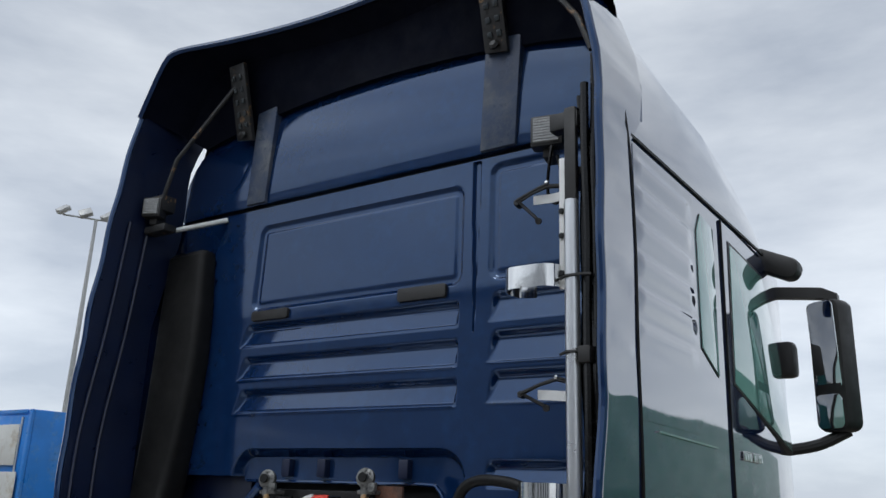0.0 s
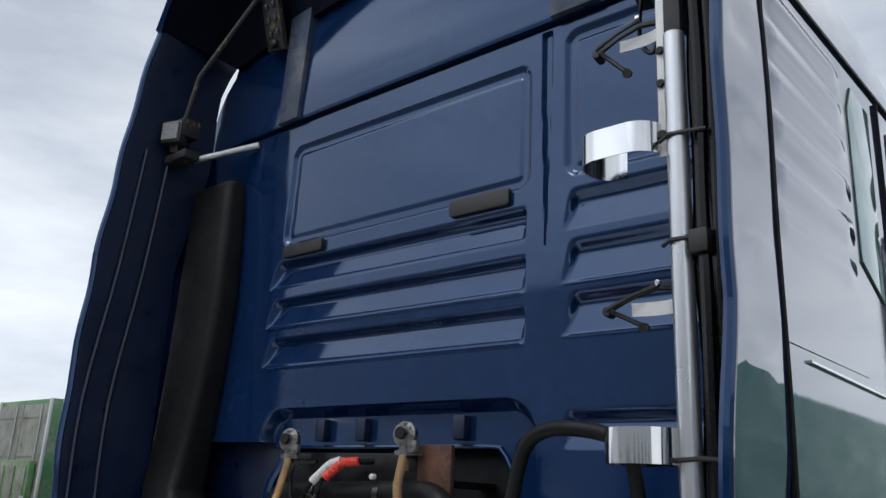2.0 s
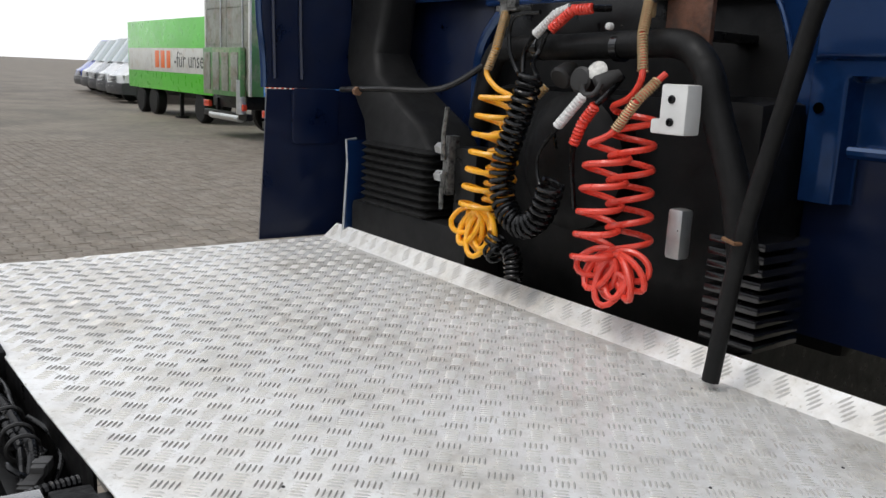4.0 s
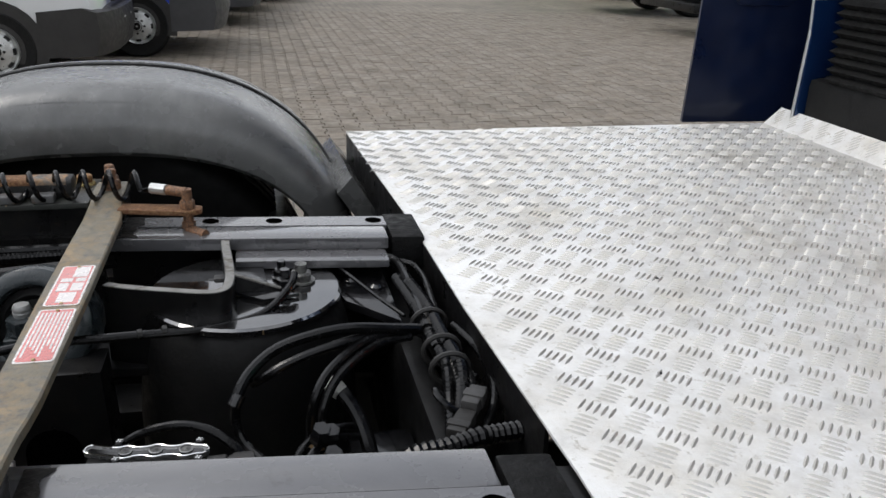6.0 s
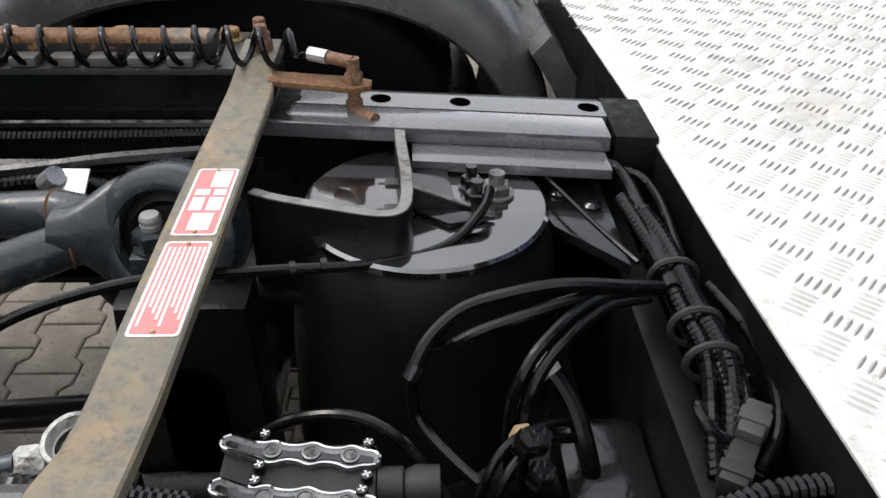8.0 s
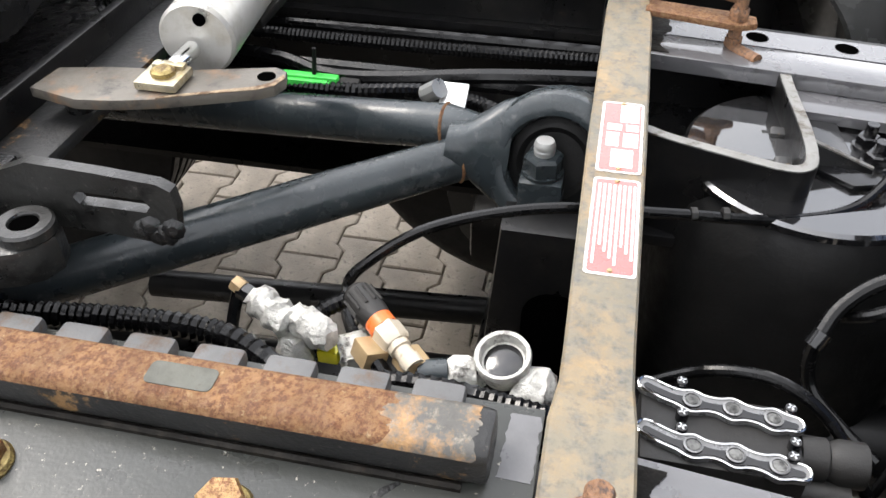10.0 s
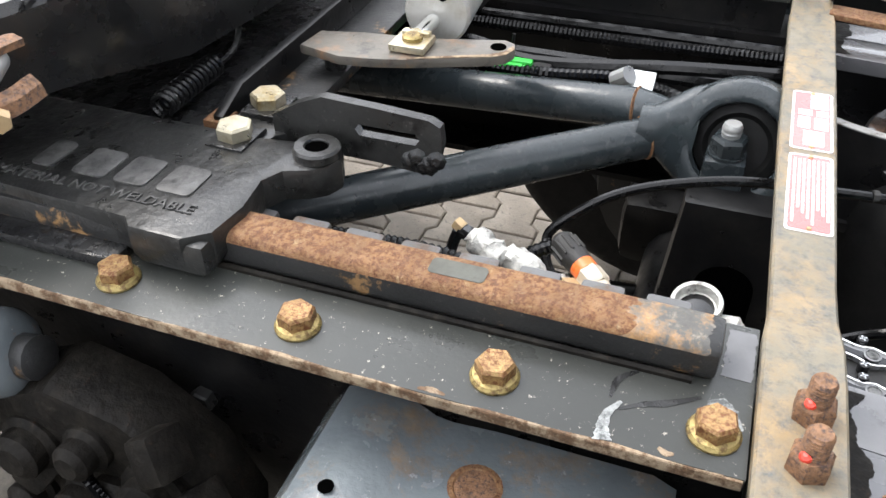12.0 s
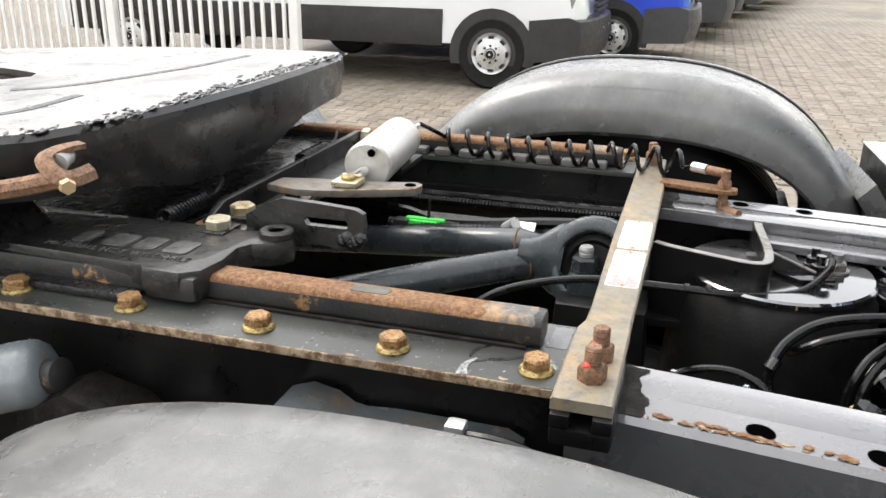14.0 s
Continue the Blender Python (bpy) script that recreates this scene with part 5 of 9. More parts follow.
for s in (1, -1):
    lab = "black steel chassis rail under the walkway and coupling"
    rail = thing("chassis_rail", (mir(s, 0.42), -0.5, 0.68), lab, "chassis rail", "chassis rails")
    def flare(x, y):
        return mir(s, x) + 0.11 * max(0.0, min(y, 0.6))
    for nm, (x0, x1, z0, z1) in (("web", (0.42, 0.43, 0.69, 0.965)), ("top_flange", (0.343, 0.4195, 0.955, 0.9655)), ("bottom_flange", (0.343, 0.4195, 0.6895, 0.70))):
        bm = NB()
        loft(bm, [[(flare(x0, y), y, z0), (flare(x1, y), y, z0), (flare(x1, y), y, z1), (flare(x0, y), y, z1)] for y in (-2.9, 0.0, 0.6, 4.0)])
        part(nm, bm, BLACK, rail)
    for k in range(10):
        bm = NB()
        hexagon(bm, (mir(s, 0.4305), -1.6 + 0.16 * k, 0.74 + 0.13 * (k % 2)), (s, 0, 0), 0.013, 0.012, 0.3 * k)
        part("rail_bolt", bm, RUSTY_BLACK, rail)

    def far(x):
        return x if s > 0 else 0.09 - x

    def lean(bm):
        """The frame flares towards the cab."""
        for v in bm.verts:
            v.co.x += 0.11 * v.co.y - 0.005
        return bm
    grey = thing("rail_angle", (far(0.42), 0.2, 0.86), "grey painted angle bar with bolt holes on the chassis rail", "angle bar", "angle bars")
    bm = NB()
    prism(bm, [(far(a), b) for a, b in ((0.402, 0.9657), (0.402, 0.986), (0.448, 0.986), (0.456, 0.980), (0.458, 0.86), (0.448, 0.86), (0.446, 0.9657))], "y", -0.02, 0.446)
    part("outer_flange", lean(bm), RAIL, grey)
    bm = NB()
    box(bm, far(0.35), far(0.470), 0.447, 0.50, 0.90, 0.9835, 0.004)
    part("rail_end", lean(bm), SOOT, grey, "black grimy rail end")
    bm = NB()
    jag = random.Random(4)
    prism(bm, [(far(0.349), 0.026), (far(0.449), 0.026)] + [(far(0.449 - 0.100 * i / 60), 0.050 + 0.006 * math.sin(i * 0.11) + 0.002 * math.sin(i * 0.33 + 1) + jag.uniform(-0.001, 0.001)) for i in range(61)], "z", 0.9861, 0.9866)
    part("grime_patch", lean(bm), GRIME, grey, "black grime beside the cross bar")
    bm = NB()
    box(bm, far(0.342), far(0.4005), -0.02, 0.440, 0.9657, 0.9855, 0.002)
    part("inner_flange", lean(bm), RAIL, grey)
    # bolt holes are not cut: black discs paint their dark depth
    for y in (0.160, 0.263, 0.427):
        bm = NB()
        lathe(bm, [(0.013, 0), (0.0135, 0.0006), (0.0118, 0.0010), (0.0112, 0.0004)], (far(0.427), y, 0.9858), (0, 0, 1), 20)
        part("hole_rim", lean(bm), HOLE, grey, "black disc drawn as a bolt hole")
    if s > 0:
        near_rail = grey
    plate_ = thing("mounting_plate", (mir(s, 0.43), -0.9, 0.99), "dark grey coupling mounting plate with rust on its edge", "mounting plate", "mounting plates")
    bm = NB()
    box(bm, mir(s, 0.345), mir(s, 0.4865), -2.2, -0.0285, 1.0135, 1.022, 0.0005)
    flange = part("plate_flange", bm, MOUNT, plate_)
    bm = NB()
    box(bm, mir(s, 0.4866), mir(s, 0.4890), -2.2, -0.03, 1.0132, 1.0218, 0.0008)
    part("rusty_edge", bm, EDGE_RUST, plate_, "orange rusted plate edge")
    bm = NB()
    edge_ = [(mir(s, 0.4884), -2.0 + 0.022 * i) for i in range(90)]
    prism(bm, edge_ + [(mir(s, 0.4866 - 0.0009 * math.sin(i * 1.7) - 0.0008 * math.sin(i * 0.61)), -2.0 + 0.022 * i) for i in reversed(range(90))], "z", 1.0219, 1.0224)
    part("flaked_margin", bm, EDGE_RUST, plate_, "flaked rusty margin")
    bm = NB()
    box(bm, mir(s, 0.36), mir(s, 0.435), -2.2, -0.03, 0.966, 1.0134)
    part("packing", bm, BLACK, plate_)
    for k, y in enumerate((-0.82, -0.667, -0.512, -0.352, -0.199, -0.051)):
        b_ = thing("flange_bolt", (mir(s, 0.456), y, 1.022), "rusty yellow hexagon flange bolt in the mounting plate", "bolt", "flange bolts")
        bm = NB()
        lathe(bm, [(0.0175, 0), (0.0178, 0.002), (0.0160, 0.0045), (0.012, 0.006)], (mir(s, 0.456), y, 1.022), (0, 0, 1), 24)
        part("bolt_flange", bm, BRASSY, b_)
        bm = NB()
        hexagon(bm, (mir(s, 0.456), y, 1.025), (0, 0, 1), 0.0145, 0.0135, 0.5 * k)
        part("bolt_head", bm, BOLT_HEAD, b_)
    slide = thing("slide_bar", (mir(s, 0.393), -0.25, 1.022), "black square slide bar of the coupling, rusted on top", "slide bar", "slide bars")
    bm = NB()
    prism(bm, rounded(*sorted((mir(s, 0.373), mir(s, 0.413))), 1.0222, 1.0550, 0.009, 4), "y", -0.98, -0.055, 0.005)
    bar = part("bar", bm, RUSTY_BLACK, slide)
    cut = random.Random(8)
    arc = [(0.3742, 1.0440)] + [(0.382 - 0.0094 * math.cos(a), 1.0460 + 0.0094 * math.sin(a)) for a in (radians(90 * i / 5) for i in range(6))] + [(0.382 + 0.022 * i / 24, 1.0554) for i in range(1, 24)] + [(0.404 + 0.0094 * math.sin(a), 1.0460 + 0.0094 * math.cos(a)) for a in (radians(80 * i / 5) for i in range(6))]
    def ragged(y, amp):
        return [y + cut.uniform(-1, 1) * 0.0012 + amp * (math.sin(i * 0.31 + y * 60) + 0.5 * math.sin(i * 0.83) + 0.3 * math.sin(i * 1.9)) for i in range(len(arc))]
    ends = [[-0.975] * len(arc), [-0.6] * len(arc), ragged(-0.118, 0.004), ragged(-0.064, 0.001)]
    for nm, m_, a_, b_ in (("rusted_top", RUST, 0, 2), ("worn_top", WORN_END, 2, 3)):
        bm = NB()
        loft(bm, [[(mir(s, x), y, z) for (x, z), y in zip(arc, ends[k])] for k in range(a_, b_ + 1)], cap=False, closed=False)
        part(nm, bm, m_, bar, "orange rusted top face" if m_ is RUST else "grey worn top face with rust patches")
    if s > 0:
        bm = NB()
        prism(bm, rounded(0.3840, 0.4020, -0.270, -0.226, 0.004, 3), "z", 1.0554, 1.0559)
        tag = part("type_plate", bm, ALU_DIRT, bar, "grey metal type plate")
        tag.data.materials[0] = surf("dull_type_plate", (0.095, 0.095, 0.08), 0.5, 0.3, 0.2, 40.0, 0.2, 90, stain=((0.08, 0.075, 0.06), 0.3, 80.0, 0.05))
    bm = NB()
    tube(bm, [(mir(s, 0.414), -0.97, 1.0235), (mir(s, 0.414), -0.07, 1.0235)], 0.003, 6)
    part("weld_bead", bm, GRIME, slide)
    for i in range(11):
        bm = NB()
        y = -0.608 + 0.0495 * i
        box(bm, mir(s, 0.346), mir(s, 0.3725), y, y + 0.034, 1.0225, 1.036, 0.004)
        part("rack_tooth", bm, TOOTH, slide, "dull grey rack tooth")

# paint marks of spilled grease by the bar's end
def streak(pts, widths, seed, z=1.0220):
    """A thin flat smear with a ragged outline along a path."""
    rn = random.Random(seed)
    line = smooth_path([(x, y, 0) for x, y in pts], 8)
    n_ = len(line)
    left, right = [], []
    for i, p_ in enumerate(line):
        d = (line[min(i + 1, n_ - 1)] - line[max(i - 1, 0)]).normalized()
        w = float(np.interp(i / (n_ - 1), [k / (len(widths) - 1) for k in range(len(widths))], widths))
        left.append((p_.x - d.y * w * rn.uniform(0.88, 1.12), p_.y + d.x * w * rn.uniform(0.88, 1.12)))
        right.append((p_.x + d.y * w * rn.uniform(0.88, 1.12), p_.y - d.x * w * rn.uniform(0.88, 1.12)))
    b = NB()
    prism(b, left + right[::-1], "z", z, z + 0.0004)
    return b


flake = random.Random(31)
for k in range(70):
    y = flake.choice((0.09, 0.12, 0.15, 0.16, 0.23, 0.26, 0.36)) + flake.gauss(0, 0.022)
    w = 0.0006 + 0.0052 * flake.random() ** 2.5
    ln = w * flake.uniform(0.8, 2.4)
    x = 0.4480 - abs(flake.gauss(0, 0.0048)) - w
    part("rust_patch", lean(streak([(x, y - ln), (x + flake.uniform(-0.002, 0.002), y - ln * 0.3), (x + flake.uniform(-0.002, 0.002), y + ln * 0.4), (x, y + ln)], (w * 0.3, w, w * flake.uniform(0.4, 1.0), w * 0.2), 20 + k, 0.9858 + 0.00003 * k)), RUST if k % 3 else EDGE_RUST, near_rail, "flaking rust along the edge")
smear = thing("grease_smear", (0.44, -0.1, 1.022), "dark grease lines and a pale dried smear on the mounting plate", "grease")
part("dark_line", streak([(0.417, -0.106), (0.428, -0.117), (0.439, -0.1195), (0.447, -0.120)], (0.0012, 0.0028, 0.002, 0.0008), 1), GREASE, smear)
part("dark_line", streak([(0.456, -0.113), (0.447, -0.099), (0.441, -0.085), (0.434, -0.073), (0.427, -0.062)], (0.0008, 0.0022, 0.0030, 0.0022, 0.0012), 2), GREASE, smear)
part("pale_patch", streak([(0.449, -0.112), (0.462, -0.119), (0.474, -0.120), (0.4855, -0.118)], (0.0012, 0.0030, 0.0040, 0.0062), 3, 1.0225), SMEAR, smear, "pale dried smear")
part("pale_patch", streak([(0.425, -0.052), (0.437, -0.046), (0.450, -0.036)], (0.006, 0.010, 0.004), 4), SMEAR, smear, "pale dried smear")
# plain pale grey patch next to the bar end
part("pale_patch", streak([(0.352, -0.040), (0.375, -0.040), (0.402, -0.041)], (0.010, 0.0105, 0.010), 7), surf("pale_grey_patch", (0.15, 0.15, 0.155), 0.35, 0.0, 0.15, 40.0, 0.1, 200), smear, "pale grey patch beside the bar end")
part("rust_fleck", streak([(0.4835, -0.246), (0.482, -0.236), (0.4835, -0.226)], (0.0008, 0.0026, 0.0008), 5), EDGE_RUST, smear)
part("rust_fleck", streak([(0.479, -0.083), (0.482, -0.078), (0.481, -0.073)], (0.0012, 0.0024, 0.001), 6), EDGE_RUST, smear)

# cross bar with its two type labels
xbar = thing("cross_bar", (0.02, 0.0, 1.0), "worn olive grey cross bar bolted over both rails", "cross bar")
bm = NB()
prof = [(0.517, 1.030), (0.40, 1.030), (0.355, 1.027), (0.315, 1.018), (0.27, 1.0135), (0.0, 1.013), (-0.28, 1.0135), (-0.33, 1.02), (-0.36, 1.029), (-0.42, 1.030)]
rings = []
for x, z in prof:
    w0, w1 = (-0.027, 0.029) if x > -0.3 else (-0.026, 0.024)
    if 0.2 < x < 0.33:
        w0, w1 = -0.023, 0.027
    rings.append([(x, w0, z), (x, w0 + 0.002, z + 0.002), (x, w1 - 0.002, z + 0.002), (x, w1, z), (x, w1, z - 0.010), (x, w0, z - 0.010)])
loft(bm, rings)
part("bar_body", bm, BARPAINT, xbar)
bm = NB()
box(bm, 0.40, 0.525, -0.026, 0.030, 0.988, 1.006, 0.004)
box(bm, 0.40, 0.525, -0.026, -0.008, 1.006, 1.0195, 0.002)
box(bm, 0.40, 0.525, 0.012, 0.030, 1.006, 1.0195, 0.002)
part("clamp_block", bm, BLACK, xbar, "black clamp channel")
bm = NB()
box(bm, -0.42, -0.34, -0.024, 0.024, 0.988, 1.0195, 0.004)
part("clamp_block", bm, BLACK, xbar)
for x0, x1 in ((-0.072, 0.056), (0.066, 0.199)):
    bm = NB()
    prism(bm, rounded(x0, x1, -0.0165, 0.0245, 0.004, 3), "z", 1.0152, 1.0160)
    lb = part("type_label", bm, LABEL_WHITE, xbar, "red type label with a white border")
    bm = NB()
    prism(bm, rounded(x0 + 0.003, x1 - 0.003, -0.0140, 0.0220, 0.003, 3), "z", 1.0160, 1.0163)
    part("label_field", bm, LABEL_RED, lb, "faded red print")
    if x0 < 0:
        cells = [(x0 + 0.006, x0 + 0.040, 0.002, 0.020), (x0 + 0.044, x0 + 0.056, -0.010, 0.004), (x0 + 0.044, x0 + 0.056, 0.008, 0.020), (x0 + 0.060, x0 + 0.085, -0.010, 0.002), (x0 + 0.060, x0 + 0.085, 0.006, 0.020), (x0 + 0.09, x0 + 0.12, -0.004, 0.016)]
    else:
        cells = [(x0 + 0.010, x1 - 0.012 - 0.008 * ((i * 7) % 4), -0.0115 + 0.0043 * i, -0.0093 + 0.0043 * i) for i in range(8)]
    for a, b_, c_, d_ in cells:
        bm = NB()
        box(bm, a, b_, c_, d_, 1.0163, 1.0166)
        part("print_bar", bm, LABEL_WHITE, lb)
    for x in (x0 + 0.005, x1 - 0.005):
        bm = NB()
        lathe(bm, [(0.0024, 0), (0.0018, 0.0016)], (x, 0.004, 1.0163), (0, 0, 1), 8)
        part("rivet", bm, TAN, lb)
for x, y in ((0.429, 0.006), (0.473, 0.004), (-0.378, 0.004), (-0.405, -0.002)):
    st = thing("bar_stud", (x, y, 1.032), "rusty stud with a hexagon nut and a red paint mark", "bolt", "cross bar studs")
    bm = NB()
    hexagon(bm, (x, y, 1.032), (0, 0, 1), 0.0140, 0.0155, x * 20)
    part("nut", bm, RUSTBOLT, st)
    bm = NB()
    lathe(bm, [(0.0082, 0)] + [(0.0078 + 0.0008 * (i % 2), 0.0013 * i) for i in range(1, 14)] + [(0.007, 0.0195)], (x, y, 1.0465), (0, 0, 1), 14)
    part("thread", bm, RUSTBOLT, st)
    if x > 0:
        bm = NB()
        lathe(bm, [(0.0030, 0), (0.0042, 0.002), (0.0036, 0.0042), (0.0015, 0.0055)], (x + 0.0052, y - 0.0040, 1.0466), (0.35, -0.3, 1), 12)
        part("paint_mark", bm, RED, st, "bright red paint mark")

# lug and fitting at the far end of the cross bar, with the coiled grease line
lug = thing("fitting_lug", (-0.30, 0.08, 1.012), "rusty flat lug carrying a pipe elbow", "bracket")
bm = NB()
prism(bm, [(-0.335, 0.020), (-0.300, 0.020), (-0.275, 0.13), (-0.285, 0.15), (-0.305, 0.15), (-0.315, 0.13)], "z", 1.012, 1.020, 0.002)
part("lug_plate", bm, RUST, lug)
bm = NB()
hexagon(bm, (-0.294, 0.128, 1.020), (0, 0, 1), 0.012, 0.014)
cyl(bm, (-0.294, 0.128, 1.034), (-0.294, 0.128, 1.052), 0.008)
cyl(bm, (-0.294, 0.128, 1.046), (-0.312, 0.098, 1.046), 0.008)
part("pipe_elbow", bm, RUSTBOLT, lug, "rusty elbow fitting")
bm = NB()
cyl(bm, (-0.313, 0.096, 1.046), (-0.326, 0.072, 1.046), 0.009, n=10)
part("ferrule", bm, ALU_GREY, lug, "silver ferrule")
bm = NB()
cyl(bm, (-0.294, 0.128, 1.012), (-0.294, 0.128, 0.985), 0.008)
hexagon(bm, (-0.294, 0.128, 0.998), (0, 0, -1), 0.011, 0.012)
cyl(bm, (-0.29, 0.128, 0.985), (-0.26, 0.155, 0.985), 0.008)
part("lower_elbow", bm, RUSTBOLT, lug)
coil = thing("coiled_grease_line", (-0.35, -0.18, 1.012), "springy black coiled grease line over the far rail", "coiled line")
path_c = coil_path([(-0.342, 0.055, 1.046), (-0.345, -0.05, 1.05), (-0.348, -0.20, 1.046), (-0.348, -0.395, 1.052)], 0.022, 11.5, 18)
bm = NB()
tube(bm, path_c, 0.0042, 8)
part("coil", bm, CABLE, coil)
bm = NB()
tube(bm, smooth_path([(-0.326, 0.072, 1.046), (-0.335, 0.06, 1.04), path_c[0]], 5), 0.0042, 8)
part("line_end", bm, CABLE, coil)
bm = NB()
tube(bm, smooth_path([path_c[-1], (-0.34, -0.41, 1.07), (-0.30, -0.425, 1.09)], 5), 0.0042, 8)
part("line_end", bm, CABLE, coil)

# walkway
walkway = thing("walkway_plate", (0.03, 1.05, 0.966), "silver five-bar tread plate walkway behind the cab", "tread plate")
PX0, PX1, PY0, PY1, PZ = -1.018, 1.07, 0.458, 1.62, 0.975


def rear_edge(x):
    return float(np.interp(x, (PX0, -0.33, 0.045, 0.42, PX1), (PY0, 0.494, 0.502, 0.520, 0.530)))


bm = NB()
outline = [(PX0, PY0), (-0.33, 0.494), (0.045, 0.502), (0.42, 0.520), (PX1, 0.530), (PX1, PY1), (PX0, PY1), (PX0, 0.838), (PX0 + 0.012, 0.834), (PX0 + 0.012, 0.72), (PX0, 0.66)]
prism(bm, outline, "z", PZ - 0.004, PZ, 0.0012)
sheet = part("sheet", bm, ALU, walkway)
bm = NB()
loft(bm, [[(PX0, 1.6185, PZ - 0.004), (PX0, 1.625, PZ + 0.001), (PX0, 1.672, PZ + 0.042), (PX0, 1.676, PZ + 0.038), (PX0, 1.632, PZ - 0.006)], [(PX1, 1.6185, PZ - 0.004), (PX1, 1.625, PZ + 0.001), (PX1, 1.672, PZ + 0.042), (PX1, 1.676, PZ + 0.038), (PX1, 1.632, PZ - 0.006)]])
part("upturned_edge", bm, ALU, walkway, "bent up front edge")
verts, faces = [], []
def tread(cx, cy, z, ux, uy, slope=0.0):
    """Five raised lens-shaped bars in one group."""
    for k in range(5):
        ox, oy = cx - uy * (k - 2) * 0.0086, cy + ux * (k - 2) * 0.0086
        b0 = len(verts)
        L, w, h = 0.0138, 0.0024, 0.0022
        for a, c, e in ((-1, 0, 0), (-0.45, -1, 0), (0.45, -1, 0), (1, 0, 0), (0.45, 1, 0), (-0.45, 1, 0), (-0.5, 0, 1), (0.5, 0, 1)):
            x, y = ox + ux * a * L - uy * c * w, oy + uy * a * L + ux * c * w
            verts.append((x, y, z + e * h - (0.0004 if e == 0 else 0) + slope * (y - 1.625)))
        faces.extend([(b0, b0 + 1, b0 + 6), (b0 + 1, b0 + 2, b0 + 7, b0 + 6), (b0 + 2, b0 + 3, b0 + 7), (b0 + 3, b0 + 4, b0 + 7), (b0 + 4, b0 + 5, b0 + 6, b0 + 7), (b0 + 5, b0, b0 + 6)])
# the sheet's own grid, a little askew to its edges
AX, AY, BX, BY = 0.0596, 0.0021, 0.0060, 0.0576
for j in range(-4, 22):
    for i in range(-24, 18):
        for half, (ux, uy) in ((0.0, (-0.735, 0.678)), (0.5, (0.678, 0.735))):
            x, y = 0.202 + AX * (i + half) + BX * (j + half), 0.577 + AY * (i + half) + BY * (j + half)
            if PX0 + 0.020 < x < PX1 - 0.020 and rear_edge(x) + 0.012 < y < PY1 - 0.016:
                tread(x, y, PZ, ux, uy)
for i in range(33):
    tread(PX0 + 0.03 + 0.0625 * i, 1.649, PZ + 0.002, 0.70, 0.70, 0.87)
me = bpy.data.meshes.new("tread_pattern")
me.from_pydata(verts, [], faces)
me.materials.append(TREAD)
me.polygons.foreach_set("use_smooth", [False] * len(me.polygons))
treads = new("tread_pattern", me)
treads.parent = walkway
treads.matrix_parent_inverse = Matrix.Translation(walkway.location).inverted()
tagged(treads, "raised five-bar tread pattern", kind="stuff")
bm = NB()
loft(bm, [[(x, rear_edge(x) + 0.001, 0.8), (x, rear_edge(x) + 0.001, 0.9708), (x, rear_edge(x) + 0.006, 0.9708), (x, rear_edge(x) + 0.006, 0.8)] for x in (-1.014, -0.33, 0.045, 0.34)])
part("skirt", bm, BLACK, walkway, "black folded rear edge")
bm = NB()
box(bm, PX0 + 0.002, PX0 + 0.006, PY0 + 0.006, 1.60, 0.93, 0.966)
part("side_skirt", bm, BLACK, walkway)
for y in (0.62, 1.2):
    bm = NB()
    box(bm, -1.0, 1.05, y, y + 0.05, 0.90, 0.966)
    part("bearer", bm, BLACK, walkway)
random.seed(5)
for i in range(16):
    bm = NB()
    lathe(bm, [(0.003, 0), (0.0022, 0.0012)], (random.uniform(-0.85, 0.95), random.uniform(0.55, 1.6), PZ), (0, 0, 1), 7)
    part("rivet", bm, BLACK, walkway)
del verts, faces

# fenders and wheels of the middle axle
def fender_z(u):
    return 0.60 + 0.555 * max(0.0, 1 - abs(u) ** 2.4) ** 0.38


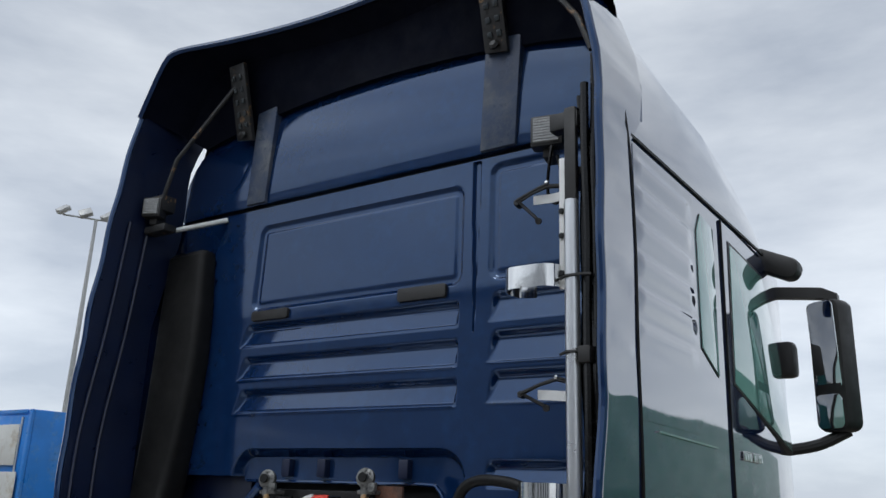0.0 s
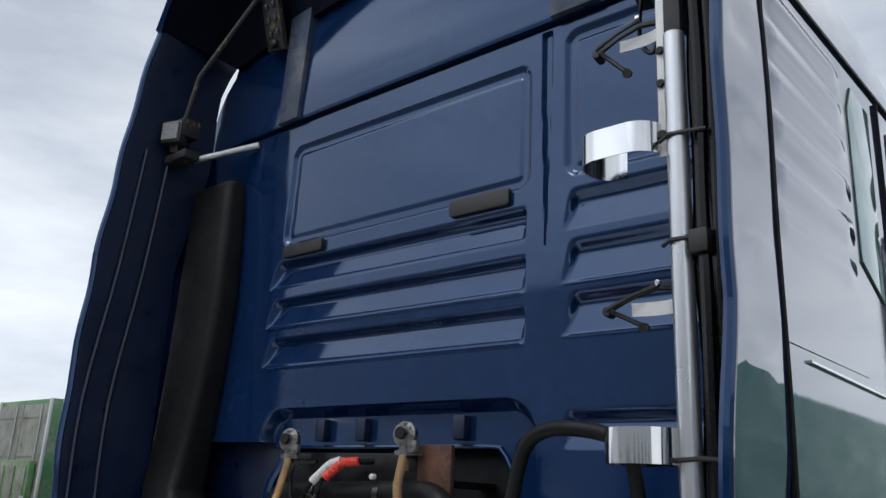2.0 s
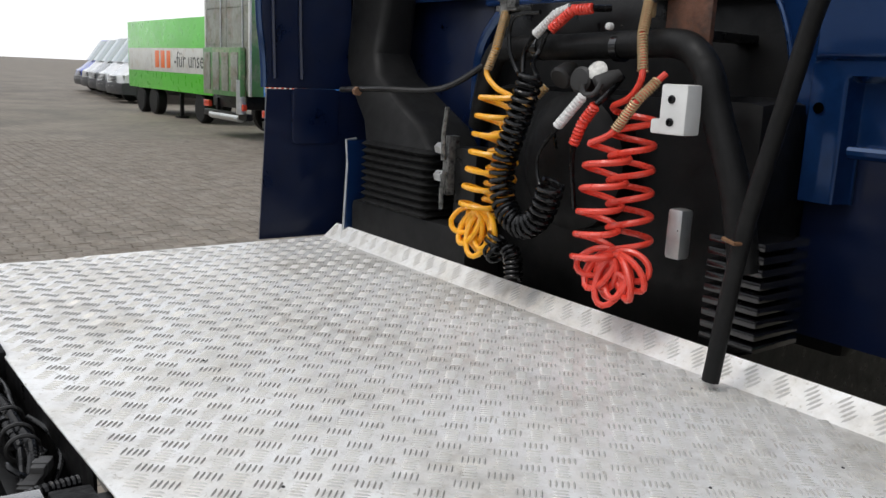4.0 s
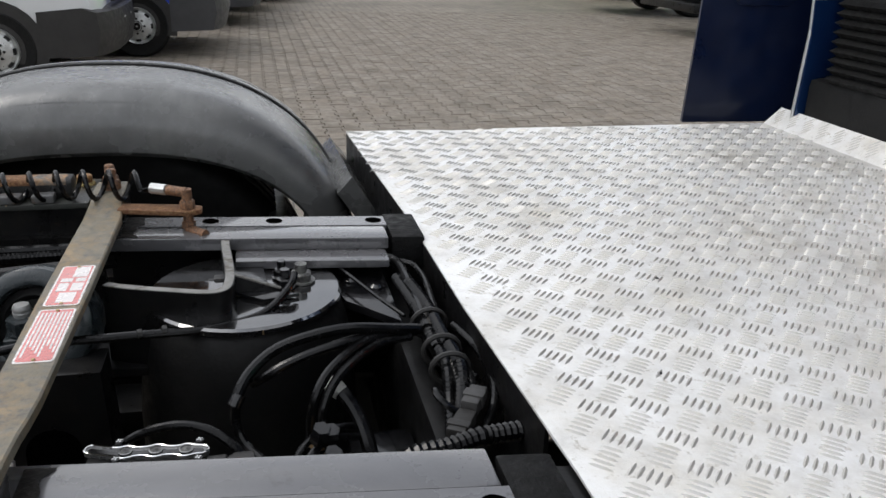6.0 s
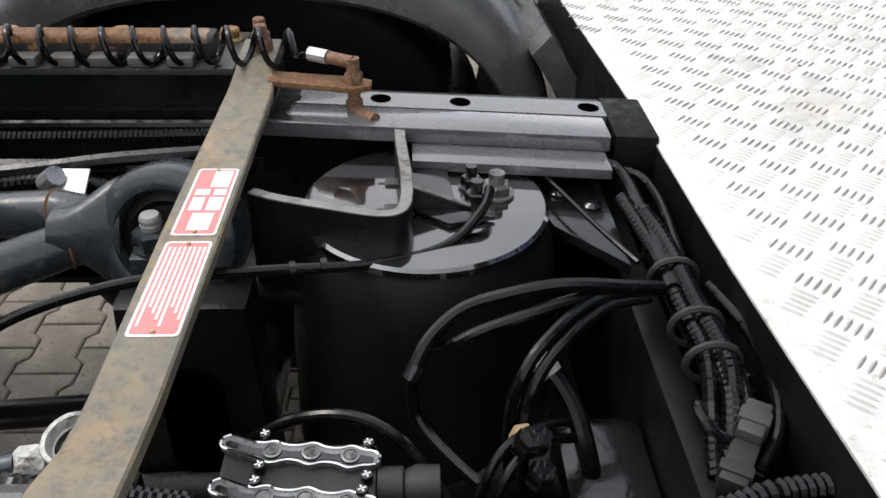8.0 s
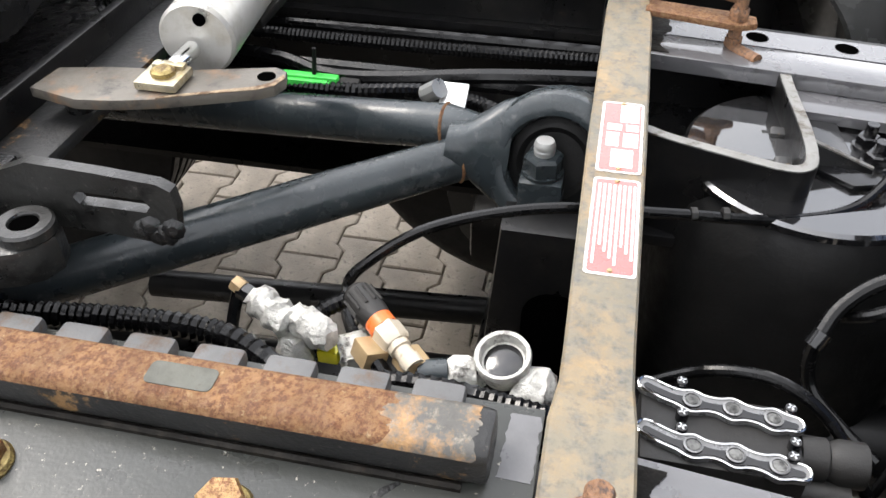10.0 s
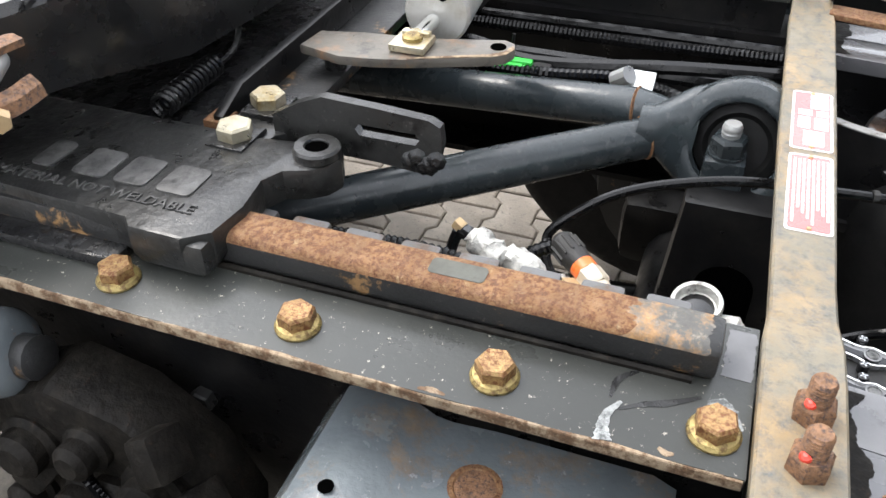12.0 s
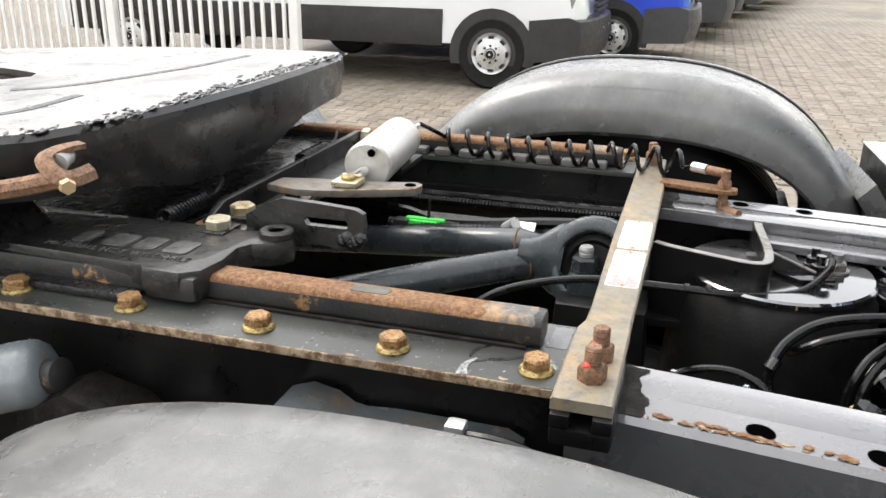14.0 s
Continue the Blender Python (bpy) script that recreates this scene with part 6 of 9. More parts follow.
for s in (-1, 1):
    xi, drop = (0.635, 0.0) if s < 0 else (0.722, 0.030)
    fd = thing("mudguard", (s * 0.9, -0.08, 0.5), "dusty dark grey plastic half-round mudguard", "mudguard", "mudguards")
    bm = NB()
    if s < 0:
        edge = [(xi, -0.08), (xi + 0.004, -0.058), (xi + 0.014, -0.038), (xi + 0.030, -0.020), (xi + 0.052, -0.008), (xi + 0.08, -0.002)]
    else:
        edge = [(xi, -0.07), (xi + 0.001, -0.022), (xi + 0.004, -0.010), (xi + 0.012, -0.004), (xi + 0.04, -0.001)]
    cross = [(xi + 0.012, -0.135), (xi, -0.125)] + edge + [(xi + 0.16, 0.0), (xi + 0.312, -0.005), (xi + 0.316, -0.017), (xi + 0.327, -0.017), (xi + 0.330, 0.001), (xi + 0.346, 0.001), (1.11, -0.016), (1.165, -0.06), (1.19, -0.12), (1.185, -0.18), (1.17, -0.18)]
    nseg = 48
    rings = []
    for i in range(nseg + 1):
        a = math.pi * i / nseg
        u = -math.cos(a)
        z = fender_z(u) - drop
        yc = -0.075 + 0.545 * u
        nz = math.sin(a) ** 0.6
        ny = u * (1 - nz)
        rings.append([(s * x, yc + ny * d, z + d * (0.35 + 0.65 * nz)) for x, d in cross])
    loft(bm, rings, cap=False, closed=False)
    shell = part("guard_shell", bm, FENDER, fd)
    # black strip laid along the groove to draw its shade
    bm = NB()
    tube(bm, [(s * (xi + 0.325), r_[len(edge) + 4][1], r_[len(edge) + 4][2] + 0.012) for r_ in rings[4:-4]], 0.0032, 6)
    part("guard_seam", bm, RUBBER, shell, "dark strip for the shade in the groove")
    bm = NB()
    loft(bm, [[(s * (xi + 0.02), -0.075 - 0.535 * math.cos(math.pi * i / nseg), fender_z(-math.cos(math.pi * i / nseg)) - 0.03 - drop), (s * 1.16, -0.075 - 0.535 * math.cos(math.pi * i / nseg), fender_z(-math.cos(math.pi * i / nseg)) - 0.06 - drop)] for i in range(nseg + 1)], cap=False, closed=False)
    part("guard_lining", bm, PLASTIC, fd, "black inside of the guard")
    bm = NB()
    loft(bm, [[(s * (xi + 0.0), 0.43, 0.965), (s * 1.15, 0.43, 0.93), (s * 1.15, 0.40, 0.90), (s * xi, 0.40, 0.93)], [(s * xi, 0.50, 0.86), (s * 1.15, 0.52, 0.82), (s * 1.15, 0.49, 0.80), (s * xi, 0.47, 0.83)], [(s * xi, 0.53, 0.55), (s * 1.15, 0.55, 0.55), (s * 1.15, 0.53, 0.55), (s * xi, 0.51, 0.55)]])
    part("guard_front", bm, FENDER, fd)
    bm = NB()
    box(bm, s * 0.50 if s > 0 else -1.0, s * 1.0 if s > 0 else -0.46, 0.26, 0.30, 0.80, 0.84, 0.006)
    part("guard_stay", bm, BLACK, fd)
    for yw, zw, k_ in ((-0.10, 0.56, 0.96), (-1.45, 0.49, 1.0)):
        w = thing("wheel", (s * 0.9, yw, zw - 0.49 * k_), "black dusty truck tyre on a steel rim under the mudguard" if k_ == 1 else "black truck tyre of the lifted middle axle", "wheel", "truck wheels")
        bm = NB()
        prof_t = [(0.29, -0.15), (0.44, -0.165), (0.475, -0.15), (0.49, -0.13)]
        for k in range(5):
            c = -0.10 + 0.05 * k
            prof_t += [(0.49, c - 0.018), (0.49, c + 0.012), (0.476, c + 0.016), (0.476, c + 0.026)]
        prof_t += [(0.49, 0.13), (0.475, 0.15), (0.44, 0.165), (0.29, 0.15)]
        lathe(bm, [(a * k_, b) for a, b in prof_t], (s * (0.905 if k_ == 1 else 0.955), yw, zw), (1, 0, 0), 48)
        part("tyre", bm, RUBBER, w)
        bm = NB()
        lathe(bm, [(0.29, -0.14), (0.285, 0.0), (0.29, 0.14), (0.20, 0.15), (0.10, 0.10), (0.10, 0.0)], (s * 0.94, yw, zw), (s, 0, 0), 32)
        part("rim", bm, AXLE, w)
for s in (-1, 1):
    fd = thing("rear_mudguard", (s * 0.9, -1.45, 0.5), "dark grey plastic mudguard over the rear wheel", "mudguard", "mudguards")
    bm = NB()
    rings = []
    for i in range(25):
        u = -math.cos(math.pi * i / 24)
        z = fender_z(u) - 0.04
        rings.append([(s * 0.66, -1.45 + 0.54 * u, z - 0.06), (s * 0.67, -1.45 + 0.54 * u, z - 0.01), (s * 0.75, -1.45 + 0.54 * u, z), (s * 1.1, -1.45 + 0.54 * u, z - 0.02), (s * 1.18, -1.45 + 0.54 * u, z - 0.1)])
    loft(bm, rings, cap=False, closed=False)
    part("guard_shell", bm, FENDER, fd)
    bm = NB()
    box(bm, s * 0.50 if s > 0 else -1.0, s * 1.0 if s > 0 else -0.50, -1.47, -1.43, 0.98, 1.02, 0.006)
    part("guard_stay", bm, BLACK, fd)

# axles and what hangs below
axle = thing("trailing_axle", (0, -0.09, 0.4), "black axle beam with brake gear between the wheels", "axle")
bm = NB()
tube(bm, [(-0.78, -0.09, 0.47), (-0.45, -0.09, 0.45), (0.45, -0.09, 0.45), (0.78, -0.09, 0.47)], 0.075, 16)
part("beam", bm, BLACK, axle)
bm = NB()
tube(bm, [(-0.78, -1.45, 0.49), (-0.3, -1.45, 0.49), (0.3, -1.45, 0.49), (0.78, -1.45, 0.49)], [0.09, 0.1, 0.1, 0.09], 16)
lathe(bm, [(0.08, -0.22), (0.22, -0.1), (0.26, 0.0), (0.22, 0.1), (0.1, 0.18)], (0.0, -1.45, 0.49), (0, 1, 0.05), 24)
part("drive_axle", bm, BLACK, axle)
bm = NB()
tube(bm, [(0.0, -1.25, 0.52), (0.0, -0.25, 0.60), (0.0, 1.9, 0.72)], 0.055, 14)
part("propeller_shaft", bm, BLACK, axle)
for s in (-1, 1):
    bm = NB()
    box(bm, s * 0.53 - 0.07, s * 0.53 + 0.07, -0.22, 0.25, 0.42, 0.56, 0.03)
    part("axle_seat", bm, BLACK, axle)
    bm = NB()
    lathe(bm, [(0.12, 0), (0.2, 0.02), (0.21, 0.06), (0.2, 0.1)], (s * 0.60, -0.09, 0.49), (s, 0, 0), 28)
    part("brake_drum", bm, RUSTY_BLACK, axle)
    for k in range(5):
        bm = NB()
        a = k * 1.2
        lathe(bm, [(0.03, 0), (0.035, 0.02), (0.03, 0.05)], (s * 0.59, -0.35 + 0.06 * k, 0.62 + 0.05 * math.sin(a)), (s * 0.4, 0, 1), 10)
        part("boss", bm, RUSTY_BLACK, axle)
bm = NB()
tube(bm, [(-0.28, -0.75, 0.45), (-0.33, -0.15, 0.45)], 0.025, 12)
part("track_rod", bm, BLACK, axle)
arm = thing("spring_arm", (0.50, -0.22, 0.62), "blue grey pressed spring carrier arm streaked with rust", "spring arm")
bm = NB()
prof_a = [(-0.350, 0.70), (-0.352, 0.86), (-0.345, 0.915), (-0.325, 0.947), (-0.298, 0.957), (-0.268, 0.951), (-0.250, 0.940), (-0.236, 0.938), (-0.20, 0.941), (-0.08, 0.941), (-0.062, 0.932), (-0.058, 0.90), (-0.058, 0.70)]
rings = []
for i in range(15):
    x = 0.437 + 0.24 * i / 14
    sag = 0.55 * max(0.0, x - 0.56) ** 1.2
    rings.append([(x, y - 0.25 * max(0.0, x - 0.55) * (1 if y < -0.2 else 0), z - sag) for y, z in prof_a])
loft(bm, rings, cap=False, closed=False)
ext = bmesh.ops.extrude_face_region(bm, geom=list(bm.faces))
bmesh.ops.translate(bm, vec=(0, 0, -0.008), verts=[g for g in ext["geom"] if isinstance(g, bmesh.types.BMVert)])
plate_a = part("arm_plate", bm, ARM_PAINT, arm)
bm = NB()
lathe(bm, [(0.019, 0), (0.0205, 0.0012), (0.0165, 0.0016), (0.0155, 0.0006)], (0.492, -0.20, 0.9412), (0, 0, 1), 22)
part("hole_rim", bm, RUST, plate_a, "rusty hole rim")
bm = NB()
lathe(bm, [(0.0155, 0), (0.0155, 0.0009)], (0.492, -0.20, 0.9410), (0, 0, 1), 18)
part("hole_floor", bm, RUSTBOLT, plate_a)
bm = NB()
lathe(bm, [(0.006, 0), (0.006, 0.001)], (0.537, -0.296, 0.957), (0, -0.1, 1), 12)
part("small_hole", bm, HOLE, plate_a)
bm = NB()
hexagon(bm, (0.527, -0.172, 0.941), (0, 0, 1), 0.0135, 0.014)
bolt_a = part("arm_bolt", bm, RUSTBOLT, arm)
bm = NB()
cyl(bm, (0.527, -0.172, 0.955), (0.527, -0.172, 0.965), 0.0075, n=12)
part("bolt_end", bm, RUSTBOLT, bolt_a)
bm = NB()
hexagon(bm, (0.528, -0.112, 0.941), (0, 0, 1), 0.0145, 0.02)
fit_a = part("hose_fitting", bm, RUSTBOLT, arm, "rusty hose fitting")
bm = NB()
cyl(bm, (0.528, -0.112, 0.961), (0.528, -0.110, 0.988), 0.0095, n=14)
part("fitting_stem", bm, RUSTBOLT, fit_a)
bm = NB()
box(bm, 0.519, 0.538, -0.120, -0.101, 0.978, 0.996, 0.003)
part("fitting_head", bm, ALU_GREY, fit_a)
bm = NB()
tube(bm, smooth_path([(0.529, -0.104, 0.984), (0.535, -0.06, 0.986), (0.542, -0.01, 0.975), (0.552, 0.04, 0.945), (0.56, 0.09, 0.88)], 6), 0.0058, 8)
part("brake_hose", bm, CABLE, arm, "thin black brake hose")
# brake gear beside the rail
gear = thing("brake_gear", (0.52, -0.50, 0.72), "grimy black brake castings with a blue grey cylinder", "brake gear")
bm = NB()
prism(bm, [(-0.66, 0.74), (-0.64, 0.90), (-0.57, 0.935), (-0.50, 0.92), (-0.44, 0.87), (-0.41, 0.80), (-0.42, 0.72)], "x", 0.45, 0.52, 0.014)
cast_b = part("caliper", bm, GRIME, gear, "grimy brake caliper casting")
for k, (y, z, r) in enumerate(((-0.60, 0.86, 0.024), (-0.535, 0.88, 0.018), (-0.475, 0.845, 0.026), (-0.56, 0.80, 0.022), (-0.62, 0.79, 0.017))):
    bm = NB()
    lathe(bm, [(r * 1.3, 0), (r * 1.3, 0.008), (r, 0.012), (r, 0.026), (r * 0.6, 0.032)], (0.519, y, z), (1, 0, 0.15), 16)
    part("boss", bm, GRIME, cast_b)
bm = NB()
corr = smooth_path([(0.47, -0.60, 0.93), (0.50, -0.57, 0.90), (0.53, -0.545, 0.86), (0.54, -0.50, 0.82), (0.54, -0.44, 0.80)], 24)
tube(bm, corr, [0.0058 if i % 2 else 0.0050 for i in range(len(corr))], 8)
part("corrugated_hose", bm, CABLE, gear)
for y_, z_ in ((-0.60, 0.83), (-0.46, 0.90), (-0.43, 0.84), (-0.52, 0.82)):
    bm = NB()
    box(bm, -0.02, 0.02, -0.022, 0.022, -0.016, 0.016, 0.007, Matrix.Translation((0.52, y_, z_)) @ Matrix.Rotation(y_ * 9, 4, "X") @ Matrix.Rotation(0.4, 4, "Z"))
    part("casting_lug", bm, GRIME, gear)
bm = NB()
lathe(bm, [(0.022, -0.008), (0.032, -0.004), (0.038, 0.004), (0.040, 0.012), (0.040, 0.26), (0.034, 0.27)], (0.494, -0.612, 0.944), (0.20, -0.94, -0.24), 28)
part("cylinder", bm, ARM_PAINT, gear, "blue grey round cylinder")
bm = NB()
lathe(bm, [(0.02, 0), (0.02, 0.02), (0.012, 0.024)], (0.494, -0.606, 0.940), (0, 1, 0.2), 14)
part("cylinder_end", bm, RUSTY_BLACK, gear)

# air spring
# air spring
bag = thing("air_spring", (-0.12, 0.215, 0.42), "black rubber air spring with a shiny wet top plate", "air spring")
bm = NB()
lathe(bm, [(0.10, 0.0), (0.12, 0.02), (0.13, 0.08), (0.155, 0.12), (0.163, 0.2), (0.16, 0.34), (0.152, 0.44), (0.145, 0.485), (0.13, 0.505)], (-0.12, 0.215, 0.43), (0, 0, 1), 48)
part("bellow", bm, RUBBER, bag)
bm = NB()
lathe(bm, [(0.134, 0), (0.139, 0.003), (0.139, 0.010), (0.135, 0.013), (0.02, 0.014)], (-0.12, 0.215, 0.936), (0, 0, 1), 56)
part("top_plate", bm, WET_PLATE, bag, "shiny black top plate")
bm = NB()
cyl(bm, (-0.12, 0.215, 0.36), (-0.12, 0.215, 0.44), 0.11)
part("piston", bm, BLACK, bag)
for x, y, r in ((-0.134, 0.296, 0.017), (-0.115, 0.272, 0.013), (-0.15, 0.268, 0.012)):
    bm = NB()
    lathe(bm, [(r * 1.25, 0), (r * 1.25, 0.003), (r * 0.9, 0.004)], (x, y, 0.950), (0, 0, 1), 14)
    hexagon(bm, (x, y, 0.953), (0, 0, 1), r, 0.012, x * 30)
    cyl(bm, (x, y, 0.965), (x, y, 0.978), r * 0.55, n=10)
    part("plate_nut", bm, DARK_ALU if r > 0.015 else BLACK_WET, bag)

# pocket bracket beside the air spring
pocket = thing("pocket_bracket", (-0.12, 0.11, 0.82), "black bent bracket pocket with a lighter grey top edge", "bracket")
def wall_path(pts, z0, z1, t):
    b = NB()
    p = [Vector((x, y, 0)) for x, y in pts]
    rings_ = []
    for i in range(len(p)):
        d = (p[min(i + 1, len(p) - 1)] - p[max(i - 1, 0)]).normalized()
        nrm_ = Vector((-d.y, d.x, 0)) * t / 2
        rings_.append([(*(p[i] + nrm_).xy, z0), (*(p[i] + nrm_).xy, z1), (*(p[i] - nrm_).xy, z1), (*(p[i] - nrm_).xy, z0)])
    return loft(b, rings_)
pk = [tuple(v.xy) for v in smooth_path([(-0.085, 0.03, 0), (-0.07, 0.06, 0), (-0.05, 0.12, 0), (-0.037, 0.165, 0), (-0.042, 0.186, 0), (-0.065, 0.194, 0), (-0.12, 0.194, 0), (-0.22, 0.186, 0), (-0.30, 0.185, 0)], 5)]
part("pocket_wall", wall_path(pk, 0.87, 0.982, 0.014), BLACK, pocket)
# lighter grey strip along the top of the wall
part("pocket_edge", wall_path(pk, 0.9821, 0.9832, 0.012), DULL_EDGE, pocket, "lighter grey edge")
bm = NB()
box(bm, -0.31, -0.05, 0.0, 0.19, 0.855, 0.870, 0.004)
part("pocket_floor", bm, BLACK, pocket)
bm = NB()
lathe(bm, [(0.065, 0), (0.07, 0.006), (0.066, 0.010)], (-0.15, 0.10, 0.870), (0, 0, 1), 28)
part("seat_disc", bm, AXLE, pocket)
bm = NB()
lathe(bm, [(0.020, 0), (0.021, 0.0012), (0.017, 0.0018)], (-0.14, 0.11, 0.880), (0, 0, 1), 18)
part("hole_rim", bm, RUST, pocket)
for x in (-0.10, -0.16):
    for sgn in (-1, 1):
        bm = NB()
        hexagon(bm, (x, 0.193 + 0.008 * sgn, 0.945), (0, sgn, 0), 0.011, 0.016)
        cyl(bm, (x, 0.193 + 0.02 * sgn, 0.945), (x, 0.193 + 0.032 * sgn, 0.945), 0.006, n=8)
        part("side_bolt", bm, ZINC if sgn > 0 else RUSTY_BLACK, pocket)
bm = NB()
prism(bm, [(-0.30, 0.19), (-0.10, 0.19), (-0.06, 0.24), (-0.075, 0.29), (-0.09, 0.25), (-0.20, 0.24)], "z", 0.951, 0.956, 0.001)
part("gusset", bm, BLACK_WET, pocket)
bm = NB()
prism(bm, [(0.201, 0.930), (0.201, 0.980), (0.264, 0.956), (0.264, 0.952)], "x", -0.100, -0.092, 0.001)
rib_ = part("rib", bm, BLACK, pocket)
bm = NB()
tube(bm, [(-0.096, 0.201, 0.9805), (-0.096, 0.264, 0.9565)], 0.0028, 6)
part("rib_edge", bm, DULL_EDGE, rib_, "lighter grey edge")
bm = NB()
box(bm, -0.322, -0.312, 0.0, 0.19, 0.88, 0.980, 0.002)
part("far_wall", bm, BLACK, pocket)
bm = NB()
box(bm, -0.323, -0.311, 0.0, 0.19, 0.9801, 0.984, 0.001)
part("rust_lip", bm, RUST, pocket, "rusty top lip")
bm = NB()
box(bm, -0.285, -0.205, 0.20, 0.435, 0.952, 0.9655, 0.003)
for v in bm.verts:
    v.co.x += 0.11 * v.co.y - 0.005
part("far_flange", bm, RAIL, pocket)

# V-shaped control arm
vrod = thing("control_arm", (-0.07, -0.3, 0.86), "blue grey V-shaped axle control arm with a ball joint eye", "control arm")
bm = NB()
tube(bm, [(-0.072, -0.130, 0.931), (-0.062, -0.166, 0.931), (0.02, -0.285, 0.922), (0.16, -0.487, 0.905), (0.31, -0.70, 0.885)], [0.020, 0.0250, 0.0265, 0.0265, 0.0265], 20)
part("arm_tube", bm, AXLE, vrod)
bm = NB()
tube(bm, [(-0.092, -0.125, 0.938), (-0.097, -0.155, 0.944), (-0.101, -0.183, 0.948), (-0.120, -0.285, 0.932), (-0.16, -0.487, 0.90), (-0.21, -0.75, 0.86)], [0.020, 0.0245, 0.0255, 0.0265, 0.0265, 0.0265], 20)
part("arm_tube", bm, AXLE, vrod)
for p, d in (((-0.062, -0.166, 0.931), (0.55, -0.8, -0.05)), ((-0.101, -0.183, 0.948), (-0.12, -0.98, -0.1))):
    bm = NB()
    lathe(bm, [(0.0255, 0), (0.0275, 0.002), (0.0255, 0.004)], p, d, 18)
    part("weld_ring", bm, RUST, vrod, "rusty weld ring")
bm = NB()
EYE_C, EYE_A = Vector((-0.084, -0.058, 0.931)), Vector((0.93, -0.1, 0.34))
lathe(bm, [(0.052, -0.034), (0.070, -0.034), (0.076, -0.030), (0.079, -0.022), (0.080, 0.0), (0.079, 0.022), (0.076, 0.030), (0.070, 0.034), (0.060, 0.036), (0.054, 0.034), (0.051, 0.026), (0.051, -0.02)], EYE_C, EYE_A, 36)
part("joint_eye", bm, AXLE, vrod)
ends_mid = (Vector((-0.060, -0.169, 0.931)) + Vector((-0.101, -0.186, 0.948))) / 2
e_a = EYE_A.normalized()
e_u = (ends_mid - EYE_C).normalized()
e_a = (e_a - e_u * e_a.dot(e_u)).normalized()
e_v = e_u.cross(e_a)
reach = (ends_mid - EYE_C).length
neck = []
for dist, wide, tall in ((0.052, 0.024, 0.062), (0.066, 0.028, 0.056), (0.080, 0.033, 0.045), (0.092, 0.039, 0.035), (0.104, 0.043, 0.029), (reach, 0.045, 0.0262)):
    ring = []
    for q in range(24):
        a = 2 * math.pi * q / 24
        ca, sa = math.cos(a), math.sin(a)
        ring.append(EYE_C + e_u * dist + e_a * wide * math.copysign(abs(ca) ** 0.75, ca) + e_v * tall * math.copysign(abs(sa) ** 0.75, sa))
    neck.append(ring)
bm = NB()
loft(bm, neck)
part("fork", bm, AXLE, vrod, "forked neck of the eye")
bm = NB()
lathe(bm, [(0.050, -0.02), (0.050, 0.020), (0.040, 0.024), (0.034, 0.018), (0.015, 0.018)], EYE_C, EYE_A, 28)
part("rubber_bush", bm, RUBBER, vrod, "black rubber bush")
for c0 in ((-0.052, -0.070), (-0.160, -0.056)):
    bm = NB()
    box(bm, c0[0] - 0.020, c0[0] + 0.024, c0[1] - 0.024, c0[1] + 0.024, 0.87, 0.934, 0.006)
    part("pin_block", bm, AXLE, vrod)
    bm = NB()
    lathe(bm, [(0.0225, 0), (0.0225, 0.003)], (*c0, 0.934), (0, 0, 1), 18)
    hexagon(bm, (*c0, 0.937), (0, 0, 1), 0.0215, 0.021)
    part("nut", bm, AXLE, vrod)
    bm = NB()
    lathe(bm, [(0.0110, 0), (0.0110, 0.004), (0.0118, 0.006), (0.0110, 0.008), (0.0118, 0.011), (0.0110, 0.014), (0.0095, 0.017)], (*c0, 0.957), (0, 0, 1), 14)
    part("stud", bm, POST_GREY, vrod)
pillar = thing("axle_bracket", (-0.03, -0.05, 0.50), "black cast axle bracket with an oval opening", "bracket")
bm = NB()
outl = [(-0.135, 0.50), (0.045, 0.50), (0.03, 0.90), (-0.105, 0.90)]
prism(bm, outl, "x", -0.062, 0.012, 0.008)
part("bracket_body", bm, BLACK, pillar)
# black oval on the face paints the dark of the opening
bm = NB()
prism(bm, rounded(-0.075, -0.005, 0.66, 0.82, 0.034, 6), "x", 0.0125, 0.0145, 0.001)
part("oval_recess", bm, HOLE, pillar)
bm = NB()
box(bm, -0.12, 0.04, -0.13, 0.05, 0.50, 0.53, 0.006)
part("bracket_foot", bm, BLACK, pillar)

# air valves, sensors and wiring between the rails
cable = thing("sensor_cable", (0.1, 0.0, 0.86), "thin grey black cable arching between the rails", "cable")
bm = NB()
tube(bm, smooth_path([(0.205, -0.185, 0.885), (0.165, -0.222, 0.880), (0.125, -0.238, 0.885), (0.108, -0.228, 0.905), (0.075, -0.165, 0.940), (0.045, -0.06, 0.958), (0.02, 0.06, 0.952), (0.0, 0.16, 0.945), (-0.03, 0.235, 0.947), (-0.07, 0.275, 0.966), (-0.10, 0.285, 0.976)], 8), 0.0058, 10)
part("sheath", bm, CABLE, cable)
for t_ in (0.2, 0.5):
    bm = NB()
    lathe(bm, [(0.0068, 0), (0.0068, 0.006)], (0.02 - 0.02 * t_, 0.06 + 0.1 * t_, 0.952), (-0.2, 1, 0), 8)
    part("cable_tie", bm, PLASTIC, cable)
random.seed(11)


def crusty(bm):
    """Rough, corroded casting: a little noise on every vertex."""
    for v in bm.verts:
        v.co += Vector((random.uniform(-1, 1), random.uniform(-1, 1), random.uniform(-1, 1))) * 0.0022
    return bm


def dense(bm, cuts=2):
    bmesh.ops.subdivide_edges(bm, edges=list(bm.edges), cuts=cuts, use_grid_fill=True)
    return bm


valve = thing("levelling_valve", (0.20, -0.27, 0.80), "corroded white aluminium air valve with a brass plug", "valve")
bm = NB()
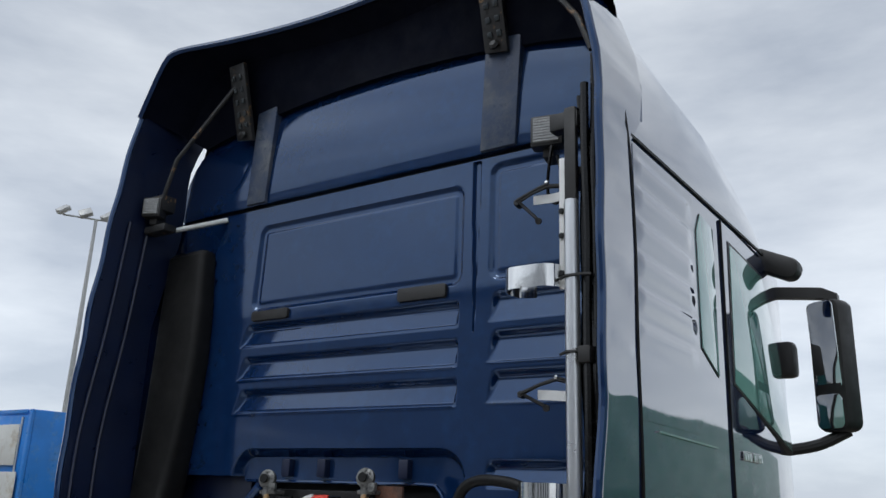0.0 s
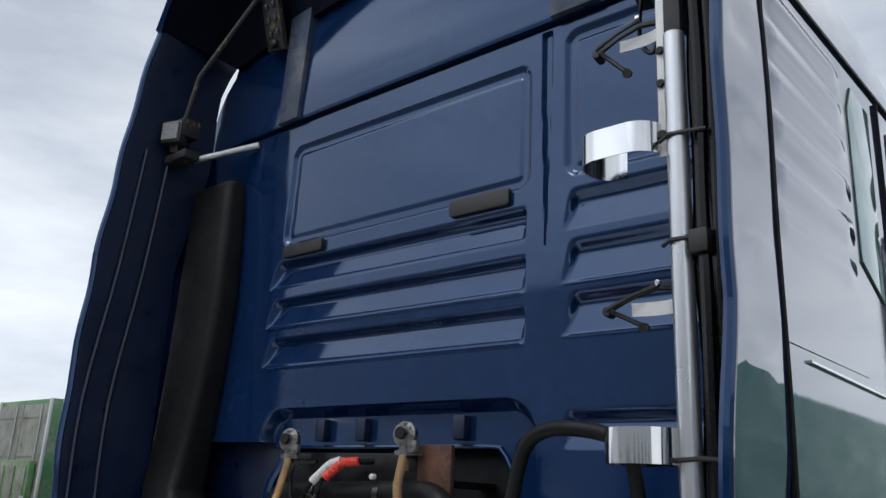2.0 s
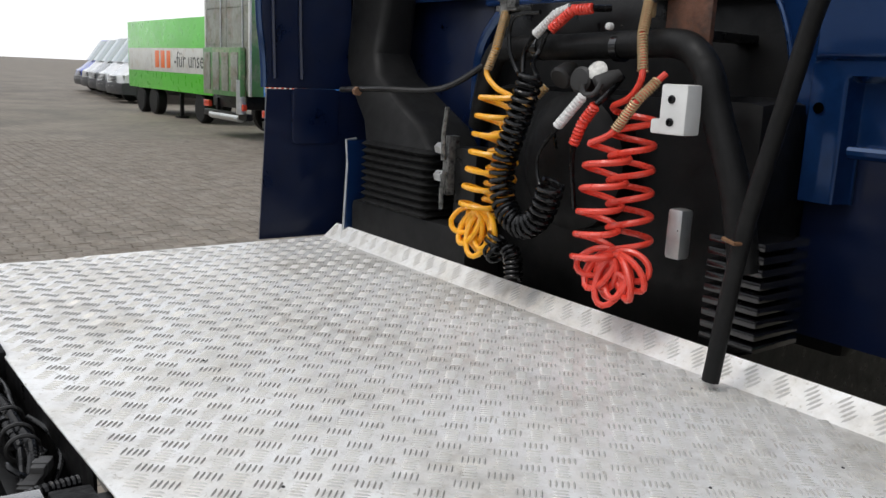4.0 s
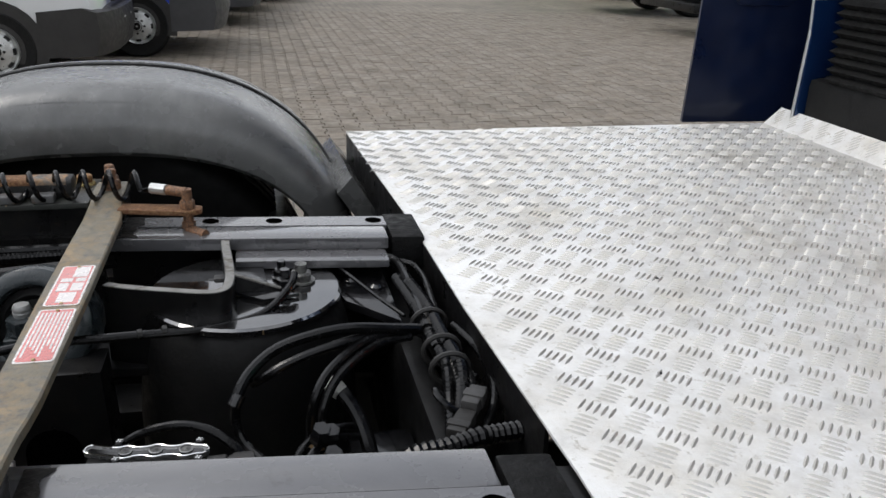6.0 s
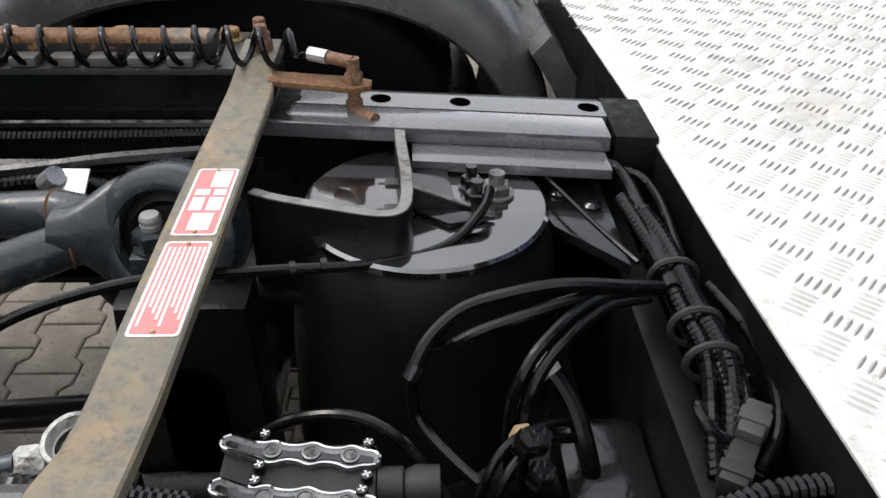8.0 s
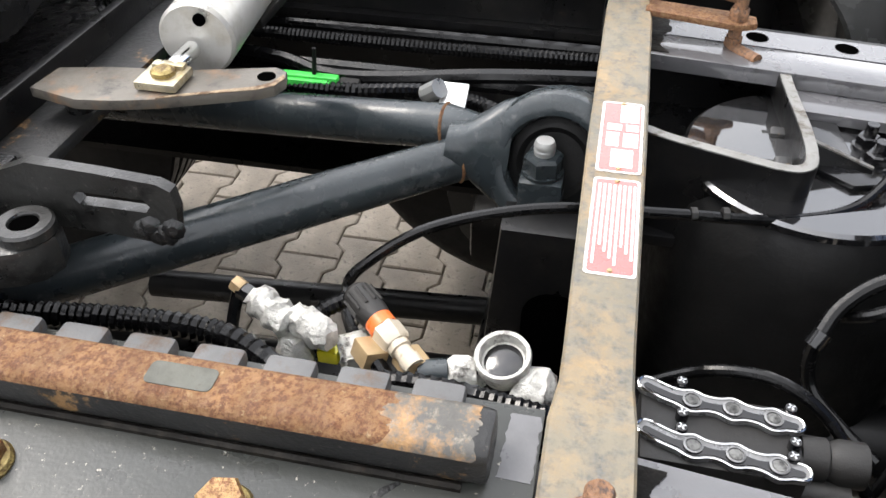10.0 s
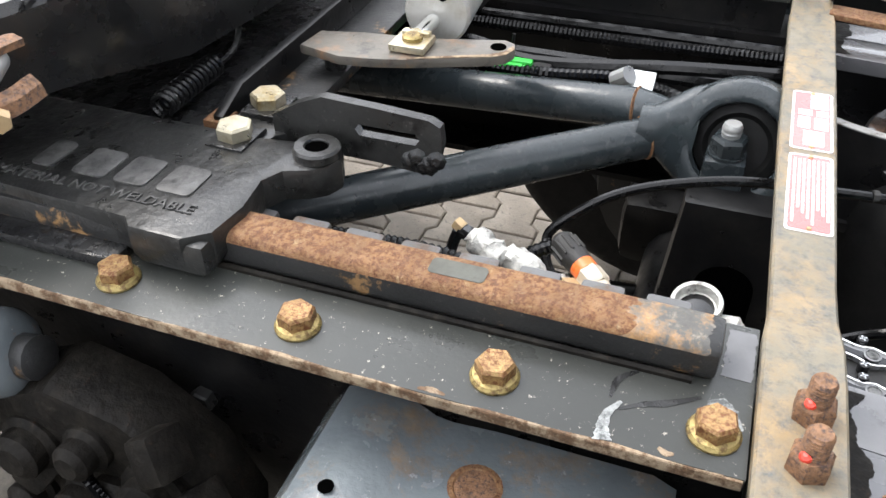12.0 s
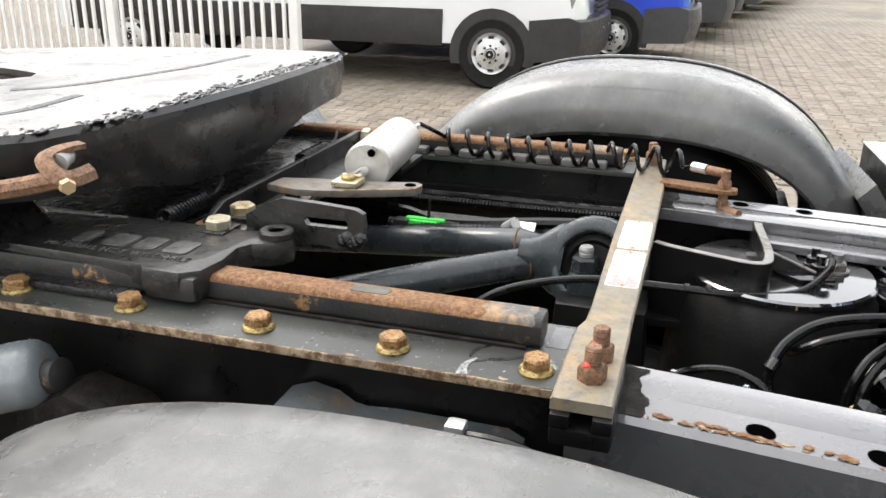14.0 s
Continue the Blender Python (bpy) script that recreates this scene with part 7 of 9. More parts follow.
va = [Vector((0.190, -0.303, 0.928)), Vector((0.206, -0.262, 0.915))]
tube(bm, [va[0].lerp(va[1], k / 9) for k in range(10)], [0.010, 0.013, 0.015, 0.015, 0.013, 0.016, 0.016, 0.014, 0.015, 0.012], 14)
part("valve_body", crusty(bm), ALU_DIRT, valve)
bm = NB()
va2 = [Vector((0.196, -0.262, 0.918)), Vector((0.216, -0.222, 0.914))]
tube(bm, [va2[0].lerp(va2[1], k / 7) for k in range(8)], [0.011, 0.014, 0.016, 0.016, 0.015, 0.015, 0.013, 0.010], 14)
part("side_port", crusty(bm), ALU_DIRT, valve)
bm = NB()
tube(bm, [(0.208, -0.262, 0.905), (0.210, -0.262, 0.895), (0.212, -0.260, 0.882), (0.213, -0.259, 0.868)], [0.012, 0.015, 0.017, 0.016], 14)
part("valve_foot", crusty(bm), ALU_DIRT, valve)
bm = NB()
box(bm, -0.016, 0.016, -0.014, 0.014, -0.014, 0.014, 0.004, Matrix.Translation((0.204, -0.205, 0.888)) @ Matrix.Rotation(0.5, 4, "Z"))
part("port_lump", crusty(dense(bm)), ALU_DIRT, valve)
bm = NB()
tube(bm, [(0.186, -0.316, 0.930), (0.191, -0.300, 0.927)], 0.0085, 10)
part("neck", bm, BLACK_WET, valve)
bm = NB()
hexagon(bm, (0.187, -0.313, 0.932), (-0.3, -0.8, 0.35), 0.008, 0.011)
part("brass_plug", bm, TAN, valve, "brass plug")
bm = NB()
tube(bm, smooth_path([(0.182, -0.320, 0.925), (0.186, -0.326, 0.905), (0.196, -0.332, 0.87)], 4), 0.0062, 8)
part("pipe", bm, BLACK_WET, valve)
bm = NB()
box(bm, 0.255, 0.345, -0.34, -0.05, 0.80, 0.832, 0.01)
part("valve_bracket", bm, AXLE, valve)
sensor = thing("pressure_sensor", (0.20, -0.18, 0.84), "black sensor plug with an orange seal on a cream fitting", "sensor")
SA, SB = Vector((0.159, -0.218, 0.924)), Vector((0.229, -0.142, 0.908))
def along(f):
    return SA.lerp(SB, f)
bm = NB()
tube(bm, [along(0.0), along(0.04), along(0.05), along(0.30), along(0.40)], [0.009, 0.0125, 0.0135, 0.0145, 0.0135], 16)
plug_ = part("plug", bm, PLASTIC, sensor)
for k in range(10):
    a = math.tau * k / 10
    d = (SB - SA).normalized()
    e1 = d.orthogonal().normalized()
    e2 = d.cross(e1)
    o = (e1 * math.cos(a) + e2 * math.sin(a)) * 0.0142
    bm = NB()
    tube(bm, [along(0.08) + o, along(0.27) + o], 0.0018, 5)
    part("grip_rib", bm, PLASTIC, plug_)
bm = NB()
tube(bm, [along(0.40), along(0.51)], 0.0132, 18)
part("seal", bm, ORANGE, sensor, "orange seal ring")
CREAM = surf("cream_plastic", (0.66, 0.58, 0.46), 0.4, 0.0, 0.15, 30.0, 0.1, 90, stain=((0.35, 0.27, 0.17), 0.25, 60.0, 0.06))
bm = NB()
hexagon(bm, along(0.51), SB - SA, 0.0145, 0.020)
part("cream_hexagon", bm, CREAM, sensor, "cream fitting")
bm = NB()
tube(bm, [along(0.70), along(0.76), along(0.77), along(0.86), along(0.87), along(0.97)], [0.0105, 0.0105, 0.0085, 0.0085, 0.0100, 0.0095], 14)
part("cream_nipple", bm, CREAM, sensor)
for c0, c1 in (((0.215, -0.188, 0.905), (0.250, -0.146, 0.880)), ((0.217, -0.150, 0.904), (0.248, -0.120, 0.880))):
    bm = NB()
    box(bm, -0.0125, 0.0125, -0.0115, 0.0115, -0.009, 0.009, 0.0015, Matrix.Translation(c0) @ Matrix.Rotation(0.75, 4, "Z") @ Matrix.Rotation(-0.35, 4, "X"))
    part("brass_nut", bm, TAN, sensor, "brass square nut")
    bm = NB()
    tube(bm, [c0, c1], 0.0078, 10)
    part("pipe_stub", bm, CABLE, sensor)
for k, (x, y, z, h) in enumerate(((0.211, -0.072, 0.922, 0.055), (0.229, -0.071, 0.898, 0.045))):
    cup = thing("port_cup", (x, y, z - h), "white corroded round valve port", "valve port", "valve ports")
    bm = NB()
    lathe(bm, [(0.017, -h), (0.020, -0.018), (0.0235, -0.012), (0.0248, 0.0), (0.0238, 0.003), (0.0205, 0.002), (0.0185, -0.008), (0.004, -0.010)], (x, y, z), (0.25, -0.10, 1), 28)
    part("port_body", bm, ALU_DIRT, cup)
    bm = NB()
    lathe(bm, [(0.0178, 0), (0.0172, 0.001), (0.009, 0.003)], (x - 0.002, y + 0.001, z - 0.009), (0.25, -0.10, 1), 18)
    part("port_cap", bm, BLACK_WET, cup)
vf = thing("port_manifold", (0.225, -0.09, 0.86), "white corroded valve fittings below the rail", "valve")
bm = NB()
tube(bm, [(0.223, -0.060, 0.900), (0.223, -0.052, 0.900), (0.222, -0.034, 0.899), (0.221, -0.026, 0.898)], [0.012, 0.018, 0.019, 0.013], 16)
part("port_elbow", crusty(bm), ALU_DIRT, vf)
bm = NB()
tube(bm, [(0.219, -0.118, 0.900), (0.218, -0.112, 0.900), (0.217, -0.100, 0.900), (0.216, -0.094, 0.900)], [0.012, 0.0155, 0.0155, 0.012], 16)
part("port_elbow", crusty(bm), ALU_DIRT, vf)
bm = NB()
tube(bm, [(0.224, -0.142, 0.898), (0.219, -0.117, 0.900)], 0.013, 16)
part("port_sleeve", bm, AXLE, vf)
bm = NB()
box(bm, 0.205, 0.245, -0.13, -0.025, 0.855, 0.880, 0.006)
part("manifold_body", bm, BLACK, vf)


def corrugated(b, pts, r, pitch=0.006):
    pts = smooth_path(pts, 10)
    out, rs, acc = [pts[0]], [r], 0.0
    for a, c in zip(pts, pts[1:]):
        L = (c - a).length
        n_ = max(1, int(L / (pitch / 2)))
        for i in range(1, n_ + 1):
            out.append(a.lerp(c, i / n_))
            rs.append(r if len(out) % 2 else r * 0.84)
    return tube(b, out, rs, 10)


loom = thing("corrugated_loom", (0.25, -0.25, 0.85), "black corrugated cable conduits along the rail", "cable conduit")
for pts, r in (([(0.28, -0.52, 0.95), (0.258, -0.40, 0.946), (0.255, -0.31, 0.945), (0.272, -0.258, 0.942), (0.30, -0.21, 0.93), (0.33, -0.16, 0.91)], 0.0115),
               ([(0.166, -0.222, 0.918), (0.183, -0.243, 0.912), (0.196, -0.240, 0.90), (0.203, -0.236, 0.875)], 0.0085),
               ([(0.30, -0.22, 0.945), (0.280, -0.165, 0.945), (0.276, -0.12, 0.945), (0.278, -0.07, 0.942), (0.285, 0.04, 0.93)], 0.0095)):
    bm = NB()
    corrugated(bm, pts, r)
    part("conduit", bm, CABLE, loom)
bm = NB()
box(bm, 0.196, 0.216, -0.238, -0.218, 0.882, 0.898, 0.003)
part("yellow_tag", bm, VAN_YELLOW, loom, "small yellow tag")
ecu = thing("valve_block", (0.235, 0.105, 0.80), "black valve block with two silver tracks and screws", "valve block")
bm = NB()
box(bm, 0.20, 0.275, 0.045, 0.172, 0.81, 0.902, 0.006)
part("block_body", bm, PLASTIC, ecu)
TRACK = surf("dull_milled_track", (0.27, 0.27, 0.27), 0.32, 0.6, 0.2, 30.0, 0.1, 90, stain=((0.12, 0.12, 0.12), 0.28, 45.0, 0.08))
def swollen(path, widths, n=6):
    """The outline of a band along a path of (x, y), as wide as widths, with round ends."""
    p = [Vector((a, b, 0)) for a, b in path]
    left, right = [], []
    for i, q in enumerate(p):
        d = (p[min(i + 1, len(p) - 1)] - p[max(i - 1, 0)]).normalized()
        left.append(q + Vector((-d.y, d.x, 0)) * widths[i])
        right.append(q - Vector((-d.y, d.x, 0)) * widths[i])
    d0, d1 = (p[0] - p[1]).normalized(), (p[-1] - p[-2]).normalized()
    cap0 = [p[0] + (d0 * math.sin(math.pi * k / n) + Vector((-d0.y, d0.x, 0)) * math.cos(math.pi * k / n)) * widths[0] for k in range(1, n)]
    cap1 = [p[-1] + (d1 * math.sin(math.pi * k / n) + Vector((-d1.y, d1.x, 0)) * math.cos(math.pi * k / n)) * widths[-1] for k in range(1, n)]
    return [tuple(v.xy) for v in left + cap1 + right[::-1] + cap0]


for dx in (0.0, 0.0465):
    line_ = [(v.x, v.y) for v in smooth_path([(0.202 + dx, 0.050, 0), (0.2095 + dx, 0.068, 0), (0.2135 + dx, 0.086, 0), (0.2145 + dx, 0.102, 0), (0.2160 + dx, 0.118, 0), (0.2180 + dx, 0.134, 0), (0.2200 + dx, 0.150, 0), (0.2215 + dx, 0.166, 0)], 4)]
    def swell(w0, w1):
        return [w0 + (w1 - w0) * max(math.exp(-((y - c_) / 0.0075) ** 2) for c_ in (0.086, 0.118, 0.150)) for x, y in line_]
    bm = NB()
    prism(bm, swollen(line_, swell(0.0085, 0.0125)), "z", 0.9015, 0.9065, 0.0008)
    tr = part("silver_track", bm, TRACK, ecu, "bright milled track with a raised rim")
    bm = NB()
    ol = swollen(line_, swell(0.0076, 0.0116))
    tube(bm, [(a, b_, 0.9068) for a, b_ in ol], 0.0014, 6, closed=True)
    part("track_rim", bm, CHROME, tr, "bright rim")
    bm = NB()
    prism(bm, swollen([(x + 0.0022, y) for x, y in line_], swell(0.0030, 0.0070)), "z", 0.9066, 0.9074)
    part("dark_channel", bm, BLACK_WET, tr)
    for k, y in enumerate((0.086, 0.118, 0.150)):
        hx = (0.2135, 0.2160, 0.2200)[k] + dx
        bm = NB()
        lathe(bm, [(0.0074, 0), (0.0078, 0.0012), (0.0062, 0.0016), (0.0058, 0.0004), (0.001, 0.0004)], (hx, y, 0.9074), (0, 0, 1), 18)
        part("port_ring", bm, TRACK, tr)
        bm = NB()
        lathe(bm, [(0.0054, 0), (0.0050, 0.0007), (0.001, 0.0009)], (hx, y, 0.9078), (0, 0, 1), 14)
        part("port_plug", bm, DARK_ALU, tr)
for x, y in ((0.196, 0.078), (0.230, 0.078), (0.2455, 0.077), (0.2075, 0.164), (0.242, 0.164), (0.2565, 0.161)):
    bm = NB()
    lathe(bm, [(0.0050, -0.004), (0.0052, 0.006), (0.0045, 0.0085), (0.001, 0.009)], (x, y, 0.902), (0, 0, 1), 14)
    scr = part("screw", bm, BLACK_WET, ecu)
    bm = NB()
    for a_ in (0.4, 0.4 + math.pi / 2):
        box(bm, -0.0035, 0.0035, -0.0007, 0.0007, 0.0, 0.0006, 0.0, Matrix.Translation((x, y, 0.9108)) @ Matrix.Rotation(a_, 4, "Z"))
    part("cross_slot", bm, CHROME, scr)
bm = NB()
lathe(bm, [(0.018, 0), (0.018, 0.02), (0.015, 0.022), (0.019, 0.03), (0.019, 0.05)], (0.235, 0.172, 0.885), (0, 1, 0), 16)
lathe(bm, [(0.014, 0), (0.014, 0.04)], (0.255, 0.172, 0.865), (0, 1, 0), 16)
part("plug", bm, PLASTIC, ecu)
bm = NB()
box(bm, 0.20, 0.42, 0.06, 0.16, 0.79, 0.812, 0.004)
part("block_bracket", bm, BLACK, ecu)
hoses = thing("air_line_bundle", (0.12, 0.35, 0.80), "glossy black air lines and wiring loom under the walkway edge", "air lines")
for pts, r in (
        ([(0.104, 0.203, 0.902), (0.085, 0.218, 0.920), (0.070, 0.247, 0.940), (0.070, 0.285, 0.956), (0.062, 0.343, 0.962), (0.052, 0.409, 0.952), (0.04, 0.455, 0.942)], 0.0074),
        ([(0.106, 0.201, 0.898), (0.112, 0.199, 0.870), (0.125, 0.208, 0.845), (0.155, 0.235, 0.832), (0.18, 0.26, 0.825)], 0.0066),
        ([(0.078, 0.222, 0.902), (0.093, 0.240, 0.920), (0.092, 0.265, 0.934), (0.083, 0.311, 0.946), (0.057, 0.377, 0.947), (0.04, 0.44, 0.940)], 0.0062),
        ([(0.150, 0.292, 0.80), (0.142, 0.289, 0.87), (0.134, 0.298, 0.91), (0.113, 0.320, 0.935), (0.067, 0.370, 0.946), (0.04, 0.43, 0.942)], 0.0065),
        ([(0.165, 0.302, 0.80), (0.152, 0.302, 0.87), (0.140, 0.309, 0.905), (0.118, 0.331, 0.930), (0.071, 0.380, 0.940), (0.05, 0.43, 0.938)], 0.006),
        ([(0.110, 0.322, 0.906), (0.122, 0.336, 0.895), (0.140, 0.349, 0.876), (0.165, 0.358, 0.85), (0.182, 0.364, 0.82), (0.20, 0.37, 0.77)], 0.0098),
        ([(0.214, 0.250, 0.82), (0.203, 0.262, 0.85), (0.188, 0.275, 0.870), (0.170, 0.300, 0.880), (0.150, 0.338, 0.872), (0.14, 0.36, 0.85)], 0.0048),
        ([(0.228, 0.262, 0.82), (0.212, 0.275, 0.855), (0.196, 0.290, 0.872), (0.178, 0.312, 0.876), (0.160, 0.345, 0.862)], 0.0048),
        ([(0.27, 0.20, 0.84), (0.255, 0.25, 0.87), (0.240, 0.275, 0.86), (0.232, 0.31, 0.84)], 0.0055),
        ([(0.17, 0.05, 0.87), (0.175, 0.10, 0.905), (0.185, 0.155, 0.915), (0.205, 0.20, 0.895), (0.235, 0.235, 0.85)], 0.0055),
        ([(-0.22, 0.335, 0.955), (-0.20, 0.42, 0.955), (-0.17, 0.452, 0.95), (0.05, 0.452, 0.948)], 0.008)):
    bm = NB()
    tube(bm, smooth_path(pts, 8), r, 10)
    part("air_line", bm, CABLE, hoses)
for k in range(6):
    dy = (0.450, 0.464, 0.472, 0.456, 0.469, 0.460)[k]
    dz = (0.948, 0.952, 0.940, 0.932, 0.928, 0.944)[k]
    bm = NB()
    corrugated(bm, [(-0.12 + 0.03 * k, dy - 0.012, dz + 0.004), (-0.02, dy, dz), (0.07, dy + 0.004, dz - 0.004), (0.14 + 0.02 * (k % 3), dy + 0.008, dz - 0.006), (0.20 + 0.015 * k, dy - 0.004 * k, dz - 0.03)], 0.0095 if k % 2 else 0.008)
    part("conduit", bm, CABLE, hoses)
bm = NB()
corrugated(bm, [(0.315, 0.345, 0.915), (0.305, 0.384, 0.928), (0.299, 0.426, 0.930), (0.285, 0.465, 0.930), (0.272, 0.53, 0.925)], 0.0115)
part("conduit", bm, CABLE, hoses)
bm = NB()
corrugated(bm, [(-0.20, 0.22, 0.95), (-0.195, 0.35, 0.95), (-0.19, 0.455, 0.95), (-0.14, 0.480, 0.949), (-0.03, 0.476, 0.948), (0.057, 0.470, 0.944), (0.13, 0.476, 0.938), (0.16, 0.492, 0.93)], 0.0058)
part("conduit", bm, CABLE, hoses)
bm = NB()
corrugated(bm, [(0.04, 0.49, 0.945), (0.10, 0.508, 0.940), (0.16, 0.512, 0.930), (0.212, 0.500, 0.922), (0.240, 0.478, 0.902)], 0.0062)
part("conduit", bm, CABLE, hoses)
bm = NB()
tube(bm, smooth_path([(0.19, 0.44, 0.93), (0.205, 0.43, 0.945), (0.225, 0.432, 0.945), (0.235, 0.447, 0.935), (0.228, 0.46, 0.93)], 6), 0.0042, 8)
part("air_line", bm, CABLE, hoses)
for x in (0.02, 0.10, 0.15):
    bm = NB()
    tube(bm, [Vector((x, 0.461, 0.941)) + Vector((0, 0.024 * math.cos(a), 0.021 * math.sin(a))) for a in (2 * math.pi * i / 16 for i in range(16))], 0.0035, 6, closed=True)
    part("cable_tie", bm, PLASTIC, hoses)
bm = NB()
box(bm, -0.021, 0.021, -0.0105, 0.0105, -0.009, 0.009, 0.003, Matrix.Translation((0.219, 0.474, 0.936)) @ Matrix.Rotation(-0.54, 4, "Z"))
box(bm, -0.008, 0.008, -0.0125, 0.0125, -0.007, 0.011, 0.002, Matrix.Translation((0.219, 0.474, 0.936)) @ Matrix.Rotation(-0.54, 4, "Z"))
part("connector", bm, surf("grey_connector", (0.045, 0.044, 0.043), 0.4), hoses, "grey plug connector")
bm = NB()
box(bm, -0.024, 0.024, -0.011, 0.011, -0.009, 0.009, 0.003, Matrix.Translation((0.258, 0.450, 0.928)) @ Matrix.Rotation(-0.54, 4, "Z"))
box(bm, -0.006, 0.006, -0.013, 0.013, -0.007, 0.011, 0.002, Matrix.Translation((0.266, 0.445, 0.928)) @ Matrix.Rotation(-0.54, 4, "Z"))
part("connector", bm, PLASTIC, hoses)
for k in range(4):
    bm = NB()
    hexagon(bm, (0.165 + 0.014 * k, 0.295 + 0.012 * (k % 2), 0.86 + 0.012 * (k % 3)), (0.3, 0.2, 1), 0.012, 0.022)
    part("fitting", bm, BLACK_WET if k else TAN, hoses)
bm = NB()
lathe(bm, [(0.0105, 0), (0.0115, 0.006), (0.0115, 0.014), (0.0105, 0.022)], (0.104, 0.316, 0.911), (0.5, 0.5, -0.4), 12)
part("ferrule", bm, ALU_DIRT, hoses)
bm = NB()
cyl(bm, (0.110, 0.198, 0.890), (0.103, 0.205, 0.902), 0.0092)
part("clamp", bm, BLACK_WET, hoses)
tank = thing("front_crossmember", (0.0, 0.40, 0.60), "wet black crossmember plates with dome rivets", "crossmember")
bm = NB()
box(bm, 0.10, 0.345, 0.335, 0.425, 0.62, 0.835, 0.02)
part("valve_cover", bm, BLACK_WET, tank, "shiny wet black cover")
# web coloured near-black so the gap beside the air spring stays dark
bm = NB()
box(bm, -0.345, 0.345, 0.425, 0.46, 0.62, 0.90, 0.008)
part("web", bm, RECESS_BLACK, tank)
# added plate without a counterpart; blocks the bright ground under the far rail
bm = NB()
box(bm, -0.360, -0.348, 0.27, 0.62, 0.28, 0.688, 0.003)
part("side_plate", bm, RECESS_BLACK, tank)
bm = NB()
prism(bm, [(-0.33, 0.30), (-0.10, 0.36), (-0.02, 0.43), (-0.33, 0.43)], "z", 0.915, 0.928, 0.002)
gus = part("gusset_plate", bm, BLACK_WET, tank)
for x, y in ((-0.17, 0.375), (-0.14, 0.41), (-0.24, 0.38), (-0.28, 0.40)):
    bm = NB()
    lathe(bm, [(0.012, 0), (0.011, 0.004), (0.006, 0.008)], (x, y, 0.928), (0, 0, 1), 14)
    part("rivet", bm, BLACK_WET, gus)
bm = NB()
tube(bm, smooth_path([(-0.26, 0.33, 0.94), (-0.17, 0.36, 0.95), (-0.06, 0.40, 0.95), (0.0, 0.43, 0.945)], 6), 0.003, 6)
part("wire", bm, CABLE, tank)
# harness on the far rail
har = thing("far_wiring_harness", (-0.25, -0.2, 0.88), "black wiring harness with a bright green connector", "wiring")
for k, (pts, r) in enumerate((
        ([(-0.24, -1.0, 0.93), (-0.245, -0.5, 0.94), (-0.22, -0.35, 0.93), (-0.235, -0.15, 0.945), (-0.24, 0.02, 0.955)], 0.010),
        ([(-0.29, -1.0, 0.945), (-0.285, -0.5, 0.95), (-0.28, -0.25, 0.952), (-0.285, 0.02, 0.955)], 0.009),
        ([(-0.20, -0.45, 0.925), (-0.19, -0.33, 0.928), (-0.205, -0.22, 0.93), (-0.18, -0.13, 0.925), (-0.165, -0.08, 0.915)], 0.011),
        ([(-0.31, -1.0, 0.95), (-0.31, -0.4, 0.955), (-0.30, 0.0, 0.96)], 0.007),
        ([(-0.26, -0.6, 0.92), (-0.25, -0.3, 0.925), (-0.26, 0.0, 0.92)], 0.012))):
    bm = NB()
    (corrugated(bm, pts, r) if k in (1, 2) else tube(bm, smooth_path(pts, 6), r, 8))
    part("cable", bm, CABLE, har)
bm = NB()
box(bm, -0.212, -0.186, -0.41, -0.352, 0.920, 0.938, 0.004)
box(bm, -0.206, -0.192, -0.418, -0.344, 0.925, 0.941, 0.003)
part("green_plug", bm, GREEN, har, "bright green plastic connector")
bm = NB()
box(bm, -0.211, -0.187, -0.345, -0.318, 0.920, 0.936, 0.004)
part("grey_plug", bm, PLASTIC, har)
bm = NB()
box(bm, -0.211, -0.187, -0.44, -0.412, 0.920, 0.936, 0.004)
part("grey_plug", bm, PLASTIC, har)
bm = NB()
tube(bm, [(-0.20, -0.376, 0.935), (-0.203, -0.374, 0.975)], 0.0028, 6)
part("tie_tail", bm, DUCT, har)
bm = NB()
box(bm, -0.02, 0.02, -0.016, 0.016, -0.002, 0.002, 0.001, Matrix.Translation((-0.165, -0.19, 0.948)) @ Matrix.Rotation(0.5, 4, "Y"))
lathe(bm, [(0.012, 0), (0.012, 0.026)], (-0.172, -0.225, 0.945), (0.3, 0.6, 0.5), 10)
part("foil_flag", bm, ALU_GREY, har, "silver foil flag")
bm = NB()
box(bm, -0.345, -0.16, -1.2, 0.20, 0.876, 0.888)
part("tray", bm, BLACK, har)

# ---- fifth wheel coupling ----
fw = thing("fifth_wheel", (0.03, -1.0, 1.02), "greasy worn fifth wheel coupling plate on its pedestal", "fifth wheel")
bm = NB()
fo = [(-0.40, -0.70), (-0.385, -0.625), (-0.33, -0.605), (-0.15, -0.595), (0.03, -0.592), (0.20, -0.60), (0.33, -0.615), (0.42, -0.645), (0.465, -0.70), (0.475, -0.85), (0.475, -1.10), (0.40, -1.38), (0.32, -1.46), (0.22, -1.46), (0.10, -1.10), (0.065, -1.02), (0.03, -1.0), (-0.005, -1.02), (-0.04, -1.10), (-0.16, -1.46), (-0.26, -1.46), (-0.34, -1.38), (-0.415, -1.10), (-0.415, -0.85)]
def fwz(x, y):
    return 1.203 - 0.06 * max(0.0, -0.62 - y) * 0.5
v0 = [bm.verts.new((x, y, fwz(x, y))) for x, y in fo]
top = bm.faces.new(v0)
bmesh.ops.triangulate(bm, faces=[top])
part("coupling_plate", bm, COUPLING_TOP, fw, "worn greasy steel top plate")
bm = NB()
rings = []
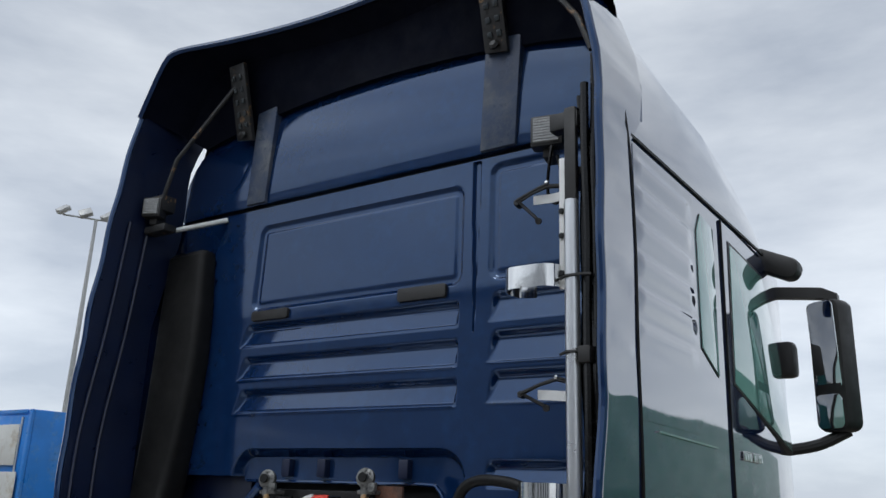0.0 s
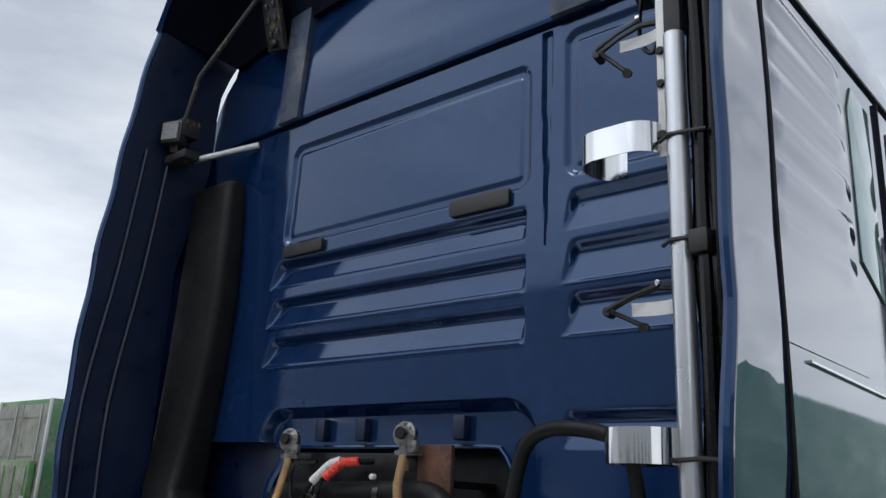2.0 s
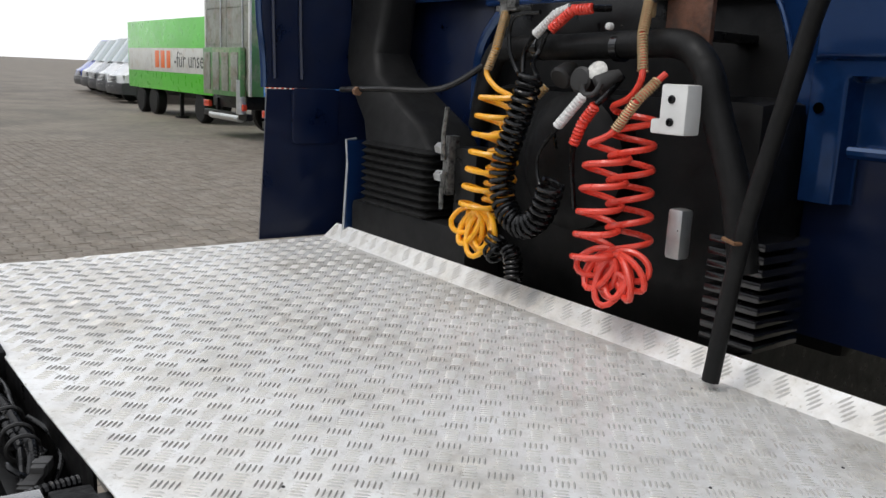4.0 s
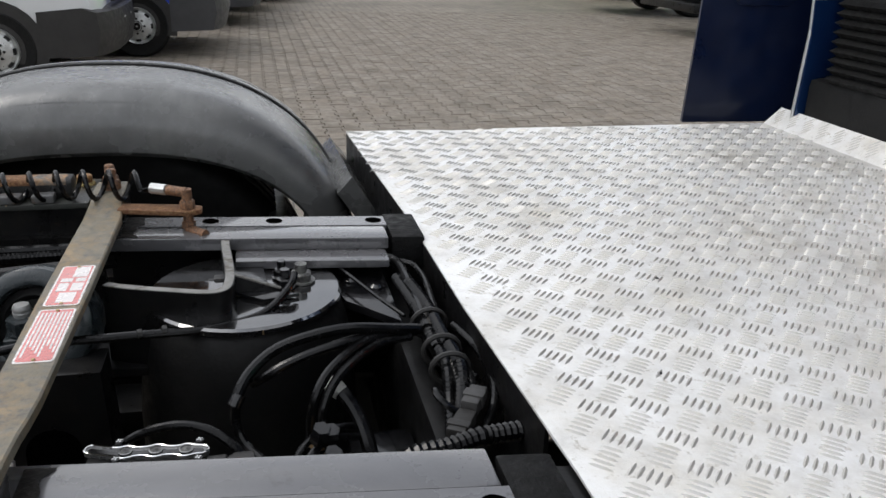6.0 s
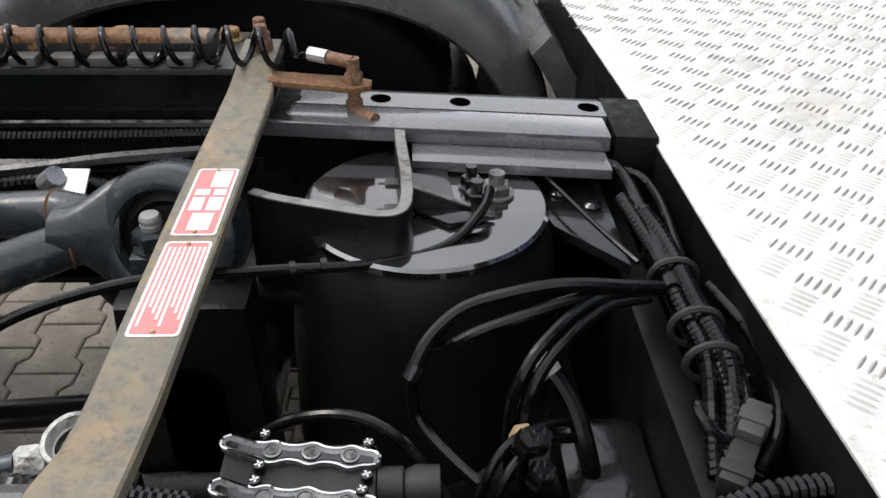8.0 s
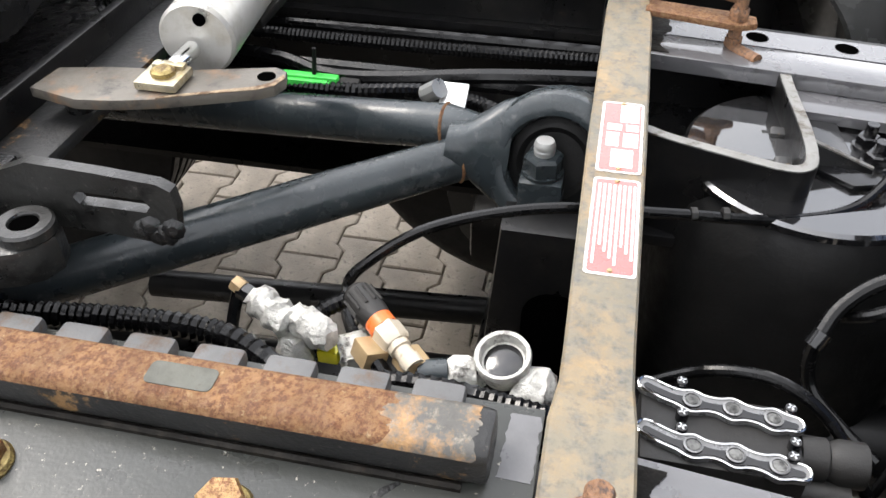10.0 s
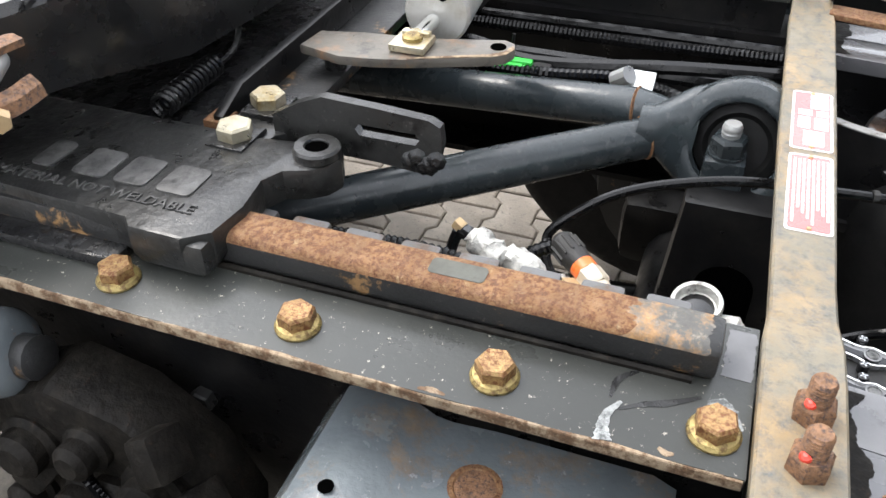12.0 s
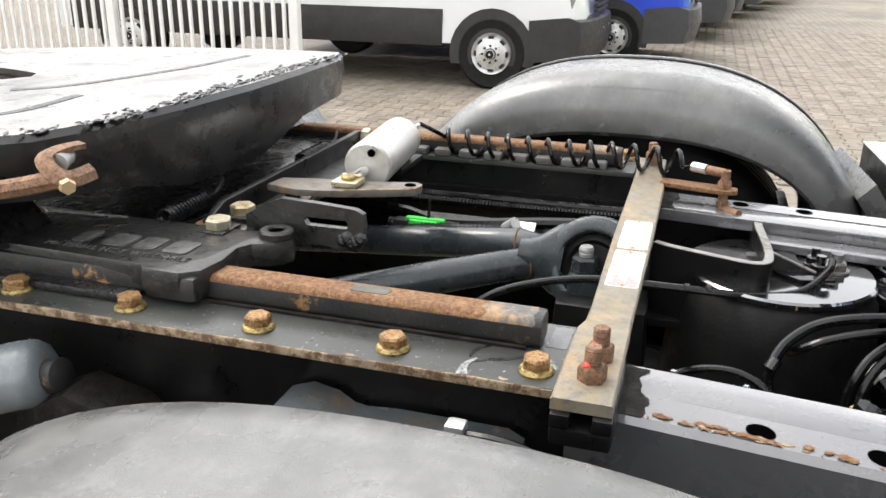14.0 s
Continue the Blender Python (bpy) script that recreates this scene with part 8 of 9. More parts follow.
for dx, dz in ((0.0, -0.0005), (0.008, -0.008), (0.010, -0.04), (0.004, -0.075), (-0.02, -0.080), (-0.035, -0.06), (-0.035, -0.012)):
    rg = []
    for x, y in fo:
        cx, cy = 0.03, -0.95
        L = math.hypot(x - cx, y - cy)
        drop = -0.055 * math.exp(-((x - 0.10) / 0.17) ** 2) if (dz < -0.05 and y > -0.72) else 0.0
        rg.append((x + (x - cx) / L * dx, y + (y - cy) / L * dx, fwz(x, y) + dz + drop))
    rings.append(rg)
loft(bm, rings, cap=False)
part("plate_skirt", bm, SKIRT, fw, "black greasy skirt")
bm = NB()
for pts in ([(-0.30, -0.78), (-0.10, -0.80), (0.10, -0.86), (0.16, -0.92)], [(0.37, -0.80), (0.30, -0.77), (0.18, -0.78)]):
    tube(bm, smooth_path([(x, y, fwz(x, y) + 0.0004) for x, y in pts], 6), 0.009, 6, flat=0.1)
part("grease_groove", bm, GREASE, fw, "dark grease groove")
random.seed(21)
bm = NB()
for k in range(220):
    x = random.uniform(-0.36, 0.44)
    y = -0.60 - 0.05 * max(0.0, x - 0.33) / 0.1 - abs(random.gauss(0, 0.014)) + 0.002
    a, w = random.uniform(-0.5, 0.5), random.uniform(0.002, 0.0065)
    pts = [(x + math.cos(a) * w * (i - 1.5), y + math.sin(a) * w * (i - 1.5), fwz(x, y) + 0.0005 + random.uniform(-0.001, 0.002)) for i in range(4)]
    tube(bm, pts, [w * 0.3, w * 0.6, w * 0.5, w * 0.2], 6, flat=0.5)
grl = part("grease_crumbs", bm, GREASE, fw, "crumbs of old black grease")
tagged(grl, "crumbs of old black grease on the plate edge", kind="stuff")
for sx in (-1, 1):
    bm = NB()
    prism(bm, [(-1.12, 1.06), (-0.70, 1.06), (-0.80, 1.16), (-1.02, 1.16)], "x", 0.03 + sx * 0.36 - 0.05, 0.03 + sx * 0.36 + 0.05, 0.01)
    part("pedestal", bm, GREASE, fw)
bm = NB()
box(bm, -0.38, 0.45, -1.15, -0.52, 1.0228, 1.034, 0.004)
part("base_plate", bm, GREASE, fw)
bm = NB()
box(bm, -0.36, 0.40, -0.56, -0.475, 1.032, 1.046, 0.004)
part("front_strip", bm, RUSTY_BLACK, fw)
cast = [(0.285, -0.80), (0.42, -0.80), (0.425, -0.64), (0.430, -0.515), (0.440, -0.505), (0.441, -0.457), (0.425, -0.437), (0.386, -0.432), (0.348, -0.437), (0.330, -0.428), (0.322, -0.408), (0.312, -0.395), (0.296, -0.389), (0.280, -0.395), (0.273, -0.412), (0.280, -0.436), (0.285, -0.47)]
bm = NB()
prism(bm, cast, "z", 1.034, 1.066, 0.006)
cst = part("cast_foot", bm, CAST, fw, "black cast foot with raised lettering")
bm = NB()
box(bm, 0.405, 0.4405, -0.506, -0.438, 1.0285, 1.060, 0.009)
part("foot_nose", bm, CAST, cst)
bm = NB()
box(bm, 0.39, 0.4295, -0.80, -0.508, 1.0285, 1.056, 0.008)
part("foot_side", bm, RUSTY_BLACK, cst)
bm = NB()
lathe(bm, [(0.0215, 0), (0.0215, 0.007), (0.0195, 0.009), (0.0115, 0.009), (0.0105, 0.0075), (0.0105, 0.0)], (0.296, -0.412, 1.066), (0, 0, 1), 24)
part("lug_boss", bm, CAST, cst)
bm = NB()
lathe(bm, [(0.0103, 0), (0.0103, 0.006)], (0.296, -0.412, 1.0665), (0, 0, 1), 18)
part("lug_hole", bm, HOLE, cst)
# maker's mark as plain raised shapes, then the warning in raised letters
for i, w in enumerate((0.022, 0.034, 0.032, 0.034)):
    y0 = -0.640 + 0.042 * i
    bm = NB()
    prism(bm, rounded(0.352, 0.392, y0, y0 + w, 0.006, 4), "z", 1.0650, 1.0678, 0.0012)
    part("raised_mark", bm, WORN, cst)


def lettering(text, size, m, material, name, parent, depth=0.001):
    cu = bpy.data.curves.new(name, "FONT")
    cu.body, cu.size, cu.extrude, cu.resolution_u = text, size, depth, 2
    tmp = bpy.data.objects.new(name, cu)
    me_ = bpy.data.meshes.new_from_object(tmp)
    bpy.data.objects.remove(tmp)
    bpy.data.curves.remove(cu)
    me_.transform(m)
    me_.materials.clear()
    me_.materials.append(material)
    ob = new(name, me_)
    ob.parent = parent
    if parent.data is None:
        ob.matrix_parent_inverse = Matrix.Translation(parent.location).inverted()
    return ob


lettering("MATERIAL NOT WELDABLE", 0.0160, Matrix.Translation((0.4115, -0.662, 1.0665)) @ Matrix.Rotation(radians(90), 4, "Z"), WORN, "raised_lettering", cst)
for x, y in ((0.233, -0.495), (0.295, -0.494)):
    bo = thing("zinc_bolt", (x, y, 1.066), "bright zinc hexagon bolt holding the coupling bracket", "bolt", "zinc bolts")
    bm = NB()
    hexagon(bm, (x, y, 1.068), (0, 0, 1), 0.0168, 0.013, 0.4 + x * 8)
    part("bolt_head", bm, ZINC, bo)
    bm = NB()
    box(bm, x - 0.022, x + 0.022, y - 0.019, y + 0.019, 1.0625, 1.068, 0.001)
    part("washer", bm, GREASE, bo)
bm = NB()
prism(bm, [(0.20, -0.52), (0.328, -0.52), (0.333, -0.49), (0.31, -0.468), (0.275, -0.466), (0.262, -0.45), (0.225, -0.45), (0.20, -0.48)], "z", 1.046, 1.0625, 0.004)
part("bracket_foot", bm, CAST, fw)
bm = NB()
top_half = [(-0.470, 1.080), (-0.461, 1.085), (-0.440, 1.097), (-0.418, 1.106), (-0.365, 1.104), (-0.318, 1.101), (-0.308, 1.096), (-0.306, 1.080), (-0.327, 1.080), (-0.331, 1.0855), (-0.384, 1.0855), (-0.388, 1.080)]
low_half = [(-0.470, 1.080), (-0.388, 1.080), (-0.384, 1.0745), (-0.331, 1.0745), (-0.327, 1.080), (-0.306, 1.080), (-0.311, 1.052), (-0.316, 1.046), (-0.368, 1.050), (-0.470, 1.050)]
prism(bm, top_half, "x", 0.258, 0.268)
prism(bm, low_half, "x", 0.258, 0.268)
bmesh.ops.remove_doubles(bm, verts=bm.verts, dist=0.0002)
slotp = part("slotted_plate", bm, CAST, fw, "dark slotted bracket plate")
bm = NB()
for k in range(5):
    lathe(bm, [(0.008, 0), (0.009, 0.003), (0.004, 0.006)], (0.268, -0.335 + 0.006 * k, 1.060 + 0.004 * math.sin(2 * k)), (1, 0.2, 0.2), 8)
part("weld_lump", bm, GREASE, slotp)
lb_ = thing("locking_bar", (0.0, -0.533, 1.046), "long black flat locking bar across the coupling", "locking bar")
bm = NB()
prism(bm, [(0.262, 1.046), (0.262, 1.062), (0.22, 1.078), (-0.26, 1.078), (-0.27, 1.07), (-0.27, 1.046)], "y", -0.540, -0.529, 0.002)
part("bar", bm, BLACK, lb_)
bm = NB()
hexagon(bm, (-0.265, -0.527, 1.066), (0, 1, 0), 0.016, 0.014)
part("end_bolt", bm, ZINC, lb_)
bm = NB()
box(bm, 0.24, 0.266, -0.55, -0.526, 1.046, 1.058, 0.002)
part("rusty_end", bm, RUST, lb_)
for x0, x1, y in ((0.253, 0.150, -0.606), (-0.10, -0.20, -0.575)):
    sp = thing("return_spring", ((x0 + x1) / 2, y, 1.034), "black greasy tension spring under the coupling", "spring", "springs")
    bm = NB()
    tube(bm, coil_path([(x0, y, 1.055), (x1, y - 0.005, 1.052)], 0.0105, 13, 12), 0.003, 6)
    part("coil", bm, GREASE, sp)
    bm = NB()
    tube(bm, smooth_path([(x1, y, 1.052), (x1 - 0.03, y + 0.004, 1.06), (x1 - 0.05, y, 1.075)], 4), 0.0035, 6)
    part("hook", bm, GREASE, sp)
# release cylinder
rc = thing("release_cylinder", (-0.05, -0.405, 1.046), "silver air cylinder that releases the coupling", "air cylinder")
bm = NB()
lathe(bm, [(0.010, -0.001), (0.034, 0.0), (0.037, 0.004), (0.037, 0.20), (0.034, 0.205), (0.012, 0.206)], (0.028, -0.400, 1.090), (-1, -0.10, 0.0), 32)
part("cylinder", bm, CANGREY, rc)
bm = NB()
cyl(bm, (0.034, -0.402, 1.084), (0.075, -0.404, 1.084), 0.0085, n=14)
part("piston_rod", bm, CHROME, rc)
bm = NB()
lathe(bm, [(0.006, 0), (0.006, 0.003), (0.0045, 0.003)], (0.0285, -0.392, 1.112), (1, 0, 0), 12)
part("port_hole", bm, HOLE, rc)
bm = NB()
box(bm, 0.070, 0.108, -0.424, -0.385, 1.078, 1.086, 0.002)
box(bm, 0.070, 0.080, -0.420, -0.389, 1.070, 1.09, 0.002)
part("fork", bm, ZINC, rc, "pale zinc fork")
bm = NB()
lathe(bm, [(0.011, 0), (0.011, 0.004), (0.008, 0.006)], (0.089, -0.404, 1.086), (0, 0, 1), 14)
part("fork_pin", bm, BRASSY, rc, "brass coloured pin")
bm = NB()
cyl(bm, (-0.176, -0.42, 1.09), (-0.205, -0.423, 1.09), 0.011)
cyl(bm, (-0.205, -0.423, 1.09), (-0.215, -0.424, 1.07), 0.009)
cyl(bm, (-0.20, -0.42, 1.09), (-0.29, -0.426, 1.09), 0.004)
part("air_elbow", bm, ALU_DIRT, rc)
bm = NB()
box(bm, -0.21, -0.10, -0.43, -0.39, 1.044, 1.056, 0.004)
part("cradle", bm, BLACK, rc)
tabp = thing("release_lever", (0.11, -0.40, 1.05), "worn steel release lever plate with an eye", "lever")
ao = [(0.120, -0.520), (0.132, -0.470), (0.127, -0.435), (0.117, -0.40), (0.084, -0.320), (0.074, -0.307), (0.058, -0.302), (0.044, -0.306), (0.038, -0.318), (0.059, -0.392), (0.069, -0.468), (0.080, -0.515)]
bm = NB()
prism(bm, ao, "z", 1.066, 1.0765, 0.002)
part("lever_plate", bm, LEVER, tabp)
bm = NB()
prism(bm, [(0.117, -0.40), (0.100, -0.360), (0.084, -0.320), (0.074, -0.307), (0.058, -0.302), (0.052, -0.306), (0.068, -0.311), (0.079, -0.324), (0.096, -0.362), (0.113, -0.40)], "z", 1.0768, 1.0772)
part("worn_edge", bm, EDGE_RUST, tabp, "rusty worn edge")
bm = NB()
lathe(bm, [(0.0085, 0), (0.0085, 0.0008), (0.007, 0.001)], (0.058, -0.320, 1.0765), (0, 0, 1), 16)
part("eye_hole", bm, HOLE, tabp)
bm = NB()
cyl(bm, (0.10, -0.49, 1.040), (0.10, -0.49, 1.066), 0.012)
part("pivot", bm, GREASE, tabp)
# locking handle at the near side of the coupling
hd = thing("coupling_lock", (0.45, -0.62, 1.16), "rusty U-shaped coupling lock with a bolt and yellow tag", "coupling lock")
bm = NB()
tube(bm, smooth_path([(0.40, -0.60, 1.188), (0.43, -0.60, 1.19), (0.455, -0.60, 1.185), (0.462, -0.585, 1.172), (0.455, -0.57, 1.165), (0.42, -0.57, 1.165)], 5), 0.011, 6, flat=0.5)
part("u_bracket", bm, RUSTBOLT, hd)
bm = NB()
cyl(bm, (0.447, -0.592, 1.178), (0.418, -0.606, 1.18), 0.0115)
part("lock_bolt", bm, POST_GREY, hd, "grey steel bolt")
bm = NB()
tube(bm, smooth_path([(0.455, -0.58, 1.165), (0.48, -0.66, 1.15), (0.49, -0.80, 1.145), (0.49, -1.05, 1.15)], 5), 0.011, 8)
part("handle_rod", bm, RUSTBOLT, hd)
bm = NB()
box(bm, 0.478, 0.490, -0.735, -0.690, 1.155, 1.195, 0.003)
part("yellow_tag", bm, VAN_YELLOW, hd, "yellow tag")
bm = NB()
tube(bm, smooth_path([(0.456, -0.575, 1.160), (0.462, -0.60, 1.155), (0.485, -0.66, 1.160), (0.50, -0.72, 1.170)], 5), 0.0035, 6)
part("wire_rope", bm, TAN, hd)
bm = NB()
hexagon(bm, (0.455, -0.578, 1.160), (0.5, 0.6, 0), 0.009, 0.022)
part("rope_end", bm, TAN, hd)


# ---- parked vehicles along the lane ----
def van(x, y_nose, paint, nose, label, length=5.4, width=2.0, height=2.5, bumper=BUMPER, low=0.0, bonnet=None):
    """A parked panel van whose nose points along +y; nose: how far the bonnet reaches ahead of the windscreen."""
    v = thing("panel_van", (x, y_nose - length / 2, 0), label, "van", "parked vans")
    hw = width / 2
    side = [(-length, 0.45), (-length, height - 0.1), (-length + 0.1, height), (-nose - 1.0, height), (-nose - 0.75, height - 0.06), (-nose - 0.05, 1.42), (-0.32, 1.12), (-0.10, 1.00), (-0.04, 0.72), (-0.04, 0.45)]
    bm = NB()
    rings = []
    for f, ins in ((-1.0, 0.07), (-0.96, 0.015), (-0.8, 0.0), (0.8, 0.0), (0.96, 0.015), (1.0, 0.07)):
        rings.append([(x + f * hw * (1 - 0.10 * max(0, (z - 1.2) / (height - 1.2))), y_nose + a * 1.0 - ins * (1 if a > -1 else 0) - 0.12 * abs(f) ** 4 * (1 if a > -1.2 else 0), z - ins * 0.5 * (1 if z > 2 else 0)) for a, z in side])
    loft(bm, rings)
    body = part("body", bm, paint, v)
    bm = NB()
    loft(bm, [[(x + f * hw * 1.005, y_nose + a - 0.13 * abs(f) ** 4 + 0.02, z) for a, z in ((-0.50, 0.30), (-0.50, 0.70), (-0.12, 0.74), (0.0, 0.70), (0.02, 0.52), (-0.03, 0.32))] for f in (-1, -0.85, -0.5, 0, 0.5, 0.85, 1)])
    part("bumper", bm, bumper, v)
    bm = NB()
    for i in range(4):
        box(bm, x - 0.45, x + 0.45, y_nose - 0.06 + 0.0, y_nose - 0.03 + 0.012, 0.76 + 0.055 * i, 0.795 + 0.055 * i, 0.006)
    part("grille", bm, PLASTIC, v, "black slatted grille")
    bm = NB()
    box(bm, x - 0.26, x + 0.26, y_nose + 0.018, y_nose + 0.028, 0.50, 0.61, 0.003)
    part("number_plate", bm, BOX_WHITE, v)
    for s in (-1, 1):
        bm = NB()
        prism(bm, [(-0.20, 0.80), (-0.52, 0.86), (-0.50, 1.02), (-0.16, 1.00)], "x", x + s * hw * 0.90, x + s * (hw * 0.9 + 0.075), 0.015)
        bmesh.ops.translate(bm, vec=(0, y_nose, 0), verts=bm.verts)
        part("headlight", bm, LENS, v, "clear headlight")
        bm = NB()
        prism(bm, [(-nose - 0.30, 1.45), (-nose - 0.75, 2.05), (-nose - 1.35, 2.05), (-nose - 1.35, 1.42)], "x", x + s * (hw * 0.93), x + s * (hw * 0.965), 0.01)
        bmesh.ops.translate(bm, vec=(0, y_nose, 0), verts=bm.verts)
        part("side_window", bm, WINDOW, v, "dark side window")
        bm = NB()
        box(bm, x + s * hw, x + s * (hw + 0.20), y_nose - nose - 0.62, y_nose - nose - 0.50, 1.40, 1.72, 0.04)
        part("wing_mirror", bm, PLASTIC, v)
        bm = NB()
        box(bm, x + s * (hw - 0.02), x + s * (hw + 0.012), y_nose - length + 0.2, y_nose - 1.5, 0.42, 0.66 + low, 0.008)
        part("side_moulding", bm, bumper, v)
        for yy in (y_nose - 0.98, y_nose - length + 1.0):
            bm = NB()
            lathe(bm, [(0.20, -0.10), (0.33, -0.11), (0.36, -0.08), (0.365, 0.0), (0.36, 0.08), (0.33, 0.11), (0.20, 0.10)], (x + s * (hw - 0.10), yy, 0.365), (1, 0, 0), 32)
            wheel = part("wheel", bm, RUBBER, v)
            bm = NB()
            lathe(bm, [(0.205, 0), (0.20, 0.03), (0.17, 0.01), (0.15, 0.035), (0.06, 0.05), (0.05, 0.075), (0.0, 0.08)], (x + s * (hw + 0.001), yy, 0.365), (s, 0, 0), 28)
            rim = part("rim", bm, ALU_GREY, wheel, "silver wheel disc")
            bm = NB()
            prism(bm, [(yy + 0.44 * math.cos(a), 0.365 + 0.44 * math.sin(a)) for a in (math.pi * i / 12 for i in range(-1, 14))], "x", x + s * (hw - 0.02), x + s * (hw + 0.004))
            part("wheel_arch", bm, PLASTIC, v)
            bm = NB()
            lathe(bm, [(0.20, 0.098), (0.33, 0.114), (0.36, 0.085), (0.362, 0.07)], (x + s * (hw - 0.10), yy, 0.365), (s, 0, 0), 32)
            part("tyre_wall", bm, RUBBER, wheel)
            if x > -12:
                for k in range(8):
                    an = k * math.tau / 8
                    bm = NB()
                    tube(bm, [(x + s * (hw + 0.022), yy + 0.158 * math.cos(an + d_), 0.365 + 0.158 * math.sin(an + d_)) for d_ in (-0.17, -0.06, 0.06, 0.17)], 0.017, 6, flat=1.0)
                    part("rim_slot", bm, BLACK, wheel)
                    bm = NB()
                    hexagon(bm, (x + s * (hw + 0.045), yy + 0.082 * math.cos(an), 0.365 + 0.082 * math.sin(an)), (s, 0, 0), 0.013, 0.02)
                    part("wheel_nut", bm, BLACK, wheel)
                bm = NB()
                lathe(bm, [(0.095, 0), (0.095, 0.006), (0.06, 0.02), (0.055, 0.045), (0.02, 0.05)], (x + s * (hw + 0.03), yy, 0.365), (s, 0, 0), 24)
                part("hub_cap", bm, BLACK, wheel, "black hub")
    bm = NB()
    prism(bm, [(-nose - 0.06, 1.45), (-nose - 0.74, 2.38), (-nose - 0.78, 2.36), (-nose - 0.10, 1.43)], "x", x - hw * 0.82, x + hw * 0.82, 0.004)
    bmesh.ops.translate(bm, vec=(0, y_nose + 0.02, 0.03), verts=bm.verts)
    part("windscreen", bm, WINDOW, v, "dark windscreen")
    return v


van(-8.13, -1.00, VAN_WHITE, 0.55, "white panel van with dark grey lower panels parked nose out", bumper=PLASTIC, low=0.12, height=2.6, length=6.2)
van(-10.30, -0.06, VAN_BLUE, 0.85, "blue panel van with a grey front bumper parked nose out", width=1.98)
van(-13.6, 0.40, VAN_WHITE, 0.55, "white panel van with a black grille in the parked row")
van(-16.0, 0.62, VAN_WHITE, 0.6, "white panel van with dark bumper in the parked row")
van(-18.5, 1.10, VAN_SILVER, 0.7, "silver grey panel van in the parked row")
van(-21.0, 1.55, VAN_WHITE, 0.6, "white panel van in the parked row")
van(-23.6, 2.0, VAN_YELLOW, 0.6, "bright yellow panel van in the parked row")
van(-26.2, 2.4, VAN_YELLOW, 0.6, "bright yellow panel van in the parked row")
for k in range(5):
    van(-29.0 - 2.7 * k, 2.7 + 0.35 * k, (VAN_SILVER, VAN_WHITE, VAN_WHITE, VAN_SILVER, VAN_WHITE)[k], 0.6, "panel van far down the parked row")
# a van standing in the lane and the far row on the other side
far = van(0, 0, VAN_WHITE, 0.5, "white van standing in the lane facing the truck", bumper=PLASTIC)
far.matrix_basis = pose(-41.5, 5.6, 0, 0, 0, -90) @ Matrix.Translation((0, -2.7, 0))
for k in range(5):
    o = van(0, 0, (VAN_WHITE, VAN_WHITE, VAN_SILVER, VAN_WHITE, VAN_BLUE)[k], 0.6, "panel van parked on the far side of the lane")
    o.matrix_basis = pose(-31.0 - 2.7 * k, 9.1 + 0.35 * k, 0, 0, 0, 180) @ Matrix.Translation((0, -2.7, 0))


def truck_wheel(t, x, y, r=0.5, w=0.3):
    bm = NB()
    lathe(bm, [(r * 0.55, -w / 2), (r * 0.93, -w / 2), (r, -w * 0.36), (r, w * 0.36), (r * 0.93, w / 2), (r * 0.55, w / 2)], (x, y, r), (1, 0, 0), 28)
    wh = part("wheel", bm, RUBBER, t)
    bm = NB()
    lathe(bm, [(r * 0.55, 0), (r * 0.5, 0.04), (r * 0.3, -0.02), (r * 0.18, 0.06)], (x, y, r), (1, 0, 0), 20)
    part("rim", bm, AXLE, wh)


